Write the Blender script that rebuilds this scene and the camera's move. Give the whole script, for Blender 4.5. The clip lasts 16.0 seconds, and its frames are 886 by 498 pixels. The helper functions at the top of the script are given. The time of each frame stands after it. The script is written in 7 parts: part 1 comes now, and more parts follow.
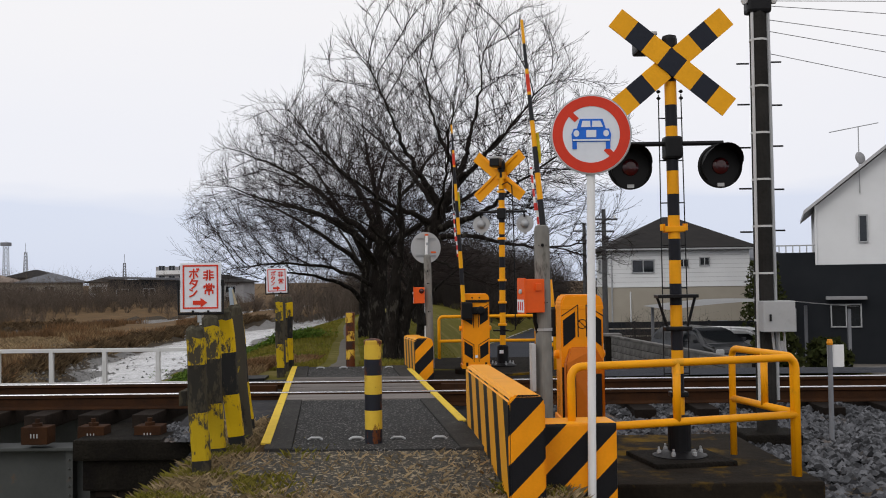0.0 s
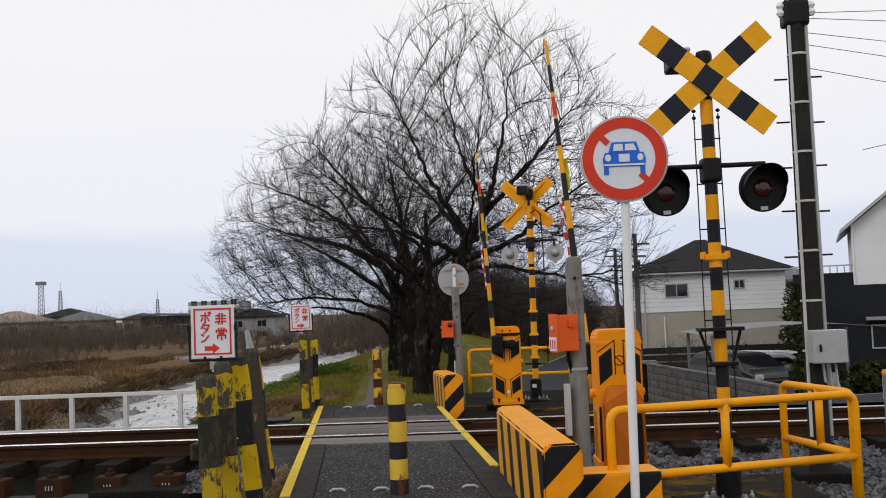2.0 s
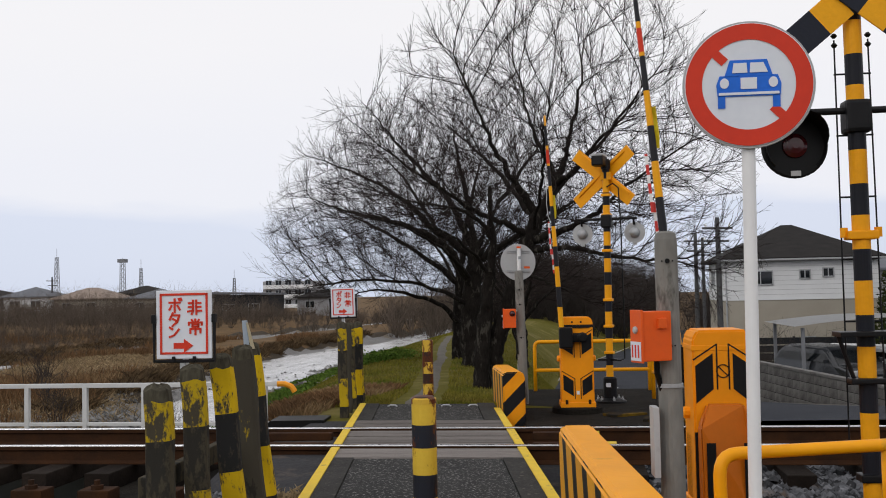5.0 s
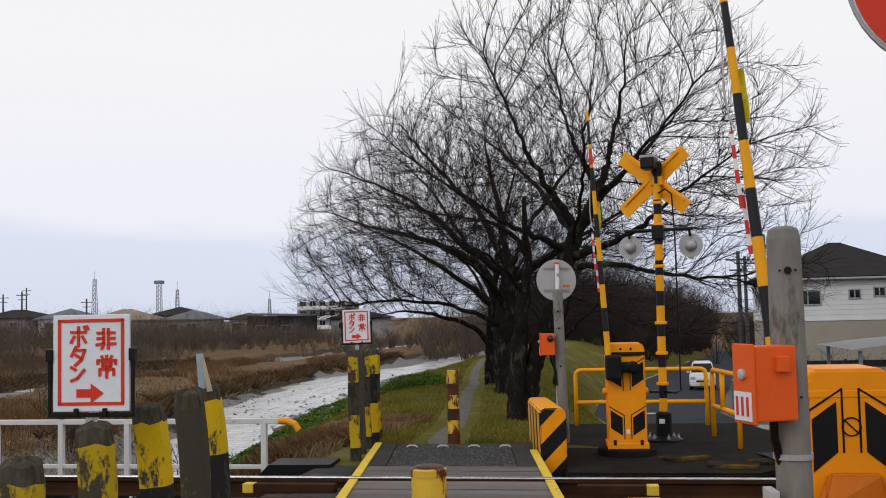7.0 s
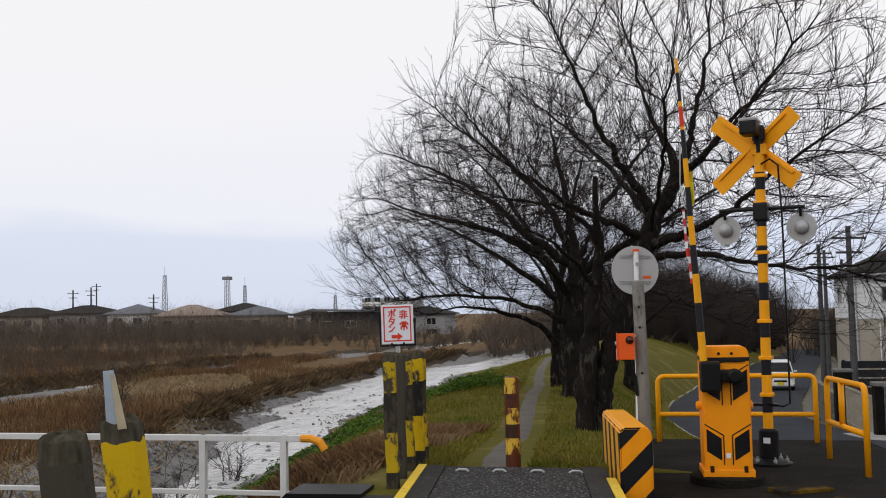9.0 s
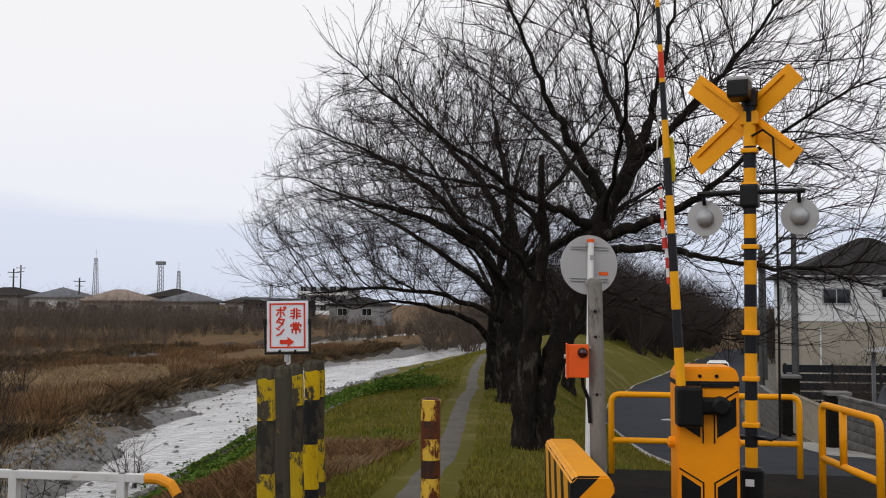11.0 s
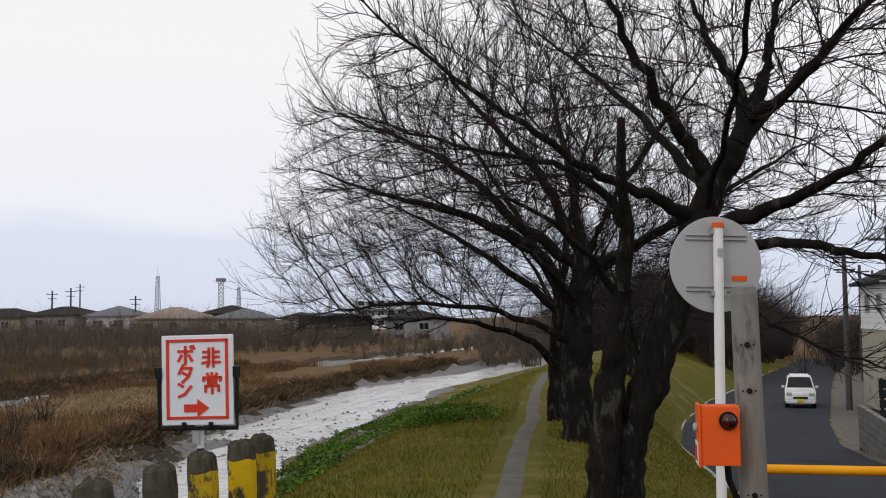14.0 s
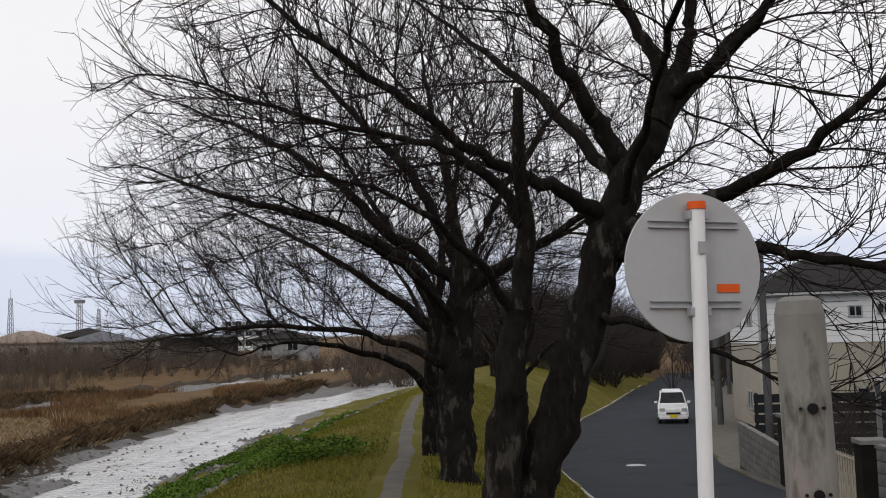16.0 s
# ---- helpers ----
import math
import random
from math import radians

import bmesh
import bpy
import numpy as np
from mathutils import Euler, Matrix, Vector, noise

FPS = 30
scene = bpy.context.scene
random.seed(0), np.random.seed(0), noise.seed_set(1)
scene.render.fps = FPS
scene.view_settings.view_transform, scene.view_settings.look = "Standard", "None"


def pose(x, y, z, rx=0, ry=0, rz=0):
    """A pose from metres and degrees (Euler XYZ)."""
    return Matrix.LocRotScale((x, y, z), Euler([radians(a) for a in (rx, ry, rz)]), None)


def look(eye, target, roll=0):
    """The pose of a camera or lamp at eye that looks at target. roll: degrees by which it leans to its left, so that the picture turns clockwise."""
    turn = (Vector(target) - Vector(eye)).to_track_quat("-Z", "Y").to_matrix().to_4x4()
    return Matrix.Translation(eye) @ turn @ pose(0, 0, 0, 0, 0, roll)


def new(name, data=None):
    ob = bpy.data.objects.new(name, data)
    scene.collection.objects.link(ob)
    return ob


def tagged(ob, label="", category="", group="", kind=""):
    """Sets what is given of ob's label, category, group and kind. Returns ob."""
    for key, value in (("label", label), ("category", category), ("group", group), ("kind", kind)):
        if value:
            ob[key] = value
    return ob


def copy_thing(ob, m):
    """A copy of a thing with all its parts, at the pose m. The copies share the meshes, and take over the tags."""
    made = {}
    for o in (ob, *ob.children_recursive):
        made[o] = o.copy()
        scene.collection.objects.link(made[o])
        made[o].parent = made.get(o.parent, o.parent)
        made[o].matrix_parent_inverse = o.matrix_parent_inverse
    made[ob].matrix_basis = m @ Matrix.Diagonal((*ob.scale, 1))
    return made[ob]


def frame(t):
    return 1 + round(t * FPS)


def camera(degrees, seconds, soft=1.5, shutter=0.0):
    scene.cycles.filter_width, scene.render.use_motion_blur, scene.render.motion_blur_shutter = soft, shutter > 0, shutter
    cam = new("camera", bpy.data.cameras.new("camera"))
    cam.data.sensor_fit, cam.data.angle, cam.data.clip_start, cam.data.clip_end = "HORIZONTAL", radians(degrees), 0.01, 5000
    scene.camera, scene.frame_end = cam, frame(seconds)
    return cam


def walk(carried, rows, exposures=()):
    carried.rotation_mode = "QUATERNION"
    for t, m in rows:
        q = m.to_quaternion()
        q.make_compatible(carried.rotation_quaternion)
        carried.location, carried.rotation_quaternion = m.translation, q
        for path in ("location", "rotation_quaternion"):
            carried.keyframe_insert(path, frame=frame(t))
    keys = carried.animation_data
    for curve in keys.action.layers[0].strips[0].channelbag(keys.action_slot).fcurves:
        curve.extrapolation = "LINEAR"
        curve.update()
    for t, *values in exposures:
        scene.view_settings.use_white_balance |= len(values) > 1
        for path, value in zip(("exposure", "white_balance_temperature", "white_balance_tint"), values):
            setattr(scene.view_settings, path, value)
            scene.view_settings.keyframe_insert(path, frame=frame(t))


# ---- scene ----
import collections

from mathutils import kdtree

cam = camera(47.4, 16.0, soft=1.0)
PATH = [
    (0, (0.373, -0.128, 1.184), (0.319, 1.87, 1.244), -0.8),
    (0.5, (0.359, -0.119, 1.197), (0.293, 1.879, 1.235), 1.8),
    (1, (0.344, -0.035, 1.214), (0.292, 1.964, 1.233), 0.6),
    (1.5, (0.345, 0.109, 1.237), (0.277, 2.107, 1.296), -0.8),
    (2, (0.398, 0.315, 1.248), (0.286, 2.308, 1.366), -2.2),
    (2.5, (0.42, 0.539, 1.241), (0.321, 2.533, 1.346), -1.5),
    (3, (0.443, 0.807, 1.24), (0.282, 2.799, 1.327), -0.9),
    (3.5, (0.467, 1.091, 1.243), (0.284, 3.081, 1.323), -1.4),
    (4, (0.465, 1.408, 1.244), (0.249, 3.395, 1.314), -1.7),
    (4.2, (0.464, 1.531, 1.255), (0.228, 3.515, 1.333), -1.5),
    (6.3, (0.376, 3.087, 1.289), (0.092, 5.064, 1.388), -0.9),
    (6.5, (0.361, 3.248, 1.285), (0.056, 5.22, 1.405), -0.8),
    (7, (0.324, 3.629, 1.296), (-0.003, 5.598, 1.427), -1.3),
    (7.5, (0.273, 4.024, 1.294), (-0.07, 5.992, 1.384), -1.6),
    (8, (0.22, 4.451, 1.302), (-0.197, 6.406, 1.36), -1.3),
    (8.5, (0.157, 4.913, 1.314), (-0.274, 6.864, 1.413), -1.5),
    (9, (0.106, 5.38, 1.296), (-0.348, 7.324, 1.422), -1.2),
    (9.5, (0.04, 5.829, 1.291), (-0.318, 7.793, 1.414), -0.3),
    (9.7, (0.015, 6.006, 1.266), (-0.335, 7.971, 1.384), -0.3),
    (11.8, (-0.235, 8.229, 1.429), (-0.572, 10.197, 1.533), 0.6),
    (12, (-0.276, 8.426, 1.436), (-0.686, 10.381, 1.542), 0.6),
    (12.5, (-0.373, 8.911, 1.447), (-0.817, 10.858, 1.568), 0.4),
    (13, (-0.434, 9.441, 1.442), (-0.89, 11.385, 1.544), -0.4),
    (13.5, (-0.499, 9.959, 1.442), (-0.938, 11.906, 1.558), -0.1),
    (14, (-0.533, 10.506, 1.44), (-0.983, 12.45, 1.573), -0.7),
    (14.5, (-0.604, 11.015, 1.452), (-0.982, 12.973, 1.608), -0.4),
    (15, (-0.687, 11.503, 1.461), (-1.021, 13.469, 1.62), -0.8),
    (15.5, (-0.776, 11.917, 1.47), (-1.033, 13.893, 1.648), -1.5),
    (16, (-0.832, 12.498, 1.497), (-1.029, 14.481, 1.661), -1.6),
]
walk(cam, [(t, look(eye, target, roll)) for t, eye, target, roll in PATH])

# ---- light ----
world = bpy.data.worlds.new("sky")
scene.world = world
world.use_nodes = True


def build_sky():
    nt = world.node_tree
    nt.nodes.clear()
    N, L = nt.nodes.new, nt.links.new
    out = N("ShaderNodeOutputWorld")
    bg = N("ShaderNodeBackground")
    sky = N("ShaderNodeTexSky")
    sky.sky_type, sky.sun_disc = "NISHITA", False
    sky.sun_elevation, sky.sun_rotation = radians(24), radians(150)
    tc = N("ShaderNodeTexCoord")
    sep = N("ShaderNodeSeparateXYZ")
    L(tc.outputs["Generated"], sep.inputs[0])
    # a closed cloud deck over a clear strip near the horizon
    mp = N("ShaderNodeMapping")
    mp.inputs["Scale"].default_value = (1.5, 1.5, 7.0)
    L(tc.outputs["Generated"], mp.inputs[0])
    ns = N("ShaderNodeTexNoise")
    ns.inputs["Scale"].default_value, ns.inputs["Detail"].default_value = 1.6, 5.0
    L(mp.outputs[0], ns.inputs["Vector"])
    ad = N("ShaderNodeMath")
    ad.operation = "MULTIPLY_ADD"
    L(ns.outputs["Fac"], ad.inputs[0])
    ad.inputs[1].default_value = 0.10
    L(sep.outputs["Z"], ad.inputs[2])
    ramp = N("ShaderNodeValToRGB")
    L(ad.outputs[0], ramp.inputs[0])
    e = ramp.color_ramp.elements
    e[0].position, e[0].color = 0.0, (0.63, 0.695, 0.85, 1)
    e[1].position, e[1].color = 1.0, (0.935, 0.921, 0.94, 1)
    for pos, col in ((0.125, (0.71, 0.755, 0.89, 1)), (0.145, (0.865, 0.87, 0.935, 1)), (0.30, (0.935, 0.921, 0.94, 1))):
        k = e.new(pos)
        k.color = col
    mix = N("ShaderNodeMix")
    mix.data_type = "RGBA"
    mix.inputs["Factor"].default_value = 0.96
    scl = N("ShaderNodeVectorMath")
    scl.operation = "SCALE"
    scl.inputs["Scale"].default_value = 0.12
    L(sky.outputs[0], scl.inputs[0])
    L(scl.outputs[0], mix.inputs["A"])
    L(ramp.outputs[0], mix.inputs["B"])
    L(mix.outputs["Result"], bg.inputs["Color"])
    bg.inputs["Strength"].default_value = 1.0
    L(bg.outputs[0], out.inputs[0])


build_sky()
sun = new("sun", bpy.data.lights.new("sun", "SUN"))
sun.data.energy, sun.data.angle, sun.data.color = 0.6, radians(25), (1.0, 0.96, 0.9)
sun.matrix_world = look((-20, -35, 26), (0, 0, 0))
scene.view_settings.exposure = 0.0

# ---- materials ----
MATS = {}


def rgb(c):
    return (c[0], c[1], c[2], 1.0)


def mat(name, a, b=None, scale=4.0, rough=0.8, metal=0.0, bump=0.0, bscale=40.0, fine=0.25, c=None, cscale=1.2, cut=0.55, soft=0.1, stretch=(1, 1, 1), rnd=0.0):
    """Two colours mixed by coarse and fine noise; c: a third colour in patches (wear, stains); rnd: spread from piece to piece."""
    m = bpy.data.materials.new(name)
    m.use_nodes = True
    nt = m.node_tree
    N, L = nt.nodes.new, nt.links.new
    p = nt.nodes["Principled BSDF"]
    p.inputs["Roughness"].default_value, p.inputs["Metallic"].default_value = rough, metal
    p.inputs["Specular IOR Level"].default_value = 0.5 if rough < 0.3 else (0.2 if rough < 0.7 else 0.08)
    b = b or tuple(x * 0.75 for x in a)
    tc = N("ShaderNodeTexCoord")
    mp = N("ShaderNodeMapping")
    mp.inputs["Scale"].default_value = stretch
    L(tc.outputs["Object"], mp.inputs[0])
    n1 = N("ShaderNodeTexNoise")
    n1.inputs["Scale"].default_value, n1.inputs["Detail"].default_value = scale, 4.0
    n2 = N("ShaderNodeTexNoise")
    n2.inputs["Scale"].default_value, n2.inputs["Detail"].default_value = bscale, 3.0
    L(mp.outputs[0], n1.inputs["Vector"])
    L(mp.outputs[0], n2.inputs["Vector"])
    r1 = N("ShaderNodeMapRange")
    r1.inputs[1].default_value, r1.inputs[2].default_value = 0.32, 0.68
    L(n1.outputs["Fac"], r1.inputs[0])
    add = N("ShaderNodeMix")
    add.inputs["Factor"].default_value = fine
    r2 = N("ShaderNodeMapRange")
    r2.inputs[1].default_value, r2.inputs[2].default_value = 0.35, 0.65
    L(n2.outputs["Fac"], r2.inputs[0])
    L(r1.outputs[0], add.inputs["A"])
    L(r2.outputs[0], add.inputs["B"])
    mix = N("ShaderNodeMix")
    mix.data_type = "RGBA"
    mix.inputs["A"].default_value, mix.inputs["B"].default_value = rgb(a), rgb(b)
    L(add.outputs["Result"], mix.inputs["Factor"])
    col = mix.outputs["Result"]
    if c:
        n3 = N("ShaderNodeTexNoise")
        n3.inputs["Scale"].default_value, n3.inputs["Detail"].default_value, n3.inputs["Roughness"].default_value = cscale, 6.0, 0.65
        L(mp.outputs[0], n3.inputs["Vector"])
        r3 = N("ShaderNodeMapRange")
        r3.inputs[1].default_value, r3.inputs[2].default_value = cut, cut + soft
        L(n3.outputs["Fac"], r3.inputs[0])
        m3 = N("ShaderNodeMix")
        m3.data_type = "RGBA"
        L(r3.outputs[0], m3.inputs["Factor"])
        L(col, m3.inputs["A"])
        m3.inputs["B"].default_value = rgb(c)
        col = m3.outputs["Result"]
    if rnd:
        oi = N("ShaderNodeObjectInfo")
        mr = N("ShaderNodeMapRange")
        mr.inputs[3].default_value, mr.inputs[4].default_value = 1 - rnd, 1 + rnd
        L(oi.outputs["Random"], mr.inputs[0])
        vm = N("ShaderNodeVectorMath")
        vm.operation = "SCALE"
        L(col, vm.inputs[0])
        L(mr.outputs[0], vm.inputs["Scale"])
        col = vm.outputs[0]
    L(col, p.inputs["Base Color"])
    if bump:
        bp = N("ShaderNodeBump")
        bp.inputs["Strength"].default_value, bp.inputs["Distance"].default_value = min(1.0, bump), 0.01
        L(add.outputs["Result"], bp.inputs["Height"])
        L(bp.outputs[0], p.inputs["Normal"])
    MATS[name] = m
    return m


def by_island(name, low, high):
    """Lightens and darkens each loose piece of a joined mesh."""
    nt = MATS[name].node_tree
    N, L = nt.nodes.new, nt.links.new
    p = nt.nodes["Principled BSDF"]
    src = p.inputs["Base Color"].links[0].from_socket
    g = N("ShaderNodeNewGeometry")
    r = N("ShaderNodeMapRange")
    r.inputs[3].default_value, r.inputs[4].default_value = low, high
    L(g.outputs["Random Per Island"], r.inputs[0])
    v = N("ShaderNodeVectorMath")
    v.operation = "SCALE"
    L(src, v.inputs[0])
    L(r.outputs[0], v.inputs["Scale"])
    L(v.outputs[0], p.inputs["Base Color"])


def bands(name, axis, period, first, second, shift=0.0, duty=0.5, wear=None, cut=0.6, skew=(0, 0, 0), rough=0.5):
    """Painted bands along a direction of the thing's own space, with worn patches."""
    m = mat(name, first, tuple(x * 0.85 for x in first), scale=6, rough=rough, bump=0.15, bscale=60)
    nt = m.node_tree
    N, L = nt.nodes.new, nt.links.new
    p = nt.nodes["Principled BSDF"]
    base = p.inputs["Base Color"].links[0].from_socket
    tc = N("ShaderNodeTexCoord")
    dot = N("ShaderNodeVectorMath")
    dot.operation = "DOT_PRODUCT"
    dot.inputs[1].default_value = axis
    L(tc.outputs["Object"], dot.inputs[0])
    ad = N("ShaderNodeMath")
    ad.operation = "MULTIPLY_ADD"
    L(dot.outputs["Value"], ad.inputs[0])
    ad.inputs[1].default_value, ad.inputs[2].default_value = 1.0 / period, shift
    fr = N("ShaderNodeMath")
    fr.operation = "FRACT"
    L(ad.outputs[0], fr.inputs[0])
    lt = N("ShaderNodeMath")
    lt.operation = "LESS_THAN"
    lt.inputs[1].default_value = duty
    L(fr.outputs[0], lt.inputs[0])
    mx = N("ShaderNodeMix")
    mx.data_type = "RGBA"
    L(lt.outputs[0], mx.inputs["Factor"])
    L(base, mx.inputs["A"])
    mx.inputs["B"].default_value = rgb(second)
    col = mx.outputs["Result"]
    if wear:
        n = N("ShaderNodeTexNoise")
        n.inputs["Scale"].default_value, n.inputs["Detail"].default_value, n.inputs["Roughness"].default_value = 9.0, 8.0, 0.7
        mp = N("ShaderNodeMapping")
        mp.inputs["Scale"].default_value = (1, 1, 0.45)
        L(tc.outputs["Object"], mp.inputs[0])
        L(mp.outputs[0], n.inputs["Vector"])
        r = N("ShaderNodeMapRange")
        r.inputs[1].default_value, r.inputs[2].default_value = cut, cut + 0.05
        L(n.outputs["Fac"], r.inputs[0])
        w = N("ShaderNodeMix")
        w.data_type = "RGBA"
        L(r.outputs[0], w.inputs["Factor"])
        L(col, w.inputs["A"])
        w.inputs["B"].default_value = rgb(wear)
        col = w.outputs["Result"]
    L(col, p.inputs["Base Color"])
    return m


YEL, BLK, ORG = (0.72, 0.40, 0.012), (0.004, 0.004, 0.005), (0.90, 0.31, 0.004)
mat("grass", (0.078, 0.076, 0.009), (0.115, 0.098, 0.018), 0.5, 0.95, bump=0.6, bscale=25, fine=0.45, c=(0.17, 0.14, 0.05), cscale=0.6, cut=0.52, soft=0.15)
mat("dirt_path", (0.10, 0.092, 0.082), (0.155, 0.142, 0.124), 3, 0.95, bump=0.4, bscale=60, fine=0.4)
mat("gravel", (0.12, 0.118, 0.116), (0.235, 0.23, 0.224), 1.5, 0.95, bump=0.8, bscale=14, fine=0.6, c=(0.16, 0.12, 0.07), cscale=0.25, cut=0.55, soft=0.15)
mat("dry_grass", (0.17, 0.105, 0.05), (0.08, 0.055, 0.03), 0.6, 0.95, bump=0.6, bscale=12, fine=0.5, c=(0.12, 0.075, 0.04), cscale=0.12, cut=0.58, soft=0.1)
mat("mud", (0.03, 0.024, 0.018), (0.075, 0.058, 0.04), 1.5, 0.85, bump=0.9, bscale=9, fine=0.6)
mat("asphalt", (0.029, 0.032, 0.040), (0.042, 0.045, 0.054), 1.0, 0.85, bump=0.5, bscale=150, fine=0.5, c=(0.024, 0.026, 0.031), cscale=0.5, cut=0.55, soft=0.1)
mat("deck_asphalt", (0.0304, 0.0304, 0.0304), (0.06, 0.06, 0.0592), 3.0, 0.9, bump=1.0, bscale=90, fine=0.6, c=(0.26, 0.25, 0.24), cscale=45, cut=0.57, soft=0.05)
mat("kerb_asphalt", (0.03, 0.029, 0.028), (0.055, 0.053, 0.05), 4.0, 0.9, bump=0.6, bscale=60, fine=0.5, c=(0.13, 0.12, 0.1), cscale=20, cut=0.6)
mat("approach_asphalt", (0.035, 0.0336, 0.0308), (0.112, 0.105, 0.091), 40.0, 0.95, bump=1.0, bscale=70, fine=0.6, c=(0.33, 0.27, 0.18), cscale=26.0, cut=0.54, soft=0.05)
mat("plank", (0.2312, 0.2108, 0.1972), (0.1156, 0.102, 0.0952), 2.0, 0.8, bump=0.6, bscale=18, fine=0.5, stretch=(0.6, 9, 9), rnd=0.25)
mat("yellow_line", (0.72, 0.50, 0.05), (0.60, 0.42, 0.06), 8, 0.7, c=(0.25, 0.2, 0.1), cscale=14, cut=0.62, soft=0.06)
mat("rail_top", (0.75, 0.75, 0.76), None, 3, 0.25, 0.9)
mat("rust", (0.02625, 0.01425, 0.009), (0.0525, 0.0225, 0.00975), 5, 0.85, bump=0.4, bscale=60)
mat("sleeper", (0.0108, 0.0084, 0.0072), (0.024, 0.018, 0.0144), 6, 0.9, bump=0.5, bscale=40, rnd=0.3)
# ballast base darkened to hold the shade in the gaps between stones
mat("ballast", (0.02925, 0.02925, 0.0315), (0.054, 0.054, 0.0576), 1.5, 0.95, bump=0.5, bscale=30, fine=0.5, c=(0.13, 0.10, 0.08), cscale=2.0, cut=0.55, soft=0.2)
mat("concrete", (0.30, 0.29, 0.27), (0.42, 0.41, 0.38), 3, 0.9, bump=0.4, bscale=50, c=(0.18, 0.17, 0.15), cscale=2.5, cut=0.55, soft=0.15)
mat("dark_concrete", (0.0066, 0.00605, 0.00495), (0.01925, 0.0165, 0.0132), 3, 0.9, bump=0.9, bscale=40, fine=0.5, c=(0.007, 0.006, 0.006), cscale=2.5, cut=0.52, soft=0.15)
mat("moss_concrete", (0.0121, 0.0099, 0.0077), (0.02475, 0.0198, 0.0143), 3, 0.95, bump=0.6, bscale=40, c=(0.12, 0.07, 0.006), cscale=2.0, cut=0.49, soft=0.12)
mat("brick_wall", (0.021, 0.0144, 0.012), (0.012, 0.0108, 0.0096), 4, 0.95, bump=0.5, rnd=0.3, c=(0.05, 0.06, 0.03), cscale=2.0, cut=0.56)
# girder grey lowered to paint in the shadow beneath the bridge
mat("girder", (0.0504, 0.0546, 0.05376), (0.0672, 0.0714, 0.07056), 3, 0.6, bump=0.1, c=(0.12, 0.07, 0.04), cscale=3.0, cut=0.62)
mat("orange_paint", ORG, tuple(x * 0.9 for x in ORG), 5, 0.45, bump=0.08, bscale=30, c=(0.5, 0.22, 0.02), cscale=5, cut=0.66, soft=0.08)
mat("yellow_paint", (0.88, 0.37, 0.004), (0.80, 0.32, 0.004), 5, 0.45, bump=0.08, bscale=30, c=(0.5, 0.26, 0.02), cscale=4, cut=0.66, soft=0.1)
mat("black_paint", BLK, (0.008, 0.008, 0.009), 6, 0.45, bump=0.1)
mat("black_rubber", (0.0045, 0.0045, 0.005), None, 6, 0.5)
mat("box_orange", (0.78, 0.11, 0.012), (0.68, 0.10, 0.015), 5, 0.45)
mat("white_paint", (0.80, 0.80, 0.80), (0.74, 0.74, 0.74), 4, 0.45)
mat("sign_white", (0.72, 0.75, 0.80), (0.66, 0.69, 0.75), 5, 0.5, c=(0.5, 0.45, 0.4), cscale=6, cut=0.68)
mat("sign_red", (0.66, 0.045, 0.018), (0.58, 0.04, 0.018), 5, 0.45)
mat("sign_blue", (0.02, 0.16, 0.72), None, 5, 0.45)
mat("sign_back", (0.43, 0.435, 0.44), (0.38, 0.385, 0.39), 3, 0.5, c=(0.32, 0.32, 0.32), cscale=3, cut=0.6)
mat("grey_metal", (0.42, 0.43, 0.44), (0.34, 0.35, 0.36), 6, 0.45, 0.3)
mat("white_rail", (0.60, 0.60, 0.60), (0.52, 0.52, 0.51), 5, 0.55, c=(0.30, 0.25, 0.2), cscale=5, cut=0.66)
mat("pole_concrete", (0.0176, 0.0168, 0.016), (0.036, 0.0344, 0.032), 4, 0.9, bump=0.4)
mat("post_concrete", (0.25, 0.245, 0.225), (0.13, 0.125, 0.115), 3, 0.95, bump=0.6, bscale=35, c=(0.05, 0.047, 0.04), cscale=5.0, cut=0.54, soft=0.10, stretch=(1, 1, 0.35))
# red darkened so that it includes the shade under the lamp hoods
mat("lens_red", (0.05, 0.004, 0.005), (0.03, 0.002, 0.003), 8, 0.2)
mat("bark", (0.007, 0.006, 0.005), (0.020, 0.017, 0.0145), 5, 0.95, bump=1.0, bscale=30, fine=0.5, stretch=(1, 1, 0.35), c=(0.055, 0.05, 0.042), cscale=9, cut=0.56, soft=0.08)
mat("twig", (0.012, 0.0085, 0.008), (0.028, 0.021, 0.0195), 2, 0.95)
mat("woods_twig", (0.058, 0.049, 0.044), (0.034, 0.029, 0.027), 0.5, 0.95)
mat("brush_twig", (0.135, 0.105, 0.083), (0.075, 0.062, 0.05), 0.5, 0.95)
mat("straw", (0.34, 0.26, 0.155), (0.22, 0.16, 0.09), 0.8, 0.95)
# orange_paint with the shadow on the motor cover put into its colour
mat("orange_dark", (0.55, 0.135, 0.004), (0.47, 0.12, 0.004), 5, 0.45)
mat("reed", (0.18, 0.098, 0.045), (0.11, 0.068, 0.038), 0.4, 0.95, c=(0.28, 0.20, 0.11), cscale=0.3, cut=0.5, soft=0.15)
mat("shore", (0.13, 0.085, 0.045), (0.055, 0.04, 0.025), 0.6, 0.95)
mat("blade", (0.12, 0.118, 0.010), (0.20, 0.165, 0.04), 0.9, 0.9, c=(0.07, 0.105, 0.012), cscale=0.5, cut=0.52, soft=0.15)
mat("green_weed", (0.045, 0.10, 0.012), (0.10, 0.15, 0.025), 1.5, 0.9)
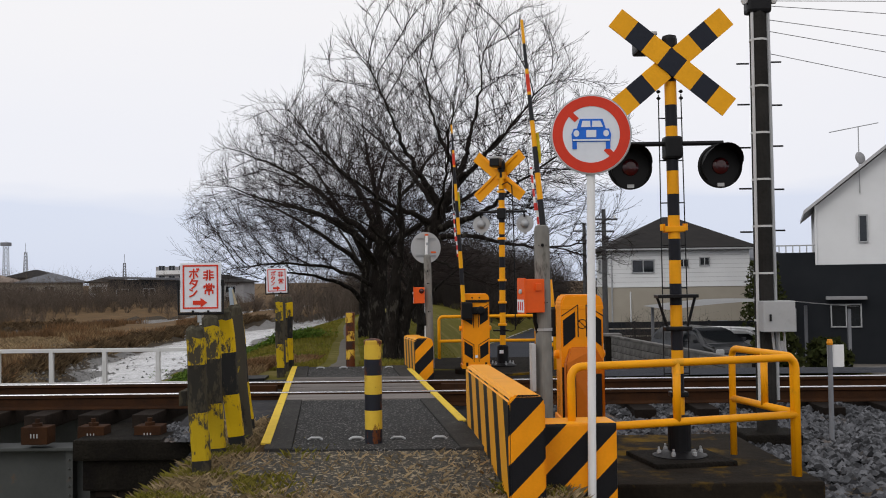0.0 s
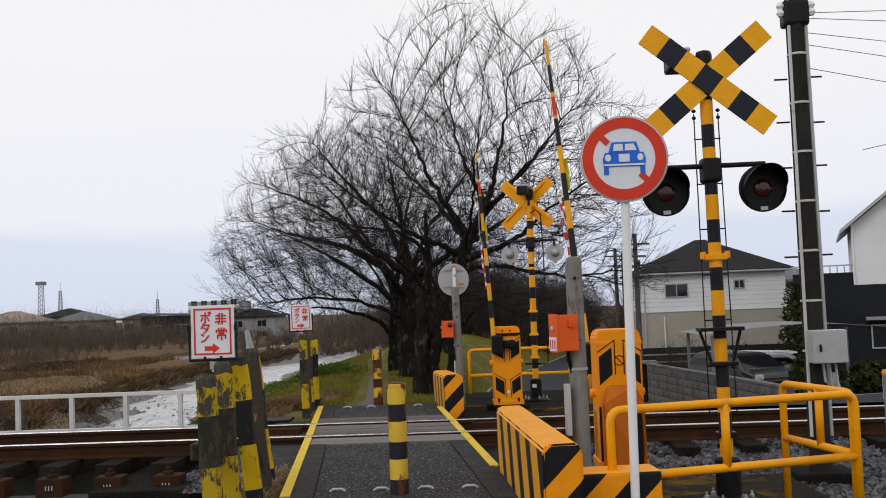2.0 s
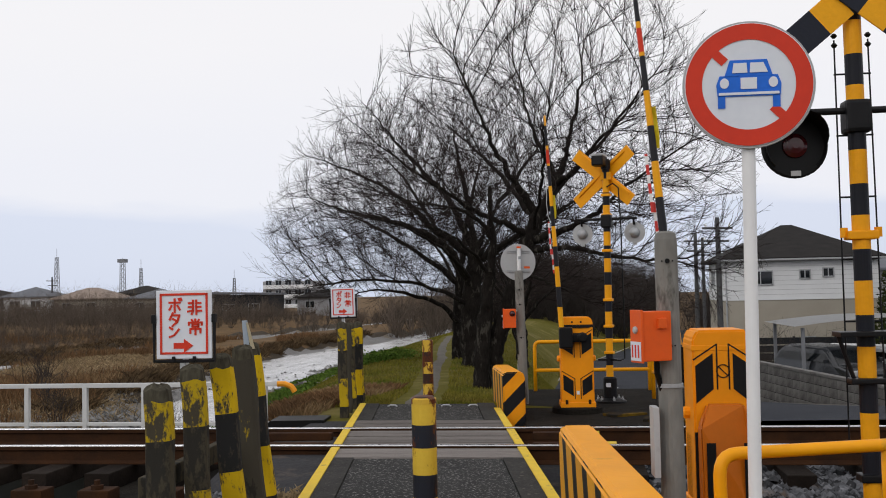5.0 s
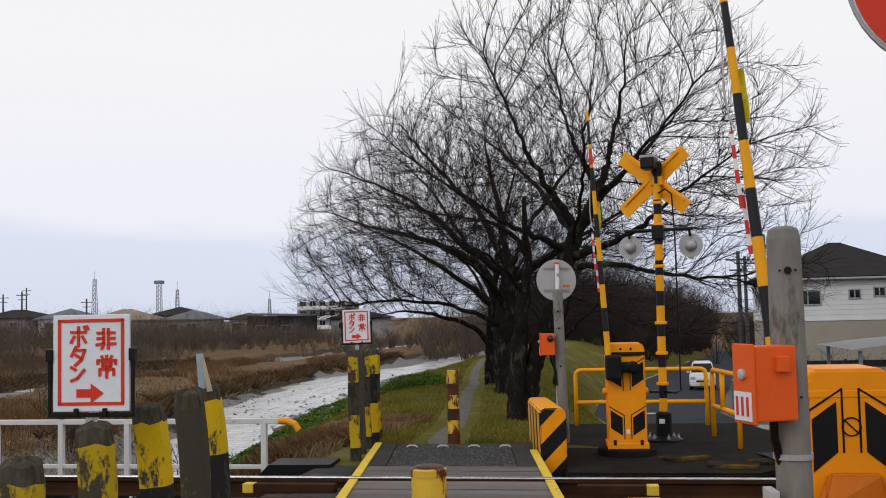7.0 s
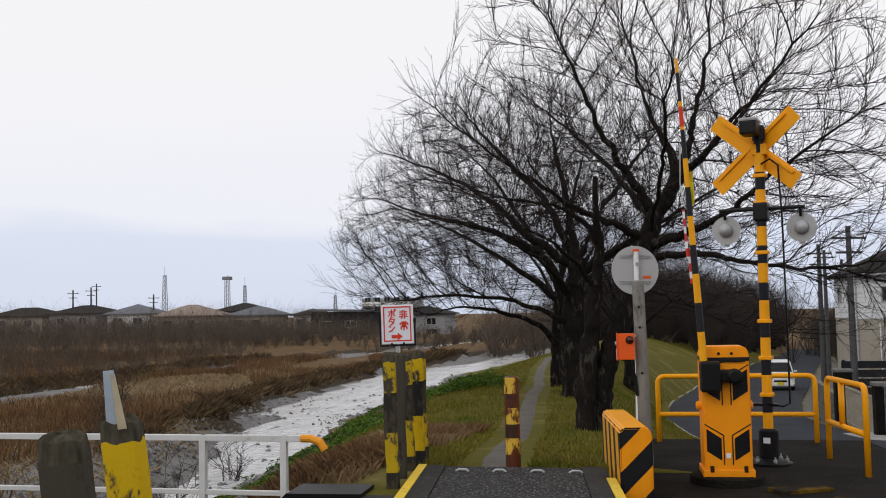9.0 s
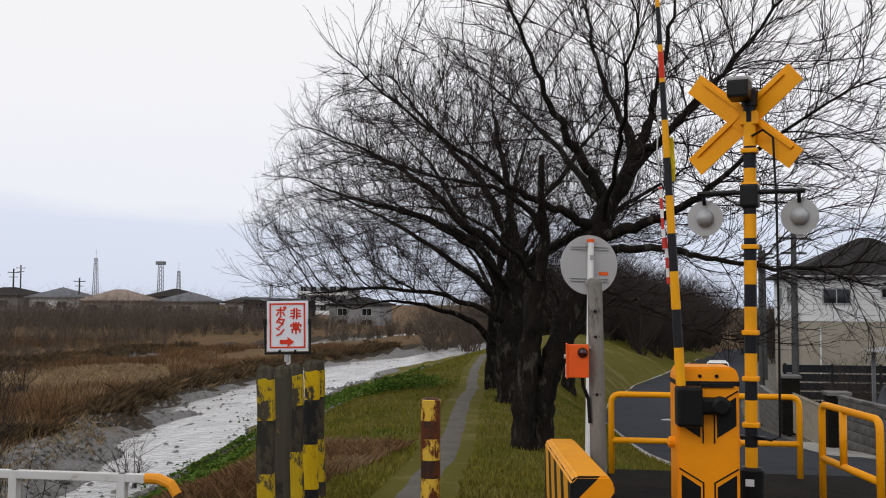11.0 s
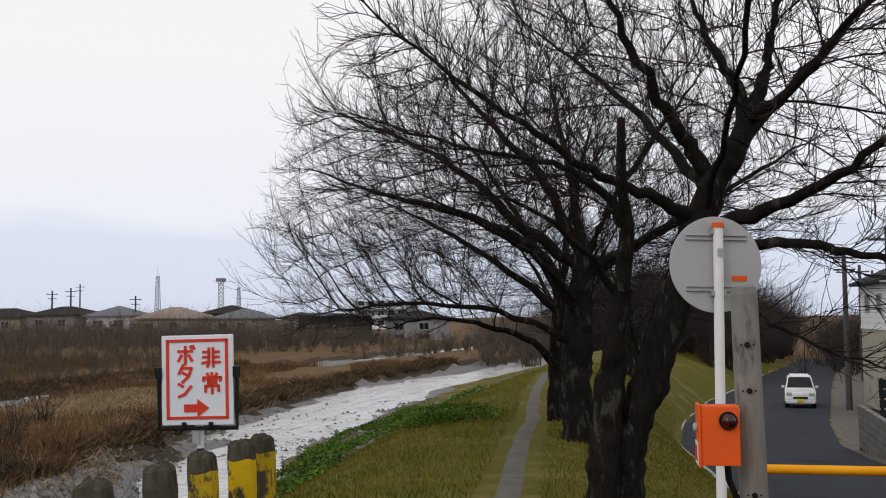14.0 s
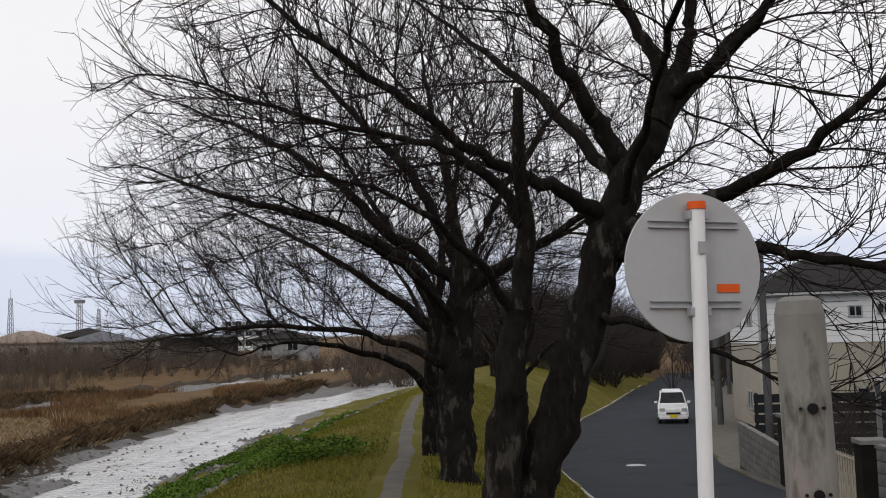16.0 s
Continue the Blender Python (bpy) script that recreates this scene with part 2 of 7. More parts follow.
mat("plaster_white", (0.72, 0.73, 0.74), (0.66, 0.67, 0.68), 1, 0.8)
mat("plaster_beige", (0.37, 0.34, 0.285), (0.33, 0.30, 0.25), 1, 0.8)
mat("plaster_dark", (0.0132, 0.0154, 0.0187), (0.0187, 0.0209, 0.0242), 1, 0.7)
mat("roof_dark", (0.02025, 0.01935, 0.01935), (0.02925, 0.027, 0.0261), 1.5, 0.8, bump=0.4, bscale=8, stretch=(1, 1, 4))
mat("roof_grey", (0.16, 0.17, 0.19), (0.12, 0.125, 0.14), 1.5, 0.7)
mat("roof_tan", (0.30, 0.24, 0.20), (0.25, 0.2, 0.17), 1.5, 0.8)
mat("wall_grey", (0.30, 0.30, 0.31), (0.24, 0.24, 0.25), 0.6, 0.85)
mat("block_wall", (0.18, 0.173, 0.165), (0.11, 0.106, 0.102), 2, 0.9, bump=0.3, c=(0.05, 0.048, 0.045), cscale=1.0, cut=0.53, soft=0.15, rnd=0.15)
mat("car_white", (0.75, 0.76, 0.77), None, 2, 0.25)
mat("car_dark", (0.02, 0.022, 0.026), None, 2, 0.2)
mat("glass", (0.012, 0.015, 0.018), None, 2, 0.08)
mat("gate_cream", (0.36, 0.33, 0.26), (0.28, 0.25, 0.2), 4, 0.6)
mat("plate_yellow", (0.70, 0.55, 0.03), None, 3, 0.5)
mat("tyre", (0.015, 0.015, 0.015), None, 3, 0.8)
mat("line_pole", (0.06, 0.06, 0.063), (0.09, 0.09, 0.092), 2, 0.85)
mat("mast", (0.22, 0.23, 0.25), (0.17, 0.175, 0.19), 2, 0.7)
mat("orange_tip", (0.85, 0.33, 0.02), None, 4, 0.5)
mat("flag_yellow", (0.75, 0.62, 0.04), (0.62, 0.5, 0.04), 5, 0.7)
mat("hedge", (0.0224, 0.0304, 0.0096), (0.04, 0.044, 0.0128), 4, 0.9)


def water_mat():
    # the pale base colours carry the white reflection of the sky
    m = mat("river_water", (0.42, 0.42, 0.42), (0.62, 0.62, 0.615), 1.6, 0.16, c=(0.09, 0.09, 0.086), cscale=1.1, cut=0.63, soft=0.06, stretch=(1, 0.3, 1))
    p = m.node_tree.nodes["Principled BSDF"]
    p.inputs["IOR"].default_value = 1.33
    p.inputs["Specular IOR Level"].default_value = 0.8
    N, L = m.node_tree.nodes.new, m.node_tree.links.new
    tc = N("ShaderNodeTexCoord")
    n = N("ShaderNodeTexNoise")
    n.inputs["Scale"].default_value, n.inputs["Detail"].default_value = 4.5, 4.0
    L(tc.outputs["Object"], n.inputs["Vector"])
    b = N("ShaderNodeBump")
    b.inputs["Strength"].default_value, b.inputs["Distance"].default_value = 0.9, 0.10
    L(n.outputs["Fac"], b.inputs["Height"])
    L(b.outputs[0], p.inputs["Normal"])


water_mat()
mat("ballast_stone", (0.0504, 0.05256, 0.0576), (0.1368, 0.1404, 0.1512), 9, 0.9, bump=0.3, c=(0.12, 0.085, 0.06), cscale=1.6, cut=0.58)
mat("river_stone", (0.13, 0.128, 0.125), (0.22, 0.216, 0.21), 5, 0.9, bump=0.3)
# ballast_stone spreads widest: its darkest stones stand in for shaded gaps
for key, lo, hi in (("ballast_stone", 0.15, 1.55), ("river_stone", 0.4, 1.4), ("blade", 0.55, 1.35), ("green_weed", 0.5, 1.4), ("reed", 0.5, 1.4), ("shore", 0.4, 1.5), ("straw", 0.4, 1.4), ("twig", 0.6, 1.5), ("brush_twig", 0.55, 1.4), ("hedge", 0.4, 1.5)):
    by_island(key, lo, hi)

# ---- mesh tools ----


def part(name, bm, material, parent=None, label="", smooth=False):
    me = bpy.data.meshes.new(name)
    bm.normal_update()
    bm.to_mesh(me)
    bm.free()
    for mm in (material if isinstance(material, (list, tuple)) else [material]):
        me.materials.append(MATS[mm])
    if smooth:
        for p in me.polygons:
            p.use_smooth = True
    ob = new(name, me)
    if parent:
        ob.parent = parent
    if label:
        ob["label"] = label
    return ob


def raw(name, verts, faces, material, parent=None, label="", smooth=False):
    me = bpy.data.meshes.new(name)
    me.from_pydata(verts, [], faces)
    me.materials.append(MATS[material])
    if smooth:
        me.polygons.foreach_set("use_smooth", [True] * len(me.polygons))
    ob = new(name, me)
    if parent:
        ob.parent = parent
    if label:
        ob["label"] = label
    return ob


def thing(name, m, label, category, group="", kind=""):
    ob = new(name)
    ob.empty_display_size = 0.1
    ob.matrix_basis = m
    return tagged(ob, label, category, group, kind)


def box(size, at=(0, 0, 0), bevel=0.0, rot=None, bm=None, seg=2):
    """A box of that size whose middle is at `at`."""
    own = bmesh.new()
    bmesh.ops.create_cube(own, size=1)
    bmesh.ops.scale(own, vec=size, verts=own.verts)
    if bevel:
        bmesh.ops.bevel(own, geom=own.edges[:], offset=bevel, segments=seg, affect="EDGES", profile=0.6)
    m = Matrix.Translation(at) @ (rot or Matrix.Identity(4))
    bmesh.ops.transform(own, matrix=m, verts=own.verts)
    if bm is None:
        return own
    me = bpy.data.meshes.new("tmp")
    own.to_mesh(me)
    own.free()
    bm.from_mesh(me)
    bpy.data.meshes.remove(me)
    return bm


def rod(p0, p1, r0, r1=None, n=12, bm=None, cap=True):
    bm = bm or bmesh.new()
    p0, p1 = Vector(p0), Vector(p1)
    d = p1 - p0
    q = d.to_track_quat("Z", "Y").to_matrix().to_4x4()
    bmesh.ops.create_cone(bm, cap_ends=cap, segments=n, radius1=r0, radius2=r0 if r1 is None else r1, depth=d.length, matrix=Matrix.Translation((p0 + p1) / 2) @ q)
    return bm


def bent(points, r, n=8, bm=None):
    """A tube along a bent line."""
    bm = bm or bmesh.new()
    pts = [Vector(p) for p in points]
    rings, q, last = [], None, None
    for i, p in enumerate(pts):
        d = (pts[min(i + 1, len(pts) - 1)] - pts[max(i - 1, 0)]).normalized()
        q = d.to_track_quat("Z", "Y") if q is None else last.rotation_difference(d) @ q
        last = d
        rr = r[i] if isinstance(r, (list, tuple)) else r
        rings.append([bm.verts.new(p + q @ Vector((rr * math.cos(a), rr * math.sin(a), 0))) for a in (2 * math.pi * k / n for k in range(n))])
    for a, b in zip(rings, rings[1:]):
        for k in range(n):
            bm.faces.new((a[k], a[(k + 1) % n], b[(k + 1) % n], b[k]))
    bm.faces.new(rings[0][::-1])
    bm.faces.new(rings[-1])
    return bm


def arc_pts(p, a, b, r, n=5):
    """Points of a rounded corner at p between directions a and b."""
    p, a, b = Vector(p), Vector(a).normalized(), Vector(b).normalized()
    s, e = p + a * r, p + b * r
    return [tuple((1 - t) ** 2 * s + 2 * t * (1 - t) * p + t * t * e) for t in (i / n for i in range(n + 1))]


def prism(outline, depth, bm=None, m=None):
    """An outline in x and z, pushed out along y from 0 to depth."""
    bm = bm or bmesh.new()
    m = m or Matrix.Identity(4)
    f = [bm.verts.new(m @ Vector((x, 0, z))) for x, z in outline]
    g = [bm.verts.new(m @ Vector((x, depth, z))) for x, z in outline]
    bm.faces.new(f)
    bm.faces.new(g[::-1])
    k = len(f)
    for i in range(k):
        bm.faces.new((f[(i + 1) % k], f[i], g[i], g[(i + 1) % k]))
    return bm


def lathe(profile, n=24, bm=None, m=None):
    """Radius and height pairs turned round z."""
    bm = bm or bmesh.new()
    m = m or Matrix.Identity(4)
    rings = [[bm.verts.new(m @ Vector((r * math.cos(2 * math.pi * k / n), r * math.sin(2 * math.pi * k / n), z))) for k in range(n)] for r, z in profile]
    for a, b in zip(rings, rings[1:]):
        for k in range(n):
            bm.faces.new((a[k], a[(k + 1) % n], b[(k + 1) % n], b[k]))
    bm.faces.new(rings[0][::-1])
    bm.faces.new(rings[-1])
    return bm


def lerp(v, xs, ys):
    return float(np.interp(v, xs, ys))

# ---- ground ----
WATER_Z = -2.35
ROAD_Y = (8, 13, 16, 20, 25, 31, 38, 45, 55, 69, 79, 100, 140)
ROAD_L = (1.9, 1.75, 1.5, 0.95, 0.45, 0.15, -0.3, -0.7, -0.3, 1.0, 3.0, 6.6, 14.0)
ROAD_R = (9.0, 6.5, 5.4, 4.7, 4.4, 4.1, 4.1, 4.4, 5.4, 7.4, 8.8, 12.0, 20.0)
ROAD_Z = ((12.4, 14, 20, 30, 45, 66, 120), (-0.05, -0.1, -0.75, -1.7, -2.8, -3.45, -3.9))
CREST_Y, CREST_X = (13, 20, 26, 32, 45, 70, 110), (-1.75, -2.15, -2.75, -3.35, -3.9, -4.2, -2.0)


def road_z(y):
    return lerp(y, *ROAD_Z)


def path_z(y):
    return lerp(y, (-30, 0, 3, 5.9, 6.95, 7.1, 13.8, 15, 18, 26, 60, 140), (-0.4, -0.38, -0.3, -0.14, -0.035, -0.06, -0.06, -0.1, -0.3, -0.42, -0.7, -1.5))


def stream(y):
    """Middle and half width of the stream."""
    return lerp(y, (-40, 10, 22, 30, 40, 52, 65, 80, 100, 140), (-9, -8.6, -9.2, -10.7, -13.2, -14.2, -14.7, -12.6, -11, -8)), lerp(y, (0, 20, 26, 34, 40, 52, 65, 80, 110), (0.9, 0.9, 1.1, 2.0, 2.5, 2.7, 2.8, 2.6, 1.6)) * (1 + 0.28 * noise.noise(Vector((0, y * 0.35, 2))))


def ground_z(x, y):
    n = noise.noise(Vector((x * 0.35, y * 0.35, 0.3)))
    n2 = noise.noise(Vector((x * 0.09, y * 0.09, 4.0)))
    cx = lerp(y, CREST_Y, CREST_X) if y > 13 else lerp(y, (-30, 0, 7, 13), (0.9, 0.4, -0.3, -1.75))
    crest = path_z(y) + 0.03 * n
    # left: bank down to the river bed
    if x < cx:
        d = cx - x
        shoulder = lerp(y, (6, 7, 8.3, 8.8, 10, 12.5, 14), (1.3, 1.08, 1.0, 0.95, 1.3, 0.75, 1.1))
        t = min(max((d - shoulder) / lerp(y, (6, 7.2, 9, 13.2, 15.5, 20), (2.2, 1.5, 1.5, 2.6, 4.0, 5.6)), 0), 1)
        low = -2.15 + 0.14 * n2 + 0.05 * n
        z = crest + (low - crest) * (t * t * (3 - 2 * t))
        sm, sw = stream(y)
        q = abs(x - sm) / sw
        z -= 0.46 * max(0, 1.25 - q) * min(max((t - 0.72) / 0.28, 0), 1)
        if q < 1.6:
            z += 0.42 * max(0, noise.noise(Vector((x * 0.45, y * 0.16, 21))) - 0.12) + 0.05 * noise.noise(Vector((x * 1.1, y * 0.8, 22)))
        if t >= 1:
            u = (sm - sw) - x
            if u > 0:
                bar = lerp(u, (0.15, 0.7, 2.2, 8, 10.0, 10.8, 15, 16, 19, 30, 60), (0, 0.26, 0.36, 0.36, 0.1, -0.2, -0.22, 0.25, 0.6, 1.0, 1.2))
                z += bar + 0.2 * n2 * min(1, u / 6)
        return z
    # right: to the road
    if y > 14:
        lx, rx, rz = lerp(y, ROAD_Y, ROAD_L), lerp(y, ROAD_Y, ROAD_R), road_z(y)
        if x < lx:
            w = max(lx - cx, 0.4)
            t = min(max((x - cx - 0.4) / (w - 0.4), 0), 1)
            return crest + (rz - crest) * t ** 1.5 - 0.03 * t
        if x < rx:
            return rz - 0.06
        return rz - 0.04
    if y < 8.8:
        t = min(max((x - 0.95) / 0.3, 0), 1)
        return crest - 0.02 * t + (min(crest, -0.42) + 0.04 * n - crest) * t
    return -0.33 if x < 20 else -0.4


def spaced(a, b, c, d, fine, coarse):
    """Steps that are fine from b to c and widen outwards to a and d."""
    out = [b + i * fine for i in range(int((c - b) / fine) + 1)]
    s = fine
    while out[-1] < d:
        s = min(s * 1.18, coarse)
        out.append(out[-1] + s)
    s = fine
    while out[0] > a:
        s = min(s * 1.18, coarse)
        out.insert(0, out[0] - s)
    return out


def ground_kind(x, y):
    """0 grass, 1 dirt, 2 gravel, 3 dry grass, 4 ballast, 5 wet mud"""
    cx = lerp(y, CREST_Y, CREST_X)
    wob = noise.noise(Vector((x * 0.3, y * 0.3, 9.0)))
    sm, sw = stream(y)
    if (8.9 < y < 13.0 and x > -2.9) or (7.8 < y < 9 and x > 2.7):
        return 4
    if x < cx - 7.7 + 0.5 * wob:
        u = (sm - sw) - x
        shore = lerp(y, (24, 36), (3.2, 0.9)) + 0.8 * wob
        if shore < u < 10 + 1.2 * wob:
            return 3
        if (shore - 0.9 < u <= shore and y > 30) or 15 < u < 15.9 + 0.5 * wob:
            return 5
        if u >= 15.9 + 0.5 * wob:
            return 3
        return 2
    if y > 13 and x > lerp(y, ROAD_Y, ROAD_R):
        return 1
    if y < 8.9 and x > 2.6:
        return 5
    if y < 8.9 and abs(x + 0.25) < 1.3:
        return 3
    return 0


def path_x(y):
    return lerp(y, (13.8, 17, 19.7, 24.7, 29.6, 36, 45), (-1.5, -1.85, -2.13, -2.75, -3.25, -4.1, -5.0))


def build_ground():
    xs = spaced(-900, -32, 10, 900, 0.4, 60)
    ys = spaced(-200, -2, 62, 1500, 0.4, 80)
    vs = [(x, y, ground_z(x, y) if abs(x) < 120 and y < 200 else (-1.3 if x < 0 else -4.0)) for y in ys for x in xs]
    w = len(xs)
    fs = [(j * w + i, j * w + i + 1, (j + 1) * w + i + 1, (j + 1) * w + i) for j in range(len(ys) - 1) for i in range(w - 1)]
    ob = raw("ground", vs, fs, "grass", smooth=True)
    for k in ("dirt_path", "gravel", "dry_grass", "ballast", "mud"):
        ob.data.materials.append(MATS[k])
    idx = []
    for j in range(len(ys) - 1):
        for i in range(w - 1):
            x, y = (xs[i] + xs[i + 1]) / 2, (ys[j] + ys[j + 1]) / 2
            idx.append(ground_kind(x, y) if abs(x) < 60 and y < 120 else 3)
    ob.data.polygons.foreach_set("material_index", idx)
    tagged(ob, "levee bank of worn grass, gravel river bed and dry fields", "ground", kind="structure")


build_ground()


def build_road():
    bm = bmesh.new()
    ys = [12.5 + i * 1.0 for i in range(120)]
    rows = []
    for y in ys:
        l, r = lerp(y, ROAD_Y, ROAD_L), lerp(y, ROAD_Y, ROAD_R)
        rows.append([bm.verts.new((l + (r - l) * k / 6, y, road_z(y) + 0.015 * math.sin(math.pi * k / 6))) for k in range(7)])
    for a, b in zip(rows, rows[1:]):
        for k in range(6):
            bm.faces.new((a[k], a[k + 1], b[k + 1], b[k]))
    tagged(part("road", bm, "asphalt", smooth=True), "dark grey asphalt lane running down beside the levee", "road", kind="structure")
    # low concrete edging along the grass side
    edge = bmesh.new()
    pr = []
    for y in [17 + i for i in range(90)]:
        x, z = lerp(y, ROAD_Y, ROAD_L), road_z(y)
        pr.append([edge.verts.new(v) for v in ((x - 0.14, y, z - 0.1), (x - 0.14, y, z + 0.05), (x, y, z + 0.05), (x, y, z - 0.1))])
    for a, b in zip(pr, pr[1:]):
        for k in range(3):
            edge.faces.new((a[k], b[k], b[k + 1], a[k + 1]))
    tagged(part("kerb", edge, "concrete"), "low pale concrete edging between grass and lane", "kerb", kind="structure")
    cover = lathe(((0.30, 0), (0.30, 0.02), (0.27, 0.025)), 20)
    ob = part("manhole_cover", cover, "grey_metal")
    ob.location = (1.75, 44.1, road_z(44.1) + 0.005)
    tagged(ob, "round worn metal cover in the asphalt lane", "manhole cover")


build_road()


def build_water():
    bm = bmesh.new()
    rows = []
    for i in range(75):
        y = -30 + i * 2.4
        m, w = stream(y)
        rows.append([bm.verts.new((m - 20.5 + k * (w + 22.2) / 8, y, WATER_Z)) for k in range(9)])
    for a, b in zip(rows, rows[1:]):
        for k in range(8):
            bm.faces.new((a[k], a[k + 1], b[k + 1], b[k]))
    tagged(part("river", bm, "river_water", smooth=True), "shallow river water over a gravel bed, sky reflection painted in as pale colour", "river", kind="structure")


build_water()

# ---- footpath crossing ----
SKEW = -0.1425


def left_x(y):
    return -1.137 + SKEW * (y - 7.22)


def right_x(y):
    return 0.284 - 0.150 * (y - 8.33)


def slab(y0, y1, z0, z1, inset_l=0.0, inset_r=0.0):
    bm = bmesh.new()
    v = []
    for z in (z0, z1):
        for y in (y0, y1):
            v += [bm.verts.new((left_x(y) + inset_l, y, z)), bm.verts.new((right_x(y) - inset_r, y, z))]
    for f in ((0, 2, 3, 1), (4, 5, 7, 6), (0, 1, 5, 4), (2, 6, 7, 3), (0, 4, 6, 2), (1, 3, 7, 5)):
        bm.faces.new([v[i] for i in f])
    return bm


def build_deck():
    deck = thing("crossing_deck", pose(0, 0, 0), "footpath deck of asphalt and grey planks across the rails", "deck", kind="structure")
    for y0, y1, name in ((7.0, 9.93, "asphalt_slab"), (12.27, 13.82, "asphalt_slab")):
        part(name, slab(y0, y1, -0.35, -0.004, 0.20, 0.20), "deck_asphalt", deck, "rough dark asphalt")
        for side in (0, 1):
            bm = bmesh.new()
            v = []
            for z in (-0.35, 0.006):
                for y in (y0, y1):
                    a = left_x(y) + 0.0 if side == 0 else right_x(y) - 0.195
                    v += [bm.verts.new((a, y, z)), bm.verts.new((a + 0.195, y, z))]
            for f in ((0, 2, 3, 1), (4, 5, 7, 6), (0, 1, 5, 4), (2, 6, 7, 3), (0, 4, 6, 2), (1, 3, 7, 5)):
                bm.faces.new([v[i] for i in f])
            part("edge_kerb", bm, "kerb_asphalt", deck, "smoother grey edge strip")
    gaps = [(9.95, 10.10), (10.115, 10.27), (10.285, 10.43), (10.555, 10.73), (10.745, 10.93), (10.945, 11.13), (11.145, 11.33), (11.345, 11.53), (11.645, 11.80), (11.815, 12.0), (12.015, 12.25)]
    for a, b in gaps:
        ob = part("plank", slab(a, b, -0.14, random.uniform(-0.006, 0.006)), "plank", deck, "weathered grey plank")
    for side in (0, 1):
        for y0, y1 in ((7.2, 9.94), (9.95, 10.43), (10.555, 11.53), (11.645, 13.8)) if side == 0 else ((8.3, 9.94), (9.95, 10.43), (10.555, 11.53), (11.645, 13.25)):
            bm = bmesh.new()
            v = []
            f = left_x if side == 0 else right_x
            for z in (0.0, 0.014):
                for y in (y0, y1):
                    v += [bm.verts.new((f(y) - 0.035, y, z)), bm.verts.new((f(y) + 0.035, y, z))]
            for q in ((0, 2, 3, 1), (4, 5, 7, 6), (0, 1, 5, 4), (2, 6, 7, 3), (0, 4, 6, 2), (1, 3, 7, 5)):
                bm.faces.new([v[i] for i in q])
            part("edge_line", bm, "yellow_line", deck, "worn yellow edge line")
    # anti-slip cleats across both ends
    for y in (7.42, 13.55):
        for k in range(4):
            x = left_x(y) + 0.36 + k * 0.31
            bm = bent([(x - 0.055, y, -0.002), (x - 0.03, y, 0.014), (x + 0.03, y, 0.014), (x + 0.055, y, -0.002)], 0.010, 6)
            part("cleat", bm, "grey_metal", deck, "small bowed metal cleat")


build_deck()


def build_approach():
    bm = bmesh.new()
    rows = []
    for i in range(60):
        y = -6 + i * 0.22
        if y > 7.0:
            break
        w = 1.15 + 0.05 * noise.noise(Vector((0, y * 2, 0)))
        cx = lerp(y, (-6, 0, 7), (0.45, 0.2, -0.4))
        rows.append([bm.verts.new((cx - w + 2 * w * k / 10, y, path_z(y) + 0.025 + 0.012 * noise.noise(Vector((k * 0.5, y * 3, 2))) - (0.05 if k in (0, 10) else 0))) for k in range(11)])
    for a, b in zip(rows, rows[1:]):
        for k in range(10):
            bm.faces.new((a[k], a[k + 1], b[k + 1], b[k]))
    tagged(part("approach", bm, "approach_asphalt", smooth=True), "worn asphalt ramp strewn with dead grass", "path", kind="structure")


build_approach()


def build_trail():
    bm = bmesh.new()
    rows = []
    for i in range(130):
        y = 13.85 + i * 0.25
        c = path_x(y) + 0.05 * noise.noise(Vector((3, y * 0.4, 0)))
        w = 0.13 + 0.05 * noise.noise(Vector((7, y * 0.9, 0)))
        e = [c - w - 0.1, c - w * 0.6, c, c + w * 0.6, c + w + 0.1]
        rows.append([bm.verts.new((x, y, ground_z(x, y) + (0.015 if 0 < k < 4 else -0.03))) for k, x in enumerate(e)])
    for a, b in zip(rows, rows[1:]):
        for k in range(4):
            bm.faces.new((a[k], a[k + 1], b[k + 1], b[k]))
    tagged(part("trail", bm, "dirt_path", smooth=True), "narrow trodden earth trail along the levee top", "path", kind="structure")


build_trail()

# ---- railway ----


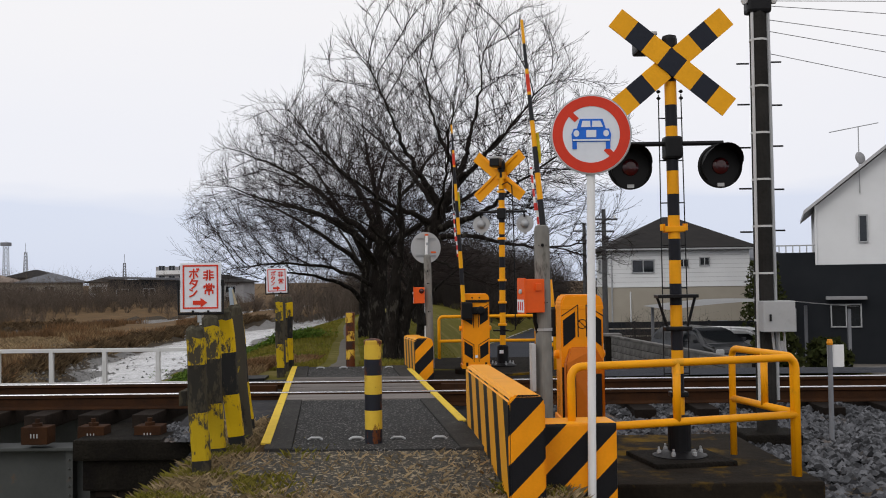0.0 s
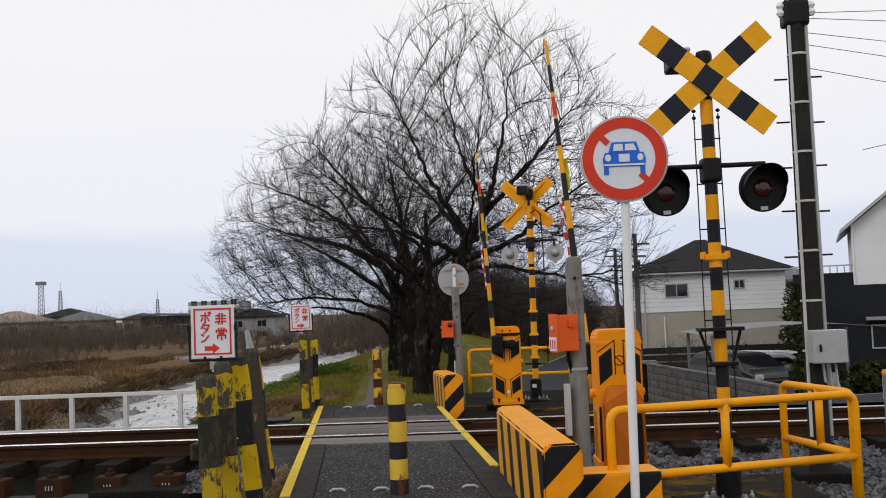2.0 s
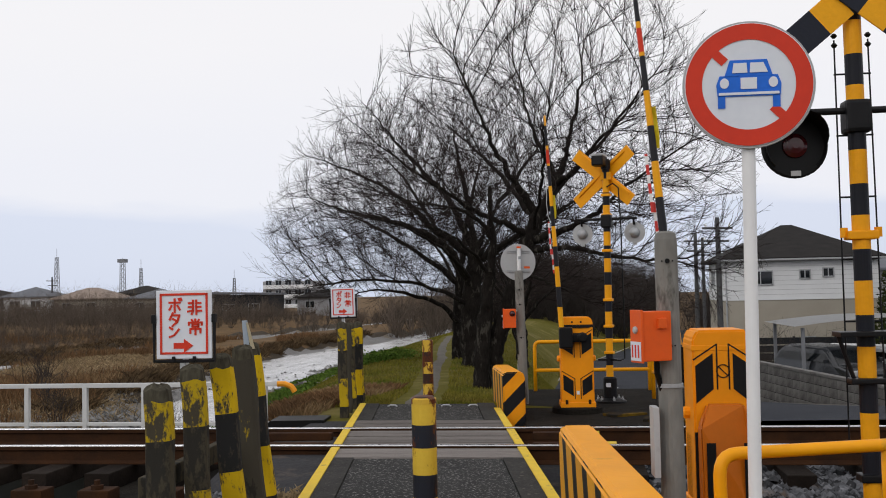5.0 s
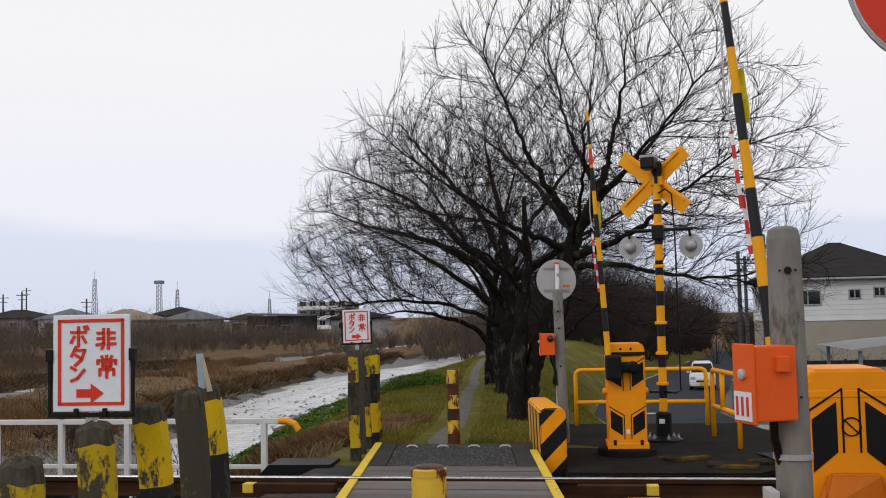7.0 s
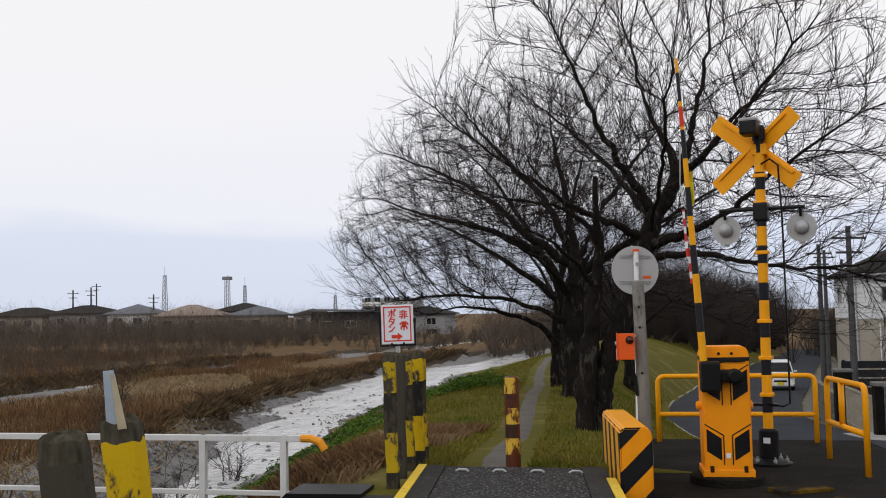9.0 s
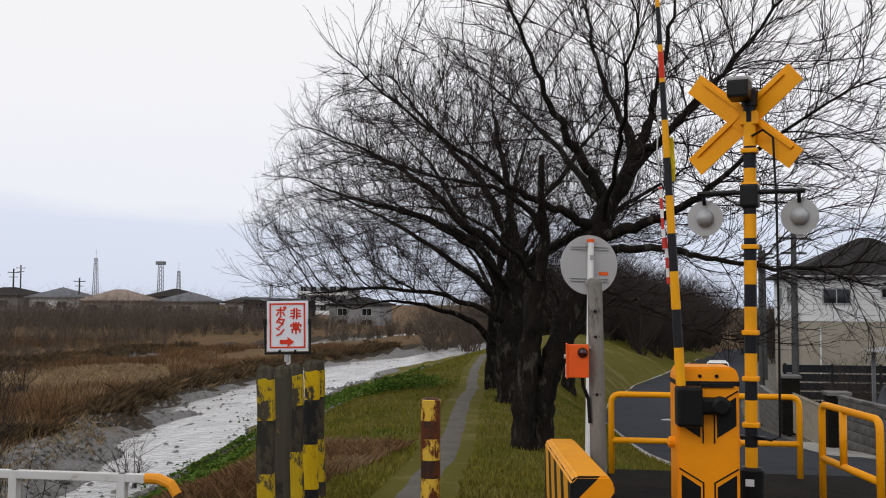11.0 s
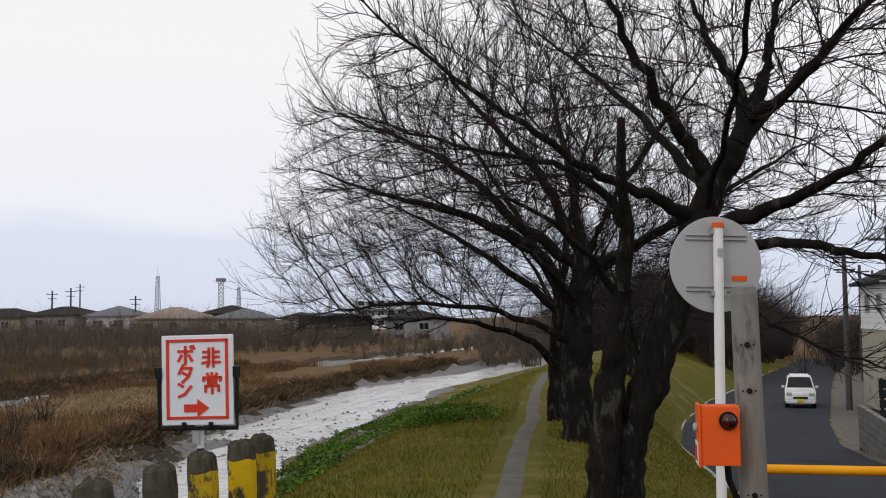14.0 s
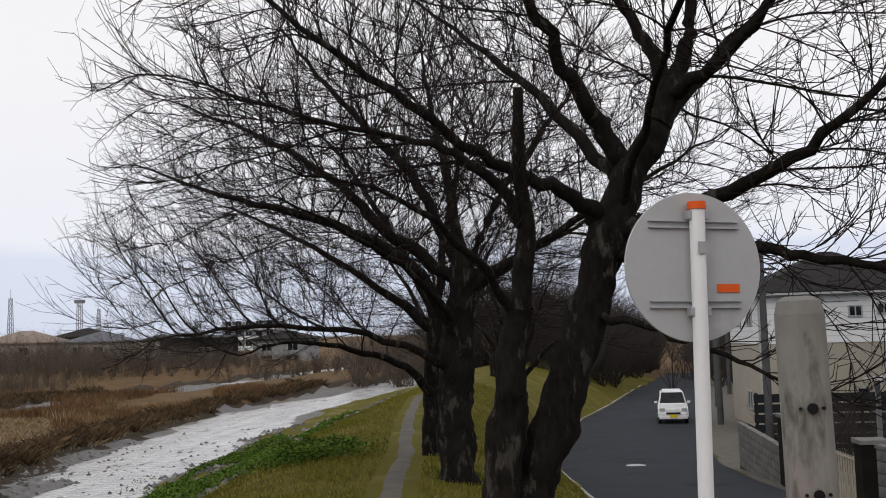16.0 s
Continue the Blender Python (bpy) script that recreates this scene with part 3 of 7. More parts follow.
def build_track():
    for y in (10.492, 11.588):
        rail = thing("rail", pose(0, y, 0), "steel running rail with polished head and rusty web", "rail", "running rails", "structure")
        prof = ((-0.061, -0.135), (0.061, -0.135), (0.061, -0.125), (0.010, -0.105), (0.008, -0.028), (0.032, -0.018), (0.032, 0.008), (-0.032, 0.008), (-0.032, -0.018), (-0.008, -0.028), (-0.010, -0.105), (-0.061, -0.125))
        m = Matrix(((0, 1, 0, -60), (1, 0, 0, 0), (0, 0, 1, 0), (0, 0, 0, 1)))
        part("rail_body", prism(prof, 140, None, m), "rust", rail, "rust-brown web and foot")
        part("rail_head", box((140, 0.06, 0.012), (10, 0, 0.015), 0.004), "rail_top", rail, "polished steel head")
    base = box((2.1, 0.22, 0.15), (0, 0, 0), 0.01)
    first = part("sleeper", base, "sleeper")
    tagged(first, "dark oily timber sleeper", "sleeper", "track sleepers")
    first.matrix_basis = pose(-2.35, 11.04, -0.212, 0, 0, 90)
    for x in [-2.95 - 0.55 * k for k in range(14)] + [0.85 + 0.62 * k for k in range(24)]:
        copy_thing(first, pose(x, 11.04, -0.212, 0, 0, 90))
    # flangeway guard timbers with yellow ends
    for x0, x1, y in ((-2.75, -1.75, 10.72), (-2.6, -1.85, 11.36), (0.02, 0.62, 11.36), (0.05, 0.75, 10.72)):
        g = thing("guard_timber", pose((x0 + x1) / 2, y, -0.03), "dark guard timber with a yellow painted end", "guard timber", "guard timbers")
        n = x1 - x0
        s = -1 if x0 < -1 else 1
        tip = 0.09
        part("beam", box((n - tip, 0.09, 0.07), (-s * tip / 2, 0, 0), 0.008), "rust", g)
        part("yellow_end", box((tip, 0.094, 0.074), (s * (n - tip) / 2, 0, 0), 0.008), "yellow_line", g, "yellow painted end")


build_track()


def stone_field(name, boxes, count, size, label, category, seed, mat_name="ballast"):
    rng = random.Random(seed)
    vs, fs = [], []
    for i in range(count):
        x0, x1, y0, y1, zf = boxes[i % len(boxes)]
        x, y = rng.uniform(x0, x1), rng.uniform(y0, y1)
        z = zf(x, y)
        s = size * rng.uniform(0.5, 1.3)
        k = len(vs)
        a = rng.uniform(0, 6.28)
        for px, py, pz in ((1, 0, 0), (0.2, 0.9, 0.1), (-0.9, 0.3, 0), (-0.3, -0.9, 0.1), (0.25, 0.1, 0.75), (-0.3, -0.1, 0.6)):
            px, py, pz = px * rng.uniform(0.7, 1.2), py * rng.uniform(0.7, 1.2), pz * rng.uniform(0.6, 1.2)
            vs.append((x + s * (px * math.cos(a) - py * math.sin(a)), y + s * (px * math.sin(a) + py * math.cos(a)), z + s * pz))
        fs += [(k, k + 1, k + 4), (k + 1, k + 5, k + 4), (k + 1, k + 2, k + 5), (k + 2, k + 3, k + 5), (k + 3, k + 4, k + 5), (k + 3, k, k + 4)]
    ob = raw(name, vs, fs, mat_name)
    return tagged(ob, label, category, kind="stuff")


def ballast_z(x, y):
    return -0.27 + 0.10 * max(0, 1 - abs(y - 11.0) / 1.6) - 0.07 * max(0, 9.6 - y) + 0.05 * noise.noise(Vector((x, y, 0)))


stone_field("ballast_stones", [(0.45, 8, 8.0, 10.4, ballast_z), (2.6, 10, 7.7, 10.3, ballast_z), (2.2, 7, 8.2, 10.2, ballast_z), (0.4, 9, 10.6, 11.5, lambda x, y: -0.25), (-2.4, -1.35, 8.9, 10.3, lambda x, y: -0.24), (-0.2, 9, 11.7, 12.75, lambda x, y: -0.22), (-2.4, -1.7, 11.7, 13, lambda x, y: -0.27), (0.45, 8, 8.4, 10.4, ballast_z), (2.7, 7, 6.3, 8.4, lambda x, y: ground_z(x, y) - 0.01), (0.45, 6, 8.6, 9.9, ballast_z), (-2.7, -1.7, 9.75, 10.2, lambda x, y: -0.28)], 40000, 0.046, "grey crushed stone ballast along the rails", "ballast", 3, "ballast_stone")
stone_field("stream_stones", [(-16, -6.5, 15, 55, lambda x, y: max(ground_z(x, y), WATER_Z - 0.06))], 1500, 0.12, "dark wet stones standing in the shallow stream", "stones", 19, "river_stone")
stone_field("river_stones", [(-17, -6.5, 13, 34, lambda x, y: ground_z(x, y) - 0.02), (-20, -7, 20, 50, lambda x, y: ground_z(x, y) - 0.02)], 14000, 0.075, "grey river stones on the gravel bed", "stones", 4, "river_stone")


def build_bridge():
    br = thing("girder_bridge", pose(0, 0, 0), "grey steel girder bridge carrying the track over the river", "bridge", kind="structure")
    for y in (9.75, 12.35):
        part("web_plate", box((40, 0.03, 0.9), (-23.2, y, -0.86)), "girder", br, "grey riveted web plate")
        part("top_flange", box((40, 0.34, 0.03), (-23.2, y, -0.41), 0.006), "girder", br)
        part("bottom_flange", box((40, 0.34, 0.03), (-23.2, y, -1.32), 0.006), "girder", br)
    for k in range(12):
        x = -3.55 - 0.95 * k
        st = part("stiffener", box((0.07, 0.11, 0.86), (x, 9.68, -0.86), 0.004), "girder", br)
        for j in range(9):
            part("rivet", lathe(((0.014, 0), (0.010, 0.008), (0.003, 0.011)), 6, None, Matrix.Translation((x, 9.624, -1.2 + 0.085 * j)) @ pose(0, 0, 0, 90)), "girder", br)
    for k in range(9):
        x = -2.75 - 0.55 * k
        part("bearer_end", box((0.26, 0.2, 0.17), (x, 9.62, -0.27), 0.01), "rust", br, "rust-red sleeper end")
        part("hook_bolt", lathe(((0.05, 0), (0.05, 0.03), (0.025, 0.035), (0.025, 0.07)), 8, None, Matrix.Translation((x, 9.6, -0.185))), "rust", br)
        for j in (-1, 0, 1):
            part("stencil_bar", box((0.010, 0.003, 0.04), (x + 0.03 * j, 9.518, -0.27)), "sign_back", br, "faded white stencil mark")
    ab = thing("abutment", pose(0, 0, 0), "stained brick and concrete bridge abutment", "abutment", kind="structure")
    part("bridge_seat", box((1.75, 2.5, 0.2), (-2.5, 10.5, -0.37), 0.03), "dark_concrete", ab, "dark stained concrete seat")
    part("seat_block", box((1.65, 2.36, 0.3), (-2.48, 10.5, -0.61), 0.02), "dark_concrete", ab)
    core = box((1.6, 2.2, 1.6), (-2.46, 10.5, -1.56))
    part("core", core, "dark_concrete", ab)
    rng = random.Random(4)
    me = None
    for r in range(10):
        for c in range(8):
            x = -3.1 + c * 0.225 - (0.11 if r % 2 else 0)
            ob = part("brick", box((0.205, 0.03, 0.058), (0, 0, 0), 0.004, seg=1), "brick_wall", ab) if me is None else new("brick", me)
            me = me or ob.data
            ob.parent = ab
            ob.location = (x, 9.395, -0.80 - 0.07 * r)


build_bridge()


def build_pads():
    pad = thing("gate_pad", pose(0, 0, 0), "dark concrete plinth under the far barrier gate", "plinth", kind="structure")
    bm = bmesh.new()
    out = ((-0.12, 12.72), (1.55, 12.72), (2.35, 13.75), (1.95, 16.7), (-0.3, 16.7), (-0.35, 14.6))
    lo = [bm.verts.new((x, y, -0.6)) for x, y in out]
    hi = [bm.verts.new((x, y, -0.12)) for x, y in out]
    bm.faces.new(lo[::-1])
    bm.faces.new(hi)
    for i in range(len(out)):
        j = (i + 1) % len(out)
        bm.faces.new((lo[i], lo[j], hi[j], hi[i]))
    bmesh.ops.bevel(bm, geom=bm.edges[:], offset=0.02, segments=2, affect="EDGES")
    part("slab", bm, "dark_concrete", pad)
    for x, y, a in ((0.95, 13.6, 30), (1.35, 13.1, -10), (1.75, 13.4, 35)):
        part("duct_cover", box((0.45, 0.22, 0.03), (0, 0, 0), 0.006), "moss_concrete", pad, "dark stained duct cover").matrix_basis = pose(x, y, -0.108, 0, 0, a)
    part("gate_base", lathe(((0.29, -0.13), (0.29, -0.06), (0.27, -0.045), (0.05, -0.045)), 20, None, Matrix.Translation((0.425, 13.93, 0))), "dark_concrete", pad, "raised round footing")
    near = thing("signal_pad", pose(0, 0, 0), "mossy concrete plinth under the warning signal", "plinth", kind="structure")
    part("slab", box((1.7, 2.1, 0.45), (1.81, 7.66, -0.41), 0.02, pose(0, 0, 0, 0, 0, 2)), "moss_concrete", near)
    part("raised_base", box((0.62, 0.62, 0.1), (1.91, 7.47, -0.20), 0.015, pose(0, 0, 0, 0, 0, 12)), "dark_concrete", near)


build_pads()
wd = part("trough_cover", prism(((-0.42, 0.0), (0.36, 0.0), (0.36, 0.20), (-0.22, 0.20)), 0.45), "black_rubber")
wd.matrix_basis = pose(-2.62, 12.62, -0.24, 0, 0, 4)
tagged(wd, "black sloped cable trough cover beside the deck", "trough cover")

# ---- crossing equipment ----
bands("bollard_paint", (0, 0, 1), 0.255, (0.70, 0.47, 0.05), (0.016, 0.018, 0.026), shift=0.078, duty=0.46, wear=(0.13, 0.04, 0.012), cut=0.55)
bands("bollard_rusty", (0, 0, 1), 0.255, (0.66, 0.42, 0.05), (0.04, 0.02, 0.014), shift=0.078, duty=0.46, wear=(0.10, 0.028, 0.01), cut=0.47)
bands("pole_paint", (0, 0, 1), 0.335, (0.88, 0.38, 0.006), (0.009, 0.010, 0.015), shift=0.62, duty=0.48)
bands("arm_paint", (0, 0, 1), 0.46, (0.88, 0.40, 0.008), (0.016, 0.016, 0.02), shift=0.1, duty=0.5)
bands("board_paint", (1, 0, 0), 0.3086, (0.90, 0.41, 0.008), (0.013, 0.016, 0.026), shift=0.25, duty=0.5)
bands("block_paint", (0.71, 0.0, -0.71), 0.25, (0.90, 0.32, 0.004), (0.008, 0.008, 0.010), shift=0.25, duty=0.52)
bands("block_side_paint", (0.0, 0.93, -0.36), 0.46, (0.80, 0.36, 0.015), (0.01, 0.01, 0.01), shift=0.32, duty=0.42)
bands("post_paint", (0, 0, 1), 0.62, (0.60, 0.40, 0.012), (0.022, 0.022, 0.022), shift=0.20, duty=0.5, wear=(0.055, 0.048, 0.036), cut=0.525, rough=0.85)
bands("post_old", (0, 0, 1), 0.62, (0.46, 0.32, 0.015), (0.03, 0.028, 0.024), shift=0.22, duty=0.5, wear=(0.06, 0.052, 0.036), cut=0.485, rough=0.9)
bands("post_bare", (0, 0, 1), 0.62, (0.44, 0.31, 0.015), (0.03, 0.028, 0.024), shift=0.72, duty=0.5, wear=(0.06, 0.054, 0.042), cut=0.38, rough=0.9)
mat("strip_grey", (0.34, 0.40, 0.47), (0.28, 0.33, 0.40), 6, 0.5)
mat("tape_cream", (0.66, 0.60, 0.44), (0.56, 0.50, 0.36), 8, 0.7)
mat("bare_timber", (0.09, 0.082, 0.06), (0.03, 0.027, 0.02), 9, 0.95, bump=1.0, bscale=40, fine=0.6, c=(0.30, 0.28, 0.24), cscale=12, cut=0.60, soft=0.06, stretch=(1, 1, 0.3))
bands("tape_red", (0, 0, 1), 0.12, (0.62, 0.05, 0.04), (0.75, 0.75, 0.75), duty=0.45)


def bollard(m, rusty):
    b = thing("bollard", m, "steel bollard with yellow and black bands, " + ("heavily rusted" if rusty else "rust on its cap"), "bollard", "path bollards")
    paint = "bollard_rusty" if rusty else "bollard_paint"
    part("tube", lathe(((0.064, -0.05), (0.064, 0.715), (0.060, 0.728)), 24), paint, b, smooth=False)
    part("cap", lathe(((0.066, 0.715), (0.066, 0.74), (0.05, 0.752), (0.02, 0.757)), 24), "bollard_rusty", b, "rusty domed cap")


bollard(pose(-0.354, 7.284, 0), False)
bollard(pose(-1.318, 13.937, -0.01), True)


def guard_post(m, h, r, paint, label):
    """A square timber with worn arrises, checks down its faces and a weathered, uneven top."""
    p = thing("guard_post", m, label, "post", "guard posts")
    sx, sy = r, r * 0.92
    seed = h * 37.0
    ring = []
    for k in range(24):
        a = 2 * math.pi * k / 24
        c, d = math.cos(a), math.sin(a)
        q = (abs(c) ** 5 + abs(d) ** 5) ** -0.2
        ring.append((c * q, d * q))
    levels = [-0.6 + (h + 0.6) * i / 30 for i in range(31)] + [h + 0.012, h + 0.018]
    vs, fs = [], []
    for i, z in enumerate(levels):
        shrink = 1.0 if i < 30 else (0.93, 0.72, 0.35)[i - 30]
        for x, y in ring:
            check = -0.05 * max(0, noise.noise(Vector((x * 6, y * 6 + seed, z * 0.9))) - 0.1) - 0.03 * abs(noise.noise(Vector((x * 14, y * 14, z * 4 + seed))))
            g = shrink * (1 + check * 2.2)
            top = 0.016 * noise.noise(Vector((x * 1.7 + seed, y * 1.7, 3))) if i >= 29 else 0
            vs.append((sx * x * g + 0.005 * math.sin(9 * z), sy * y * g, z + top))
    for i in range(len(levels) - 1):
        for k in range(24):
            fs.append((i * 24 + k, i * 24 + (k + 1) % 24, (i + 1) * 24 + (k + 1) % 24, (i + 1) * 24 + k))
    cut = 29 * 24
    raw("shaft", vs, [f for f in fs if f[0] < cut], paint, p)
    cap = vs[cut:]
    faces = [tuple(j - cut for j in f) for f in fs if f[0] >= cut] + [tuple(range(len(cap) - 24, len(cap)))]
    raw("end_grain", cap, faces, "bare_timber", p, "split grey weathered timber end")
    return p


POST = "leaning timber post with flaking yellow and black paint"
for x, y, z, paint, ry, rx in ((-1.43, 6.434, 0.88, "post_old", -2.0, 1), (-1.455, 6.907, 0.935, "post_old", -2.5, 0), (-1.47, 7.36, 0.965, "post_paint", -5.0, 0), (-1.49, 7.78, 0.985, "post_bare", -4.0, 0), (-1.60, 8.25, 0.98, "post_paint", -5.5, 0)):
    h = z + 0.14
    guard_post(pose(x + h * math.sin(radians(-ry)), y, -0.14, rx, ry, 9), h, 0.06, paint, POST)
strip = thing("reflector_strip", pose(-1.60, 8.19, 0.90, 0, -4, 9), "blue-grey reflective strip with peeling cream tape on a post", "reflector")
part("strip", box((0.034, 0.006, 0.24), (0, 0, 0.12), 0.002), "strip_grey", strip)
part("yellow_foot", box((0.038, 0.008, 0.13), (0, 0, -0.05), 0.002), "flag_yellow", strip)
tape = bmesh.new()
rows = [[tape.verts.new((0.008 + 0.004 * k + u * (0.010 + 0.003 * k), -0.006 - 0.004 * k + 0.010 * u, 0.23 - 0.034 * k)) for u in (0, 0.5, 1)] for k in range(6)]
for p, q in zip(rows, rows[1:]):
    for k in range(2):
        tape.faces.new((p[k], p[k + 1], q[k + 1], q[k]))
bmesh.ops.solidify(tape, geom=tape.faces[:], thickness=0.003)
part("peeling_tape", tape, "tape_cream", strip, "curled cream tape")

for k, (x, y) in enumerate(((-2.142, 13.107), (-2.21, 13.572), (-2.248, 13.99), (-2.232, 14.26), (-2.284, 14.625))):
    guard_post(pose(x, y, -0.12, 0, -1.0 + k % 2, 8), (1.09, 1.065, 1.05, 1.06, 1.04)[k], 0.052, ("post_old", "post_bare", "post_old", "post_paint", "post_old")[k], POST)
for a, b in (((-1.45, 6.5, 0.42), (-1.52, 8.2, 0.42)),):
    ob = part("tie_beam", box(((Vector(b) - Vector(a)).length, 0.05, 0.10), (0, 0, 0), 0.008), "post_old")
    ob.matrix_basis = Matrix.Translation((Vector(a) + Vector(b)) / 2 + Vector((-0.09, 0, 0))) @ pose(0, 0, 0, 0, 0, 92.5)
    tagged(ob, "mossy timber tie between the guard posts", "beam")


def stroke(bm, pts, w, depth, s, ox, oz):
    for (x0, z0), (x1, z1) in zip(pts, pts[1:]):
        a, b = Vector((ox + x0 * s, 0, oz + z0 * s)), Vector((ox + x1 * s, 0, oz + z1 * s))
        d = b - a
        ang = math.degrees(math.atan2(d.z, d.x))
        box((d.length + w * 0.7, depth, w), (a + b) / 2, 0, pose(0, 0, 0, 0, -ang, 0), bm)


GLYPHS = {
    "hi": [[(0.38, 1), (0.38, 0.25), (0.28, 0)], [(0.62, 1), (0.62, 0)], [(0.05, 0.8), (0.38, 0.8)], [(0.05, 0.52), (0.38, 0.52)], [(0.0, 0.2), (0.38, 0.27)], [(0.62, 0.8), (0.95, 0.8)], [(0.62, 0.52), (0.95, 0.52)], [(0.62, 0.24), (1, 0.24)]],
    "jo": [[(0.5, 1), (0.5, 0.83)], [(0.25, 0.97), (0.33, 0.84)], [(0.75, 0.97), (0.67, 0.84)], [(0.06, 0.62), (0.06, 0.78), (0.94, 0.78), (0.94, 0.62)], [(0.3, 0.66), (0.7, 0.66), (0.7, 0.5), (0.3, 0.5), (0.3, 0.66)], [(0.16, 0.08), (0.16, 0.36), (0.84, 0.36), (0.84, 0.1)], [(0.5, 0.5), (0.5, -0.02)]],
    "bo": [[(0.08, 0.72), (0.86, 0.72)], [(0.47, 0.98), (0.47, 0.02)], [(0.25, 0.5), (0.08, 0.2)], [(0.68, 0.5), (0.86, 0.2)], [(0.78, 1.0), (0.84, 0.86)], [(0.92, 1.02), (0.98, 0.88)]],
    "ta": [[(0.36, 1.0), (0.1, 0.5)], [(0.3, 0.82), (0.86, 0.82), (0.68, 0.32), (0.3, 0.0)], [(0.34, 0.56), (0.68, 0.36)]],
    "n": [[(0.1, 0.86), (0.36, 0.7)], [(0.1, 0.06), (0.5, 0.22), (0.9, 0.7)]],
}


def emergency_sign(m, pole_h, foot):
    s = thing("emergency_button_sign", m, "white emergency button sign with red characters and arrow", "sign", "emergency signs")
    w, h = 0.295, 0.355
    part("board", box((w, 0.012, h), (0, 0, 0), 0.004), "sign_white", s)
    rim = bmesh.new()
    for sx in (-1, 1):
        box((0.011, 0.004, h - 0.04), (sx * (w / 2 - 0.026), -0.008, 0.004), 0, None, rim)
    for sz in (-1, 1):
        box((w - 0.042, 0.004, 0.011), (0, -0.008, 0.004 + sz * (h / 2 - 0.0255)), 0, None, rim)
    part("red_border", rim, "sign_red", s)
    for key, ox, oz, k in (("hi", 0.022, 0.052, 0.072), ("jo", 0.022, -0.052, 0.078), ("bo", -0.082, 0.062, 0.072), ("ta", -0.082, -0.008, 0.068), ("n", -0.082, -0.068, 0.062)):
        bm = bmesh.new()
        for pts in GLYPHS[key]:
            stroke(bm, pts, 0.0105, 0.004, k, ox, oz)
        ob = part("character", bm, "sign_red", s)
        ob.location = (0, -0.008, 0)
    part("arrow", prism(((-0.055, -0.125), (0.0, -0.125), (0.0, -0.145), (0.048, -0.11), (0.0, -0.075), (0.0, -0.095), (-0.055, -0.095)), 0.004), "sign_red", s).location = (0, -0.010, 0)
    fr = bent([(-w / 2 - 0.012, -0.004, 0.03), (-w / 2 - 0.012, -0.004, -h / 2 - 0.012), (w / 2 + 0.012, -0.004, -h / 2 - 0.012), (w / 2 + 0.012, -0.004, 0.03)], 0.010, 6)
    part("holder", fr, "black_paint", s, "black wire holder")
    for sx in (-1, 1):
        part("clamp", box((0.022, 0.03, 0.045), (sx * (w / 2 + 0.012), -0.004, 0.03), 0.003), "black_paint", s)
        part("clip", box((0.016, 0.024, 0.03), (sx * 0.055, -0.006, -h / 2 - 0.002), 0.003), "black_paint", s)
    part("bracket", box((0.03, 0.03, 0.07), (-0.01, 0.012, -h / 2 - 0.04), 0.003), "grey_metal", s)
    part("pole", rod((0, 0.02, -h / 2), (0, 0.02, foot), 0.015), "pole_white_black", s, "thin white and black pole")
    return s


bands("pole_white_black", (0, 0, 1), 0.30, (0.72, 0.72, 0.72), (0.02, 0.02, 0.02), duty=0.3, shift=0.2)
emergency_sign(pose(-1.573, 7.10, 1.150, 0, 0, 3), 1.2, -1.35)
emergency_sign(pose(-2.395, 14.21, 1.20, 0, -1, 6), 1.2, -1.45)


def block_body(l, top, fall, w_top, w_base, foot):
    bm = bmesh.new()
    v = []
    for y, t in ((0, top), (l, top - fall)):
        v.append([bm.verts.new(c) for c in ((0, y, foot), (w_base, y, foot), (w_base, y, t - 0.05), (w_top + (w_base - w_top) * 0.7, y, t), (0.03, y, t), (0, y, t - 0.03))])
    for k in range(6):
        bm.faces.new((v[0][k], v[0][(k + 1) % 6], v[1][(k + 1) % 6], v[1][k]))
    bm.faces.new(v[0][::-1])
    bm.faces.new(v[1])
    bmesh.ops.recalc_face_normals(bm, faces=bm.faces)
    bmesh.ops.bevel(bm, geom=bm.edges[:], offset=0.012, segments=2, affect="EDGES")
    return bm


blk = thing("guard_block", pose(0.58, 5.80, 0, 0, 0, 6.2), "orange and black striped concrete guard block with a low wing", "concrete block", "guard blocks")
bm = block_body(2.4, 0.50, 0.02, 0.13, 0.22, -0.35)
body = part("body", bm, ["block_paint", "block_side_paint", "yellow_paint"], blk)
for p in body.data.polygons:
    n = p.normal
    p.material_index = 2 if n.z > 0.5 else (1 if n.x < -0.7 else 0)
part("wing", box((0.52, 0.26, 0.62), (0.44, 0.34, -0.01), 0.02), ["block_paint", "yellow_paint"], blk, "low striped wing")
for p in blk.children[-1].data.polygons:
    p.material_index = 1 if p.normal.z > 0.6 else 0
blk2 = thing("guard_block", pose(-0.365, 13.0, 0, 0, 0, 8), "orange and black striped concrete guard block beside the deck", "concrete block", "guard blocks")
bm = block_body(2.0, 0.42, 0.06, 0.14, 0.24, -0.3)
body = part("body", bm, ["block_paint", "block_side_paint", "yellow_paint"], blk2)
for p in body.data.polygons:
    n = p.normal
    p.material_index = 2 if n.z > 0.5 else (1 if n.x < -0.7 else 0)


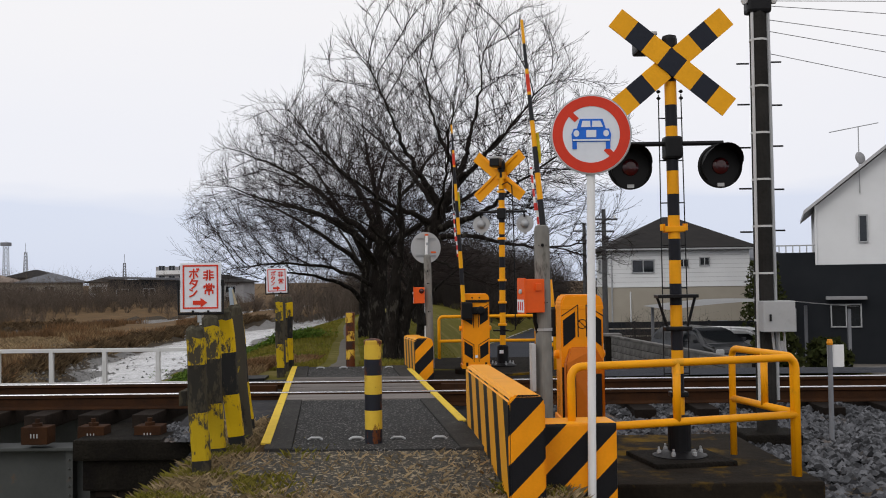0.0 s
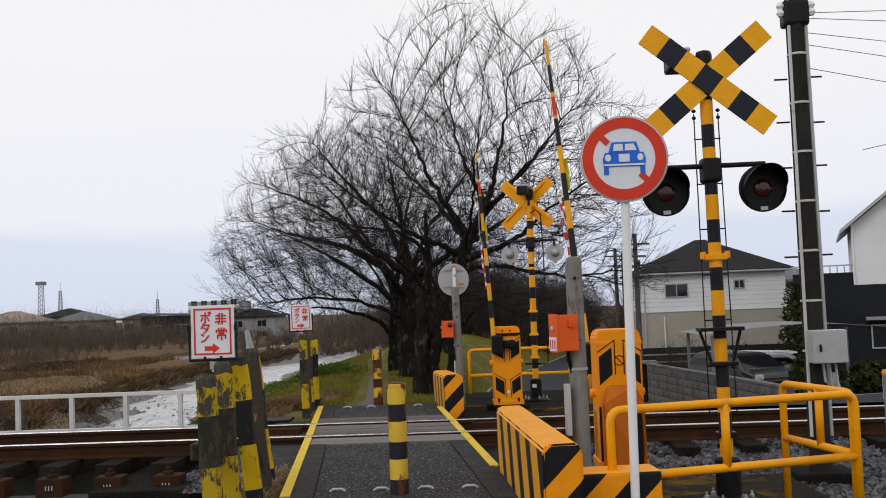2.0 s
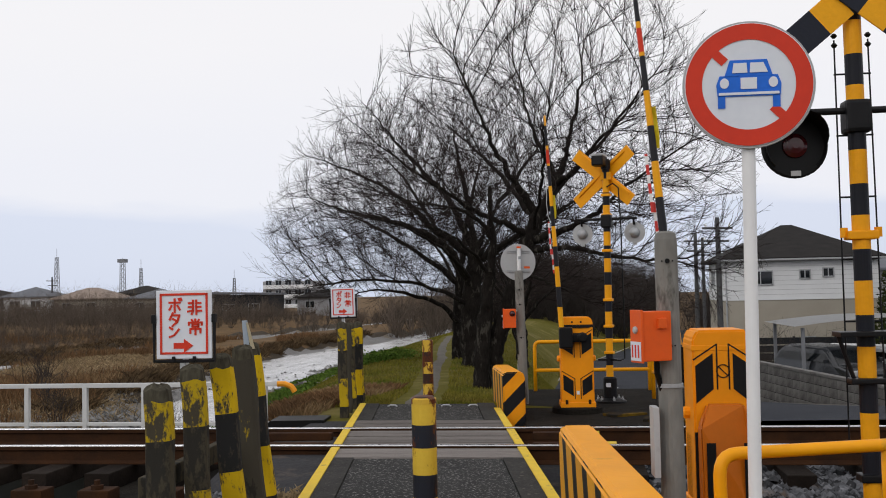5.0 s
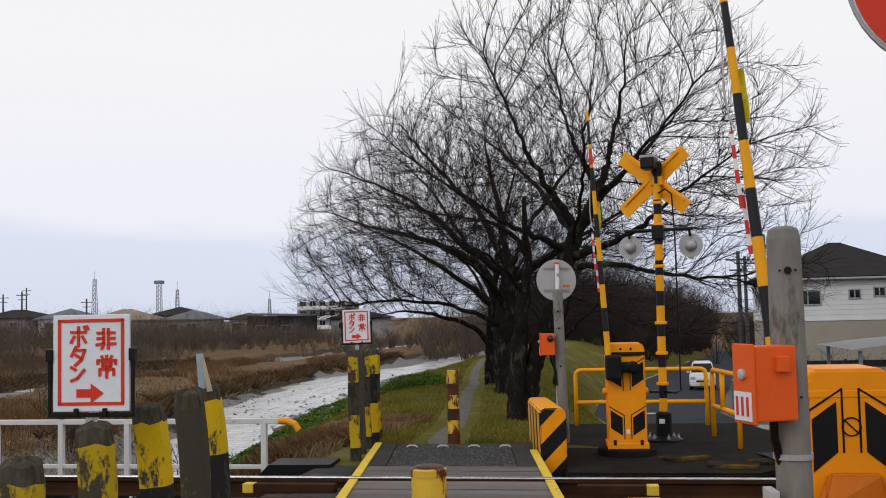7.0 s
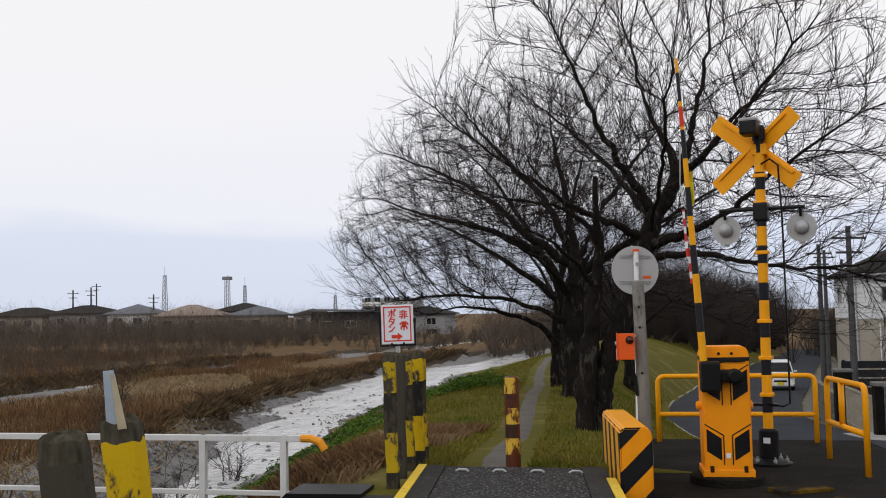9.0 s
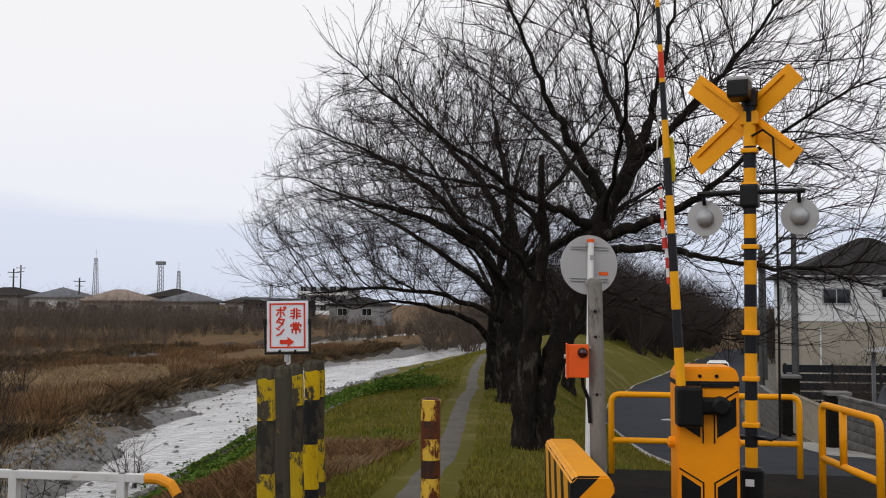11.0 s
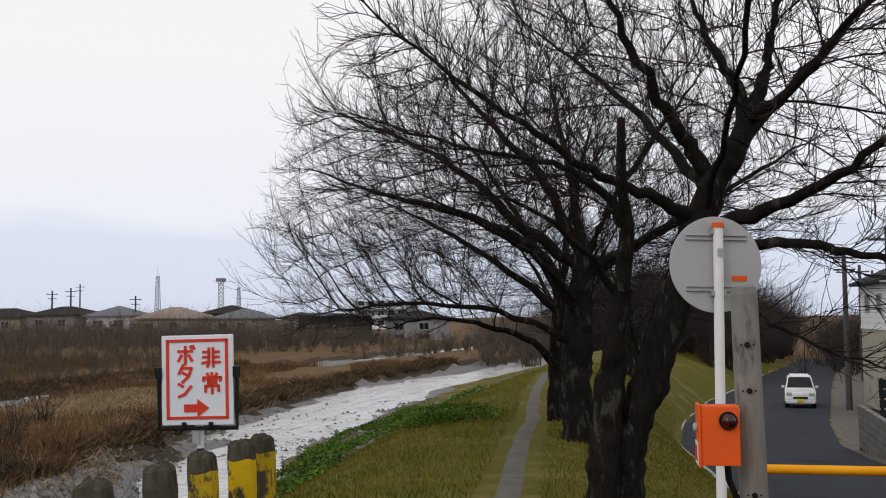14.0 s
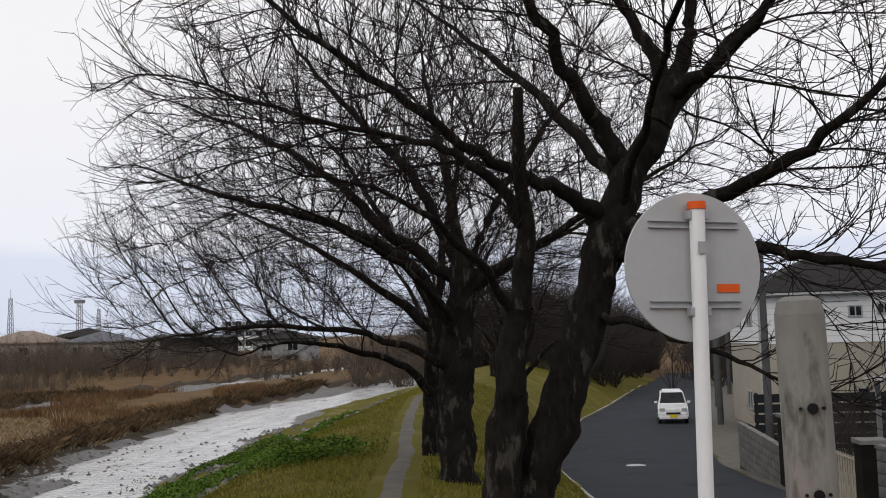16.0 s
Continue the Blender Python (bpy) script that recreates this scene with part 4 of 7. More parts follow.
def no_car_sign(m, foot, back_notes, size):
    s = thing("no_cars_sign", m, "round no-cars sign with red ring on white pole", "road sign", "road signs")
    face = lambda y: Matrix.Translation((0, y, 0)) @ pose(0, 0, 0, 90)
    part("disc", lathe(((0.300, -0.006), (0.302, 0.0), (0.300, 0.006)), 48, None, face(0)), "sign_back", s, "grey sheet-metal disc")
    part("white_face", lathe(((0.292, 0), (0.290, 0.002)), 48, None, face(-0.007)), "sign_white", s)
    ring = bmesh.new()
    a, b = [], []
    for k in range(64):
        c, d = math.cos(2 * math.pi * k / 64), math.sin(2 * math.pi * k / 64)
        a.append(ring.verts.new((0.288 * c, -0.0115, 0.288 * d)))
        b.append(ring.verts.new((0.212 * c, -0.0115, 0.212 * d)))
    for k in range(64):
        ring.faces.new((a[k], a[(k + 1) % 64], b[(k + 1) % 64], b[k]))
    for sx in (-1, 1):
        box((0.08, 0.002, 0.042), (sx * 0.135, -0.0118, -sx * 0.135), 0, pose(0, 0, 0, 0, 45, 0), ring)
    part("red_ring", ring, "sign_red", s)
    car = bmesh.new()
    prism(((-0.135, -0.045), (0.135, -0.045), (0.140, 0.0), (0.125, 0.035), (-0.125, 0.035), (-0.140, 0.0)), 0.002, car)
    prism(((-0.105, 0.03), (0.105, 0.03), (0.080, 0.095), (-0.080, 0.095)), 0.002, car)
    for sx in (-1, 1):
        prism(((sx * 0.118 - 0.016, -0.09), (sx * 0.118 + 0.016, -0.09), (sx * 0.118 + 0.016, -0.04), (sx * 0.118 - 0.016, -0.04)), 0.002, car)
    part("car_symbol", car, "sign_blue", s, "blue front view of a car").matrix_basis = Matrix.Translation((0, -0.0135, 0)) @ Matrix.Diagonal((1.05, 1, 1.22, 1))
    lite = bmesh.new()
    for sx in (-1, 1):
        prism(((sx * 0.038 - 0.033, 0.045), (sx * 0.045 + 0.038, 0.045) if sx > 0 else (sx * 0.038 + 0.033, 0.045), (sx * 0.036 + 0.028, 0.083), (sx * 0.036 - 0.028, 0.083)), 0.002, lite)
        lathe(((0.020, 0), (0.020, 0.002)), 16, lite, Matrix.Translation((sx * 0.105, 0.002, 0.006)) @ pose(0, 0, 0, 90))
    prism(((-0.035, -0.018), (0.035, -0.018), (0.035, 0.026), (-0.035, 0.026)), 0.002, lite)
    prism(((-0.13, -0.040), (0.13, -0.040), (0.13, -0.030), (-0.13, -0.030)), 0.002, lite)
    part("car_detail", lite, "sign_white", s).matrix_basis = Matrix.Translation((0, -0.0165, 0)) @ Matrix.Diagonal((1.05, 1, 1.22, 1))
    for z in (-0.15, 0.17):
        for dz in (-0.013, 0.013):
            part("rail_channel", box((0.40, 0.012, 0.006), (0, 0.012, z + dz), 0.001), "grey_metal", s)
        part("clamp", box((0.075, 0.03, 0.03), (0, 0.03, z), 0.004), "grey_metal", s)
    part("pole", rod((0, 0.035, 0.19 if back_notes else 0.1), (0, 0.035, foot), 0.031 * size, n=20), "white_paint", s, "white pole")
    if back_notes:
        part("cap", rod((0, 0.035, 0.19), (0, 0.035, 0.215), 0.031, n=20), "box_orange", s, "orange pole cap")
        part("sticker", box((0.10, 0.002, 0.034), (-0.15, 0.009, -0.085)), "box_orange", s, "orange sticker")
        part("label", box((0.034, 0.002, 0.04), (0, 0.0665, 0.06)), "grey_metal", s)
    for c in s.children:
        if not c.name.startswith(("pole", "cap", "label", "clamp")):
            c.data.transform(Matrix.Diagonal((size, 1, size, 1)))
    return s


no_car_sign(pose(1.118, 6.01, 2.051, 0, 0.8, -3), -2.3, False, 0.813)
no_car_sign(pose(-0.335, 15.93, 1.69, 0, -1.0, 180 + 21), -2.2, True, 0.83)


def warning_signal(m, back):
    """A crossing signal: pole, crossed boards, two lamps with hoods."""
    s = thing("warning_signal", m, "level crossing warning signal with crossed boards and twin red lamps", "crossing signal", "warning signals")
    drop, low = (0.10, 0.10) if back else (0.0, 0.06)
    part("base_tube", lathe(((0.085, 0.0), (0.085, 0.30), (0.07, 0.32)), 20), "black_paint", s)
    fl = part("flange", lathe(((0.20, 0), (0.20, 0.022), (0.12, 0.05), (0.09, 0.055)), 28), "black_paint", s, "round bolted flange")
    for k in range(6):
        a = k * math.pi / 3
        part("bolt", lathe(((0.017, 0), (0.017, 0.035), (0.008, 0.04), (0.008, 0.06)), 6, None, Matrix.Translation((0.155 * math.cos(a), 0.155 * math.sin(a), 0.022))), "grey_metal", fl)
    part("pole", rod((0, 0, 0.3), (0, 0, 3.05 - drop), 0.0445, n=20), "pole_paint", s, "yellow and black banded pole")
    part("pole_cap", lathe(((0.058, 3.03), (0.058, 3.13), (0.05, 3.155), (0.02, 3.165)), 20, None, Matrix.Translation((0, 0, -drop))), "black_paint", s)
    for k, a in enumerate((-39.5, 39.5)):
        bd = part("cross_board", box((1.0 if back else 1.08, 0.012, 0.165), (0, 0, 0), 0.002), "board_paint", s, "banded cross board" if not back else "plain yellow board back")
        if back:
            bd.data.materials.clear()
            bd.data.materials.append(MATS["yellow_paint"])
        bd.matrix_basis = pose(0.05, -0.065 - 0.013 * k, 2.84, 0, 0, -14) @ pose(0, 0, 0, 0, a, 0) if back else pose(0, -0.065 - 0.013 * k, 2.94, 0, a, 0)
        part("batten", box((0.86, 0.02, 0.03), (0, 0.016, 0.05), 0.003), "yellow_paint", bd)
    part("clamp", box((0.13, 0.12, 0.10), (0, -0.02, 2.94 - drop), 0.008), "yellow_paint", s)
    sp = part("loudspeaker", box((0.15, 0.22, 0.13), (0.05 if back else -0.16, 0.14, 3.12 - drop), 0.02), "black_paint", s, "boxed crossing bell speaker")
    part("lid", box((0.16, 0.23, 0.03), (0.05 if back else -0.16, 0.14, 3.19 - drop), 0.012), "sign_back", sp)
    part("junction_box", box((0.13, 0.13, 0.17), (0, 0, 2.37 - low), 0.02), "black_paint", s)
    part("lamp_bar", rod((-0.38, -0.02, 2.40 - low), (0.38, -0.02, 2.40 - low), 0.018), "black_paint", s)
    for sx in (-1, 1):
        lamp = part("lamp_plate", lathe(((0.132, 0), (0.132, 0.008), (0.126, 0.011)) if back else ((0.165, 0), (0.165, 0.012), (0.155, 0.016)), 32, None, Matrix.Translation((sx * 0.335, -0.075, 2.22 - low)) @ pose(0, 0, 0, 90)), "black_rubber" if not back else "sign_back", s, "round lamp plate")
        part("lens", lathe(((0.065, 0), (0.06, 0.015), (0.04, 0.024), (0.015, 0.028)), 24, None, Matrix.Translation((sx * 0.335, -0.088, 2.22 - low)) @ pose(0, 0, 0, 90)), "lens_red", lamp, "unlit red lens, hood shade painted in")
        hood = bmesh.new()
        ring = []
        for k in range(25):
            a = math.radians(-45 + 270 * k / 24)
            l = 0.05 + 0.15 * max(0, math.sin(a)) ** 0.7
            hr = 0.11 if back else 0.145
            ring.append((hood.verts.new((hr * math.cos(a), 0, hr * math.sin(a))), hood.verts.new((hr * 1.03 * math.cos(a), -l, hr * 1.03 * math.sin(a)))))
        for p, q in zip(ring, ring[1:]):
            hood.faces.new((p[0], q[0], q[1], p[1]))
        h = part("hood", hood, "black_rubber", lamp)
        h.location = (sx * 0.335, -0.09, 2.22 - low)
        part("housing", lathe(((0.066, 0), (0.058, 0.045), (0.036, 0.07), (0.01, 0.08)), 24, None, Matrix.Translation((sx * 0.335, -0.075, 2.22 - low)) @ pose(0, 0, 0, -90)), "grey_metal", lamp, "domed grey lamp housing", smooth=True)
        part("maker_plate", box((0.05, 0.004, 0.026), (sx * 0.335, -0.093, 2.08 - low)), "sign_back", lamp)
        part("hanger", bent([(sx * 0.335, -0.02, 2.40 - low), (sx * 0.335, -0.03, 2.36 - low), (sx * 0.335, -0.05, 2.32 - low)], 0.014, 8), "black_paint", s)
    if not back:
        for sx in (-1, 1):
            part("ladder_rail", rod((sx * 0.095, 0.03, 0.6), (sx * 0.085, 0.03, 2.72), 0.0045, n=6), "black_paint", s, "thin black ladder rail")
            for z in (2.68, 2.73):
                part("insulator", lathe(((0.008, 0), (0.018, 0.012), (0.008, 0.024)), 8, None, Matrix.Translation((sx * 0.085, 0.03, z))), "black_paint", s)
        for k in range(7):
            part("rung", rod((-0.093, 0.03, 0.62 + 0.32 * k), (0.093, 0.03, 0.62 + 0.32 * k), 0.005, n=6), "black_paint", s)
        part("step_plate", box((0.30, 0.16, 0.025), (-0.01, -0.05, 1.20), 0.004), "black_paint", s, "black step plate")
        for sx in (-1, 1):
            part("step_brace", rod((sx * 0.14 - 0.01, -0.05, 1.19), (sx * 0.075, -0.03, 0.97), 0.011, n=8), "black_paint", s)
        part("step_foot", box((0.20, 0.1, 0.03), (0, -0.03, 0.96), 0.008), "black_paint", s)
        for z in (1.70,):
            part("clamp", box((0.15, 0.11, 0.045), (0, 0, z), 0.008), "yellow_paint", s)
            for sx in (-1, 1):
                part("lug", lathe(((0.02, 0), (0.02, 0.05)), 8, None, Matrix.Translation((sx * 0.085, 0, z - 0.01))), "yellow_paint", s)
        part("lower_clamp", box((0.13, 0.11, 0.04), (0, 0, 0.47), 0.008), "black_paint", s)
    else:
        part("cable", bent([(-0.02, 0.05, 2.70), (-0.10, 0.06, 2.74), (-0.17, 0.06, 2.68), (-0.19, 0.05, 2.2), (-0.20, 0.04, 1.2), (-0.20, 0.03, 0.55), (-0.14, 0.03, 0.52), (0.0, 0.05, 0.55)], 0.009, 6), "black_rubber", s, "black hanging cable")
        for z in (0.62, 0.95, 1.28, 1.9, 2.35, 2.6):
            part("clamp", box((0.115, 0.105, 0.035), (0, 0, z), 0.008), "yellow_paint", s)
        part("mark_plate", box((0.06, 0.004, 0.05), (0, 0.088, 0.22)), "sign_white", s)
        part("foot_bracket", box((0.24, 0.08, 0.025), (0.02, 0.0, 0.53), 0.006), "black_paint", s)
    return s


warning_signal(pose(1.91, 7.47, -0.165, 0, -0.3, 2), False)
warning_signal(pose(0.835, 14.95, -0.12, 0, -0.4, 165), True)


def barrier_gate(m, arm_lean, arm_back, seen_back, w, reach):
    g = thing("barrier_gate", m, "orange crossing barrier machine with black chevrons and raised banded arm", "barrier gate", "barrier gates")
    d, h = 0.36, 1.03
    bm = prism(((-w / 2, 0), (w / 2, 0), (w / 2, h - 0.05), (w / 2 - 0.03, h), (-w / 2 + 0.03, h), (-w / 2, h - 0.05)), d, None, Matrix.Translation((0, -d / 2, 0)))
    bmesh.ops.bevel(bm, geom=bm.edges[:], offset=0.012, segments=2, affect="EDGES")
    cab = part("cabinet", bm, "orange_paint", g, "orange steel cabinet")
    lidm = box((w + 0.006, d + 0.006, 0.03), (0, 0, h - 0.10), 0.004)
    part("seam", lidm, "black_paint" if seen_back else "orange_paint", cab)
    part("plinth", box((w + 0.03, d + 0.03, 0.06), (0, 0, 0.03), 0.008), "orange_paint", cab)
    if seen_back:
        for zz in (0.60, 0.13):
            for sx in (-1, 1):
                out = ((sx * 0.05, zz), (sx * 0.165, zz + 0.075), (sx * 0.165, zz + 0.25), (sx * 0.05, zz + 0.175))
                part("chevron", prism(out if sx > 0 else out[::-1], 0.003, None, Matrix.Translation((0, -d / 2 - 0.003, 0))), "black_paint", cab, "black painted chevron")
                ln = bmesh.new()
                stroke(ln, [(sx * 0.034, zz - 0.03), (sx * 0.034, zz + 0.20), (sx * 0.175, zz + 0.285)], 0.009, 0.003, 1, 0, 0)
                part("outline", ln, "black_paint", cab).location = (0, -d / 2 - 0.002, 0)
    else:
        for sx in (-1, 1):
            out = ((sx * 0.055, 0.70), (sx * 0.152, 0.62), (sx * 0.152, 0.83), (sx * 0.055, 0.90))
            part("chevron", prism(out if sx > 0 else out[::-1], 0.003, None, Matrix.Translation((0, -d / 2 - 0.003, 0))), "black_paint", cab, "black painted panel")
            low = ((sx * 0.140, 0.02), (sx * 0.165, 0.02), (sx * 0.165, 0.46), (sx * 0.140, 0.46))
            part("chevron", prism(low if sx > 0 else low[::-1], 0.003, None, Matrix.Translation((0, -d / 2 - 0.003, 0))), "black_paint", cab, "black painted panel")
            ln = bmesh.new()
            stroke(ln, [(sx * 0.033, 0.70), (sx * 0.033, 0.95), (sx * 0.162, 0.865)], 0.008, 0.003, 1, 0, 0)
            part("outline", ln, "black_paint", cab).location = (0, -d / 2 - 0.002, 0)
            side = ((-0.13, 0.05), (0.05, 0.05), (0.05, 0.42), (-0.13, 0.42))
            part("side_panel", prism(side, 0.003, None, Matrix.Translation((sx * w / 2, 0, 0)) @ pose(0, 0, 0, 0, 0, 90 * sx)), "black_paint", cab)
        cov = bmesh.new()
        fr = ((-0.15, 0.0), (0.15, 0.0), (0.15, 0.50), (0.10, 0.62), (-0.10, 0.62), (-0.15, 0.50))
        prism(fr, 0.14, cov, Matrix.Translation((0, -d / 2 - 0.14, 0)))
        for v in cov.verts:
            if v.co.z > 0.55:
                v.co.y = min(v.co.y + 0.10, -d / 2)
        bmesh.ops.bevel(cov, geom=cov.edges[:], offset=0.012, segments=2, affect="EDGES")
        # the cover's shadow is painted in as a deeper orange
        part("front_cover", cov, "orange_dark", cab, "bulging orange motor cover")
        for sx in (-1, 1):
            part("cover_panel", box((0.05, 0.003, 0.40), (sx * 0.10, -d / 2 - 0.142, 0.22)), "black_paint", cab)
        ring = bmesh.new()
        stroke(ring, [(0.036 * math.cos(k * math.pi / 8), 0.036 * math.sin(k * math.pi / 8)) for k in range(17)] + [(0.026, -0.026), (-0.026, 0.026)], 0.006, 0.003, 1, 0, 0.80)
        part("keep_off_mark", ring, "black_paint", cab, "small round pictogram").location = (0, -d / 2 - 0.003, 0)
    for sx in (-1, 1):
        part("side_lug", lathe(((0.035, 0), (0.035, 0.03), (0.02, 0.04)), 10, None, Matrix.Translation((sx * (w / 2), 0, 0.55)) @ pose(0, 0, 0, 0, 90 * sx)), "orange_paint", cab)
        if seen_back:
            part("top_screw", lathe(((0.012, 0), (0.012, 0.006)), 8, None, Matrix.Translation((sx * 0.05, -d / 2, h - 0.055)) @ pose(0, 0, 0, 90)), "black_paint", cab)
        part("anchor", box((0.03, 0.02, 0.05), (sx * 0.13, -d / 2 - 0.01, 0.065), 0.004), "rust", cab)
    part("mark", box((0.035, 0.003, 0.04), (0.0, -d / 2 - 0.003, 0.17)), "sign_white", cab)
    sd = -1 if seen_back else 1
    pv = part("pivot_block", box((0.15, 0.16, 0.24), (-0.13, sd * (d / 2 + 0.08), 0.80), 0.02), "black_rubber", g, "black arm pivot housing")
    part("pivot_arm", box((0.16, 0.10, 0.10), (0.0, sd * (d / 2 + 0.05), 0.80), 0.02), "black_rubber", pv)
    part("counterweight", lathe(((0.06, 0), (0.06, 0.06), (0.04, 0.07)), 12, None, Matrix.Translation((0.06, sd * (d / 2 + 0.05), 0.80)) @ pose(0, 0, 0, 90)), "black_rubber", pv)
    if seen_back:
        part("latch", box((0.2, 0.012, 0.025), (0.05, -d / 2 - 0.012, h - 0.11), 0.004), "black_paint", cab)
    arm = part("arm", lathe(((0.030, 0.0), (0.028, 0.7), (0.022, 1.5), (0.012, reach)), 14), "arm_paint", g, "tapered arm banded black and yellow")
    arm.matrix_basis = pose(-0.165 if seen_back else -0.175, sd * (d / 2 + 0.08), 0.74, arm_back, arm_lean, 0)
    for z in (1.22, 2.05):
        part("red_sleeve", lathe(((0.030 - z * 0.006, z), (0.029 - z * 0.006, z + 0.16)), 14), "sign_red", arm, "red reflective sleeve")
    fl = bmesh.new()
    vv = [[fl.verts.new((0.018 + (0.022 + 0.004 * k - 0.0005 * k * k) * u, 0.012 * math.sin(1.3 * k + u * 2), 1.42 + 0.038 * k)) for u in (0, 0.5, 1)] for k in range(8)]
    for a, b in zip(vv, vv[1:]):
        for k in range(2):
            fl.faces.new((a[k], a[k + 1], b[k + 1], b[k]))
    bmesh.ops.solidify(fl, geom=fl.faces[:], thickness=0.004)
    part("flag", fl, "flag_yellow", arm, "limp yellow cloth flag")
    tp = bmesh.new()
    box((0.019, 0.006, 0.38), (-0.05, 0.0, 1.20), 0.002, None, tp)
    box((0.019, 0.006, 0.28), (-0.036, 0.01, 0.94), 0.002, None, tp)
    part("warning_tape", tp, "tape_red", arm, "red and white tape strips")
    part("cord", bent([(-0.03, 0, 1.9), (-0.055, 0.01, 1.6), (-0.05, 0.0, 1.45), (-0.03, 0, 1.40)], 0.005, 5), "sign_back", arm)
    return g


barrier_gate(pose(1.244, 8.09, 0.015, 0, 0, 2), -4.3, -6.0, False, 0.335, 2.7)
barrier_gate(pose(0.425, 13.93, -0.05, 0, 0, 4), -3.2, 2, True, 0.37, 2.6)


def concrete_post(m, h, label, holes, bands_at):
    p = thing("concrete_post", m, label, "post")
    part("shaft", lathe(((0.062, -0.4), (0.054, h - 0.04), (0.047, h - 0.01), (0.03, h)), 20), "post_concrete", p)
    for z in bands_at:
        part("band", lathe(((0.063, z), (0.063, z + 0.018)), 20), "grey_metal", p)
    for z in holes:
        part("hole", lathe(((0.012, 0), (0.012, 0.004)), 10, None, Matrix.Translation((0.0, -0.058, z)) @ pose(0, 0, 0, 90)), "black_paint", p)
        for sx in (-1, 1):
            part("pin_hole", lathe(((0.004, 0), (0.004, 0.004)), 6, None, Matrix.Translation((sx * 0.024, -0.053, z)) @ pose(0, 0, 0, 90, 0, sx * 24)), "black_paint", p)
    return p


concrete_post(pose(0.885, 7.06, -0.1, 0, -0.1, 0), 1.66, "weathered round concrete post beside the near gate", (1.515, 1.11, 0.25), (0.91, 0.05))
concrete_post(pose(-0.24, 14.83, -0.05, 0, -1.0, 0), 1.605, "weathered round concrete post beside the far sign", (1.36, 1.175, 0.76), ())


def button_box(m, lens):
    b = thing("emergency_button_box", m, "orange emergency button box strapped to a concrete post", "button box", "emergency button boxes")
    part("case", box((0.15, 0.10, 0.235), (0, 0, 0), 0.006), "box_orange", b)
    part("side_plate", box((0.012, 0.115, 0.25), (-0.081, 0, 0), 0.004), "box_orange", b)
    part("notice", box((0.003, 0.10, 0.09), (-0.089, 0, -0.07)), "sign_white", b, "white notice with red bars")
    for k in range(3):
        part("notice_bar", box((0.002, 0.012, 0.06), (-0.0915, -0.03 + 0.03 * k, -0.07)), "sign_red", b)
    part("button", lathe(((0.017, 0), (0.017, 0.01), (0.01, 0.014)), 12, None, Matrix.Translation((-0.088, -0.005, 0.03)) @ pose(0, 0, 0, 0, -90)), "sign_back", b)
    if lens:
        part("lens_ring", lathe(((0.036, 0), (0.036, 0.012)), 20, None, Matrix.Translation((0.03, -0.05, 0.06)) @ pose(0, 0, 0, 90)), "black_paint", b)
        part("lens", lathe(((0.030, 0), (0.028, 0.014), (0.015, 0.026), (0.004, 0.029)), 20, None, Matrix.Translation((0.03, -0.06, 0.06)) @ pose(0, 0, 0, 90)), "lens_red", b, "dark red domed lens", smooth=True)
    else:
        part("latch", box((0.045, 0.02, 0.05), (0.02, -0.058, 0.06), 0.004), "box_orange", b)
    part("strap", box((0.16, 0.012, 0.02), (0.03, 0.07, 0.09), 0.003), "grey_metal", b)
    part("cable", bent([(0.03, 0.02, -0.11), (0.035, 0.03, -0.18), (0.075, 0.05, -0.28), (0.085, 0.05, -0.45)], 0.014, 8), "black_rubber", b, "black cable")
    return b


button_box(pose(0.80, 6.97, 1.06, 0, 0, 24), False)
button_box(pose(-0.385, 14.72, 0.955, 0, 0, 4), True)
nb = part("notice_board", box((0.03, 0.10, 0.33), (0, 0, 0), 0.004), "sign_back")
nb.matrix_basis = pose(0.80, 6.99, 0.56, 0, 0, 6)
tagged(nb, "narrow grey-white notice plate on the post", "notice plate")


def tube_rail(name, lines, r, material, label):
    t = thing(name, pose(0, 0, 0), label, "guard rail")
    for nm, pts in lines:
        part(nm, bent(pts, r, 10), material, t, smooth=True)
    return t


def rail_run(a, b, top, low, foot, legs):
    """Points of a hooped tube rail from a to b."""
    a, b = Vector((*a, 0)), Vector((*b, 0))
    u = (b - a).normalized()
    up = Vector((0, 0, 1))
    pts = [tuple(a + up * foot)] + arc_pts(a + up * top, -up, u, 0.08) + arc_pts(b + up * top, -u, -up, 0.08) + [tuple(b + up * foot)]
    out = [("hoop", pts), ("lower_bar", [tuple(a + up * low), tuple(b + up * low)])]
    for k in legs:
        p = a + (b - a) * k
        out.append(("leg", [tuple(p + up * (low - 0.0)), tuple(p + up * top)]))
    return out


tube_rail("guard_rail", rail_run((0.985, 6.16), (2.535, 6.70), 0.63, 0.25, -0.16, (0.45,)) + rail_run((2.33, 7.55), (2.525, 6.72), 0.635, 0.26, -0.16, (0.55,))[:], 0.026, "yellow_paint", "orange-yellow tube guard rail round the signal plinth")
tube_rail("guard_rail", rail_run((-0.16, 16.45), (1.43, 16.47), 0.57, 0.17, -0.13, ()), 0.026, "yellow_paint", "orange-yellow tube guard rail behind the far gate")
tube_rail("guard_rail", rail_run((1.40, 15.35), (1.56, 14.32), 0.62, 0.22, -0.13, (0.4,)), 0.026, "yellow_paint", "short orange-yellow tube guard rail beside the lane")


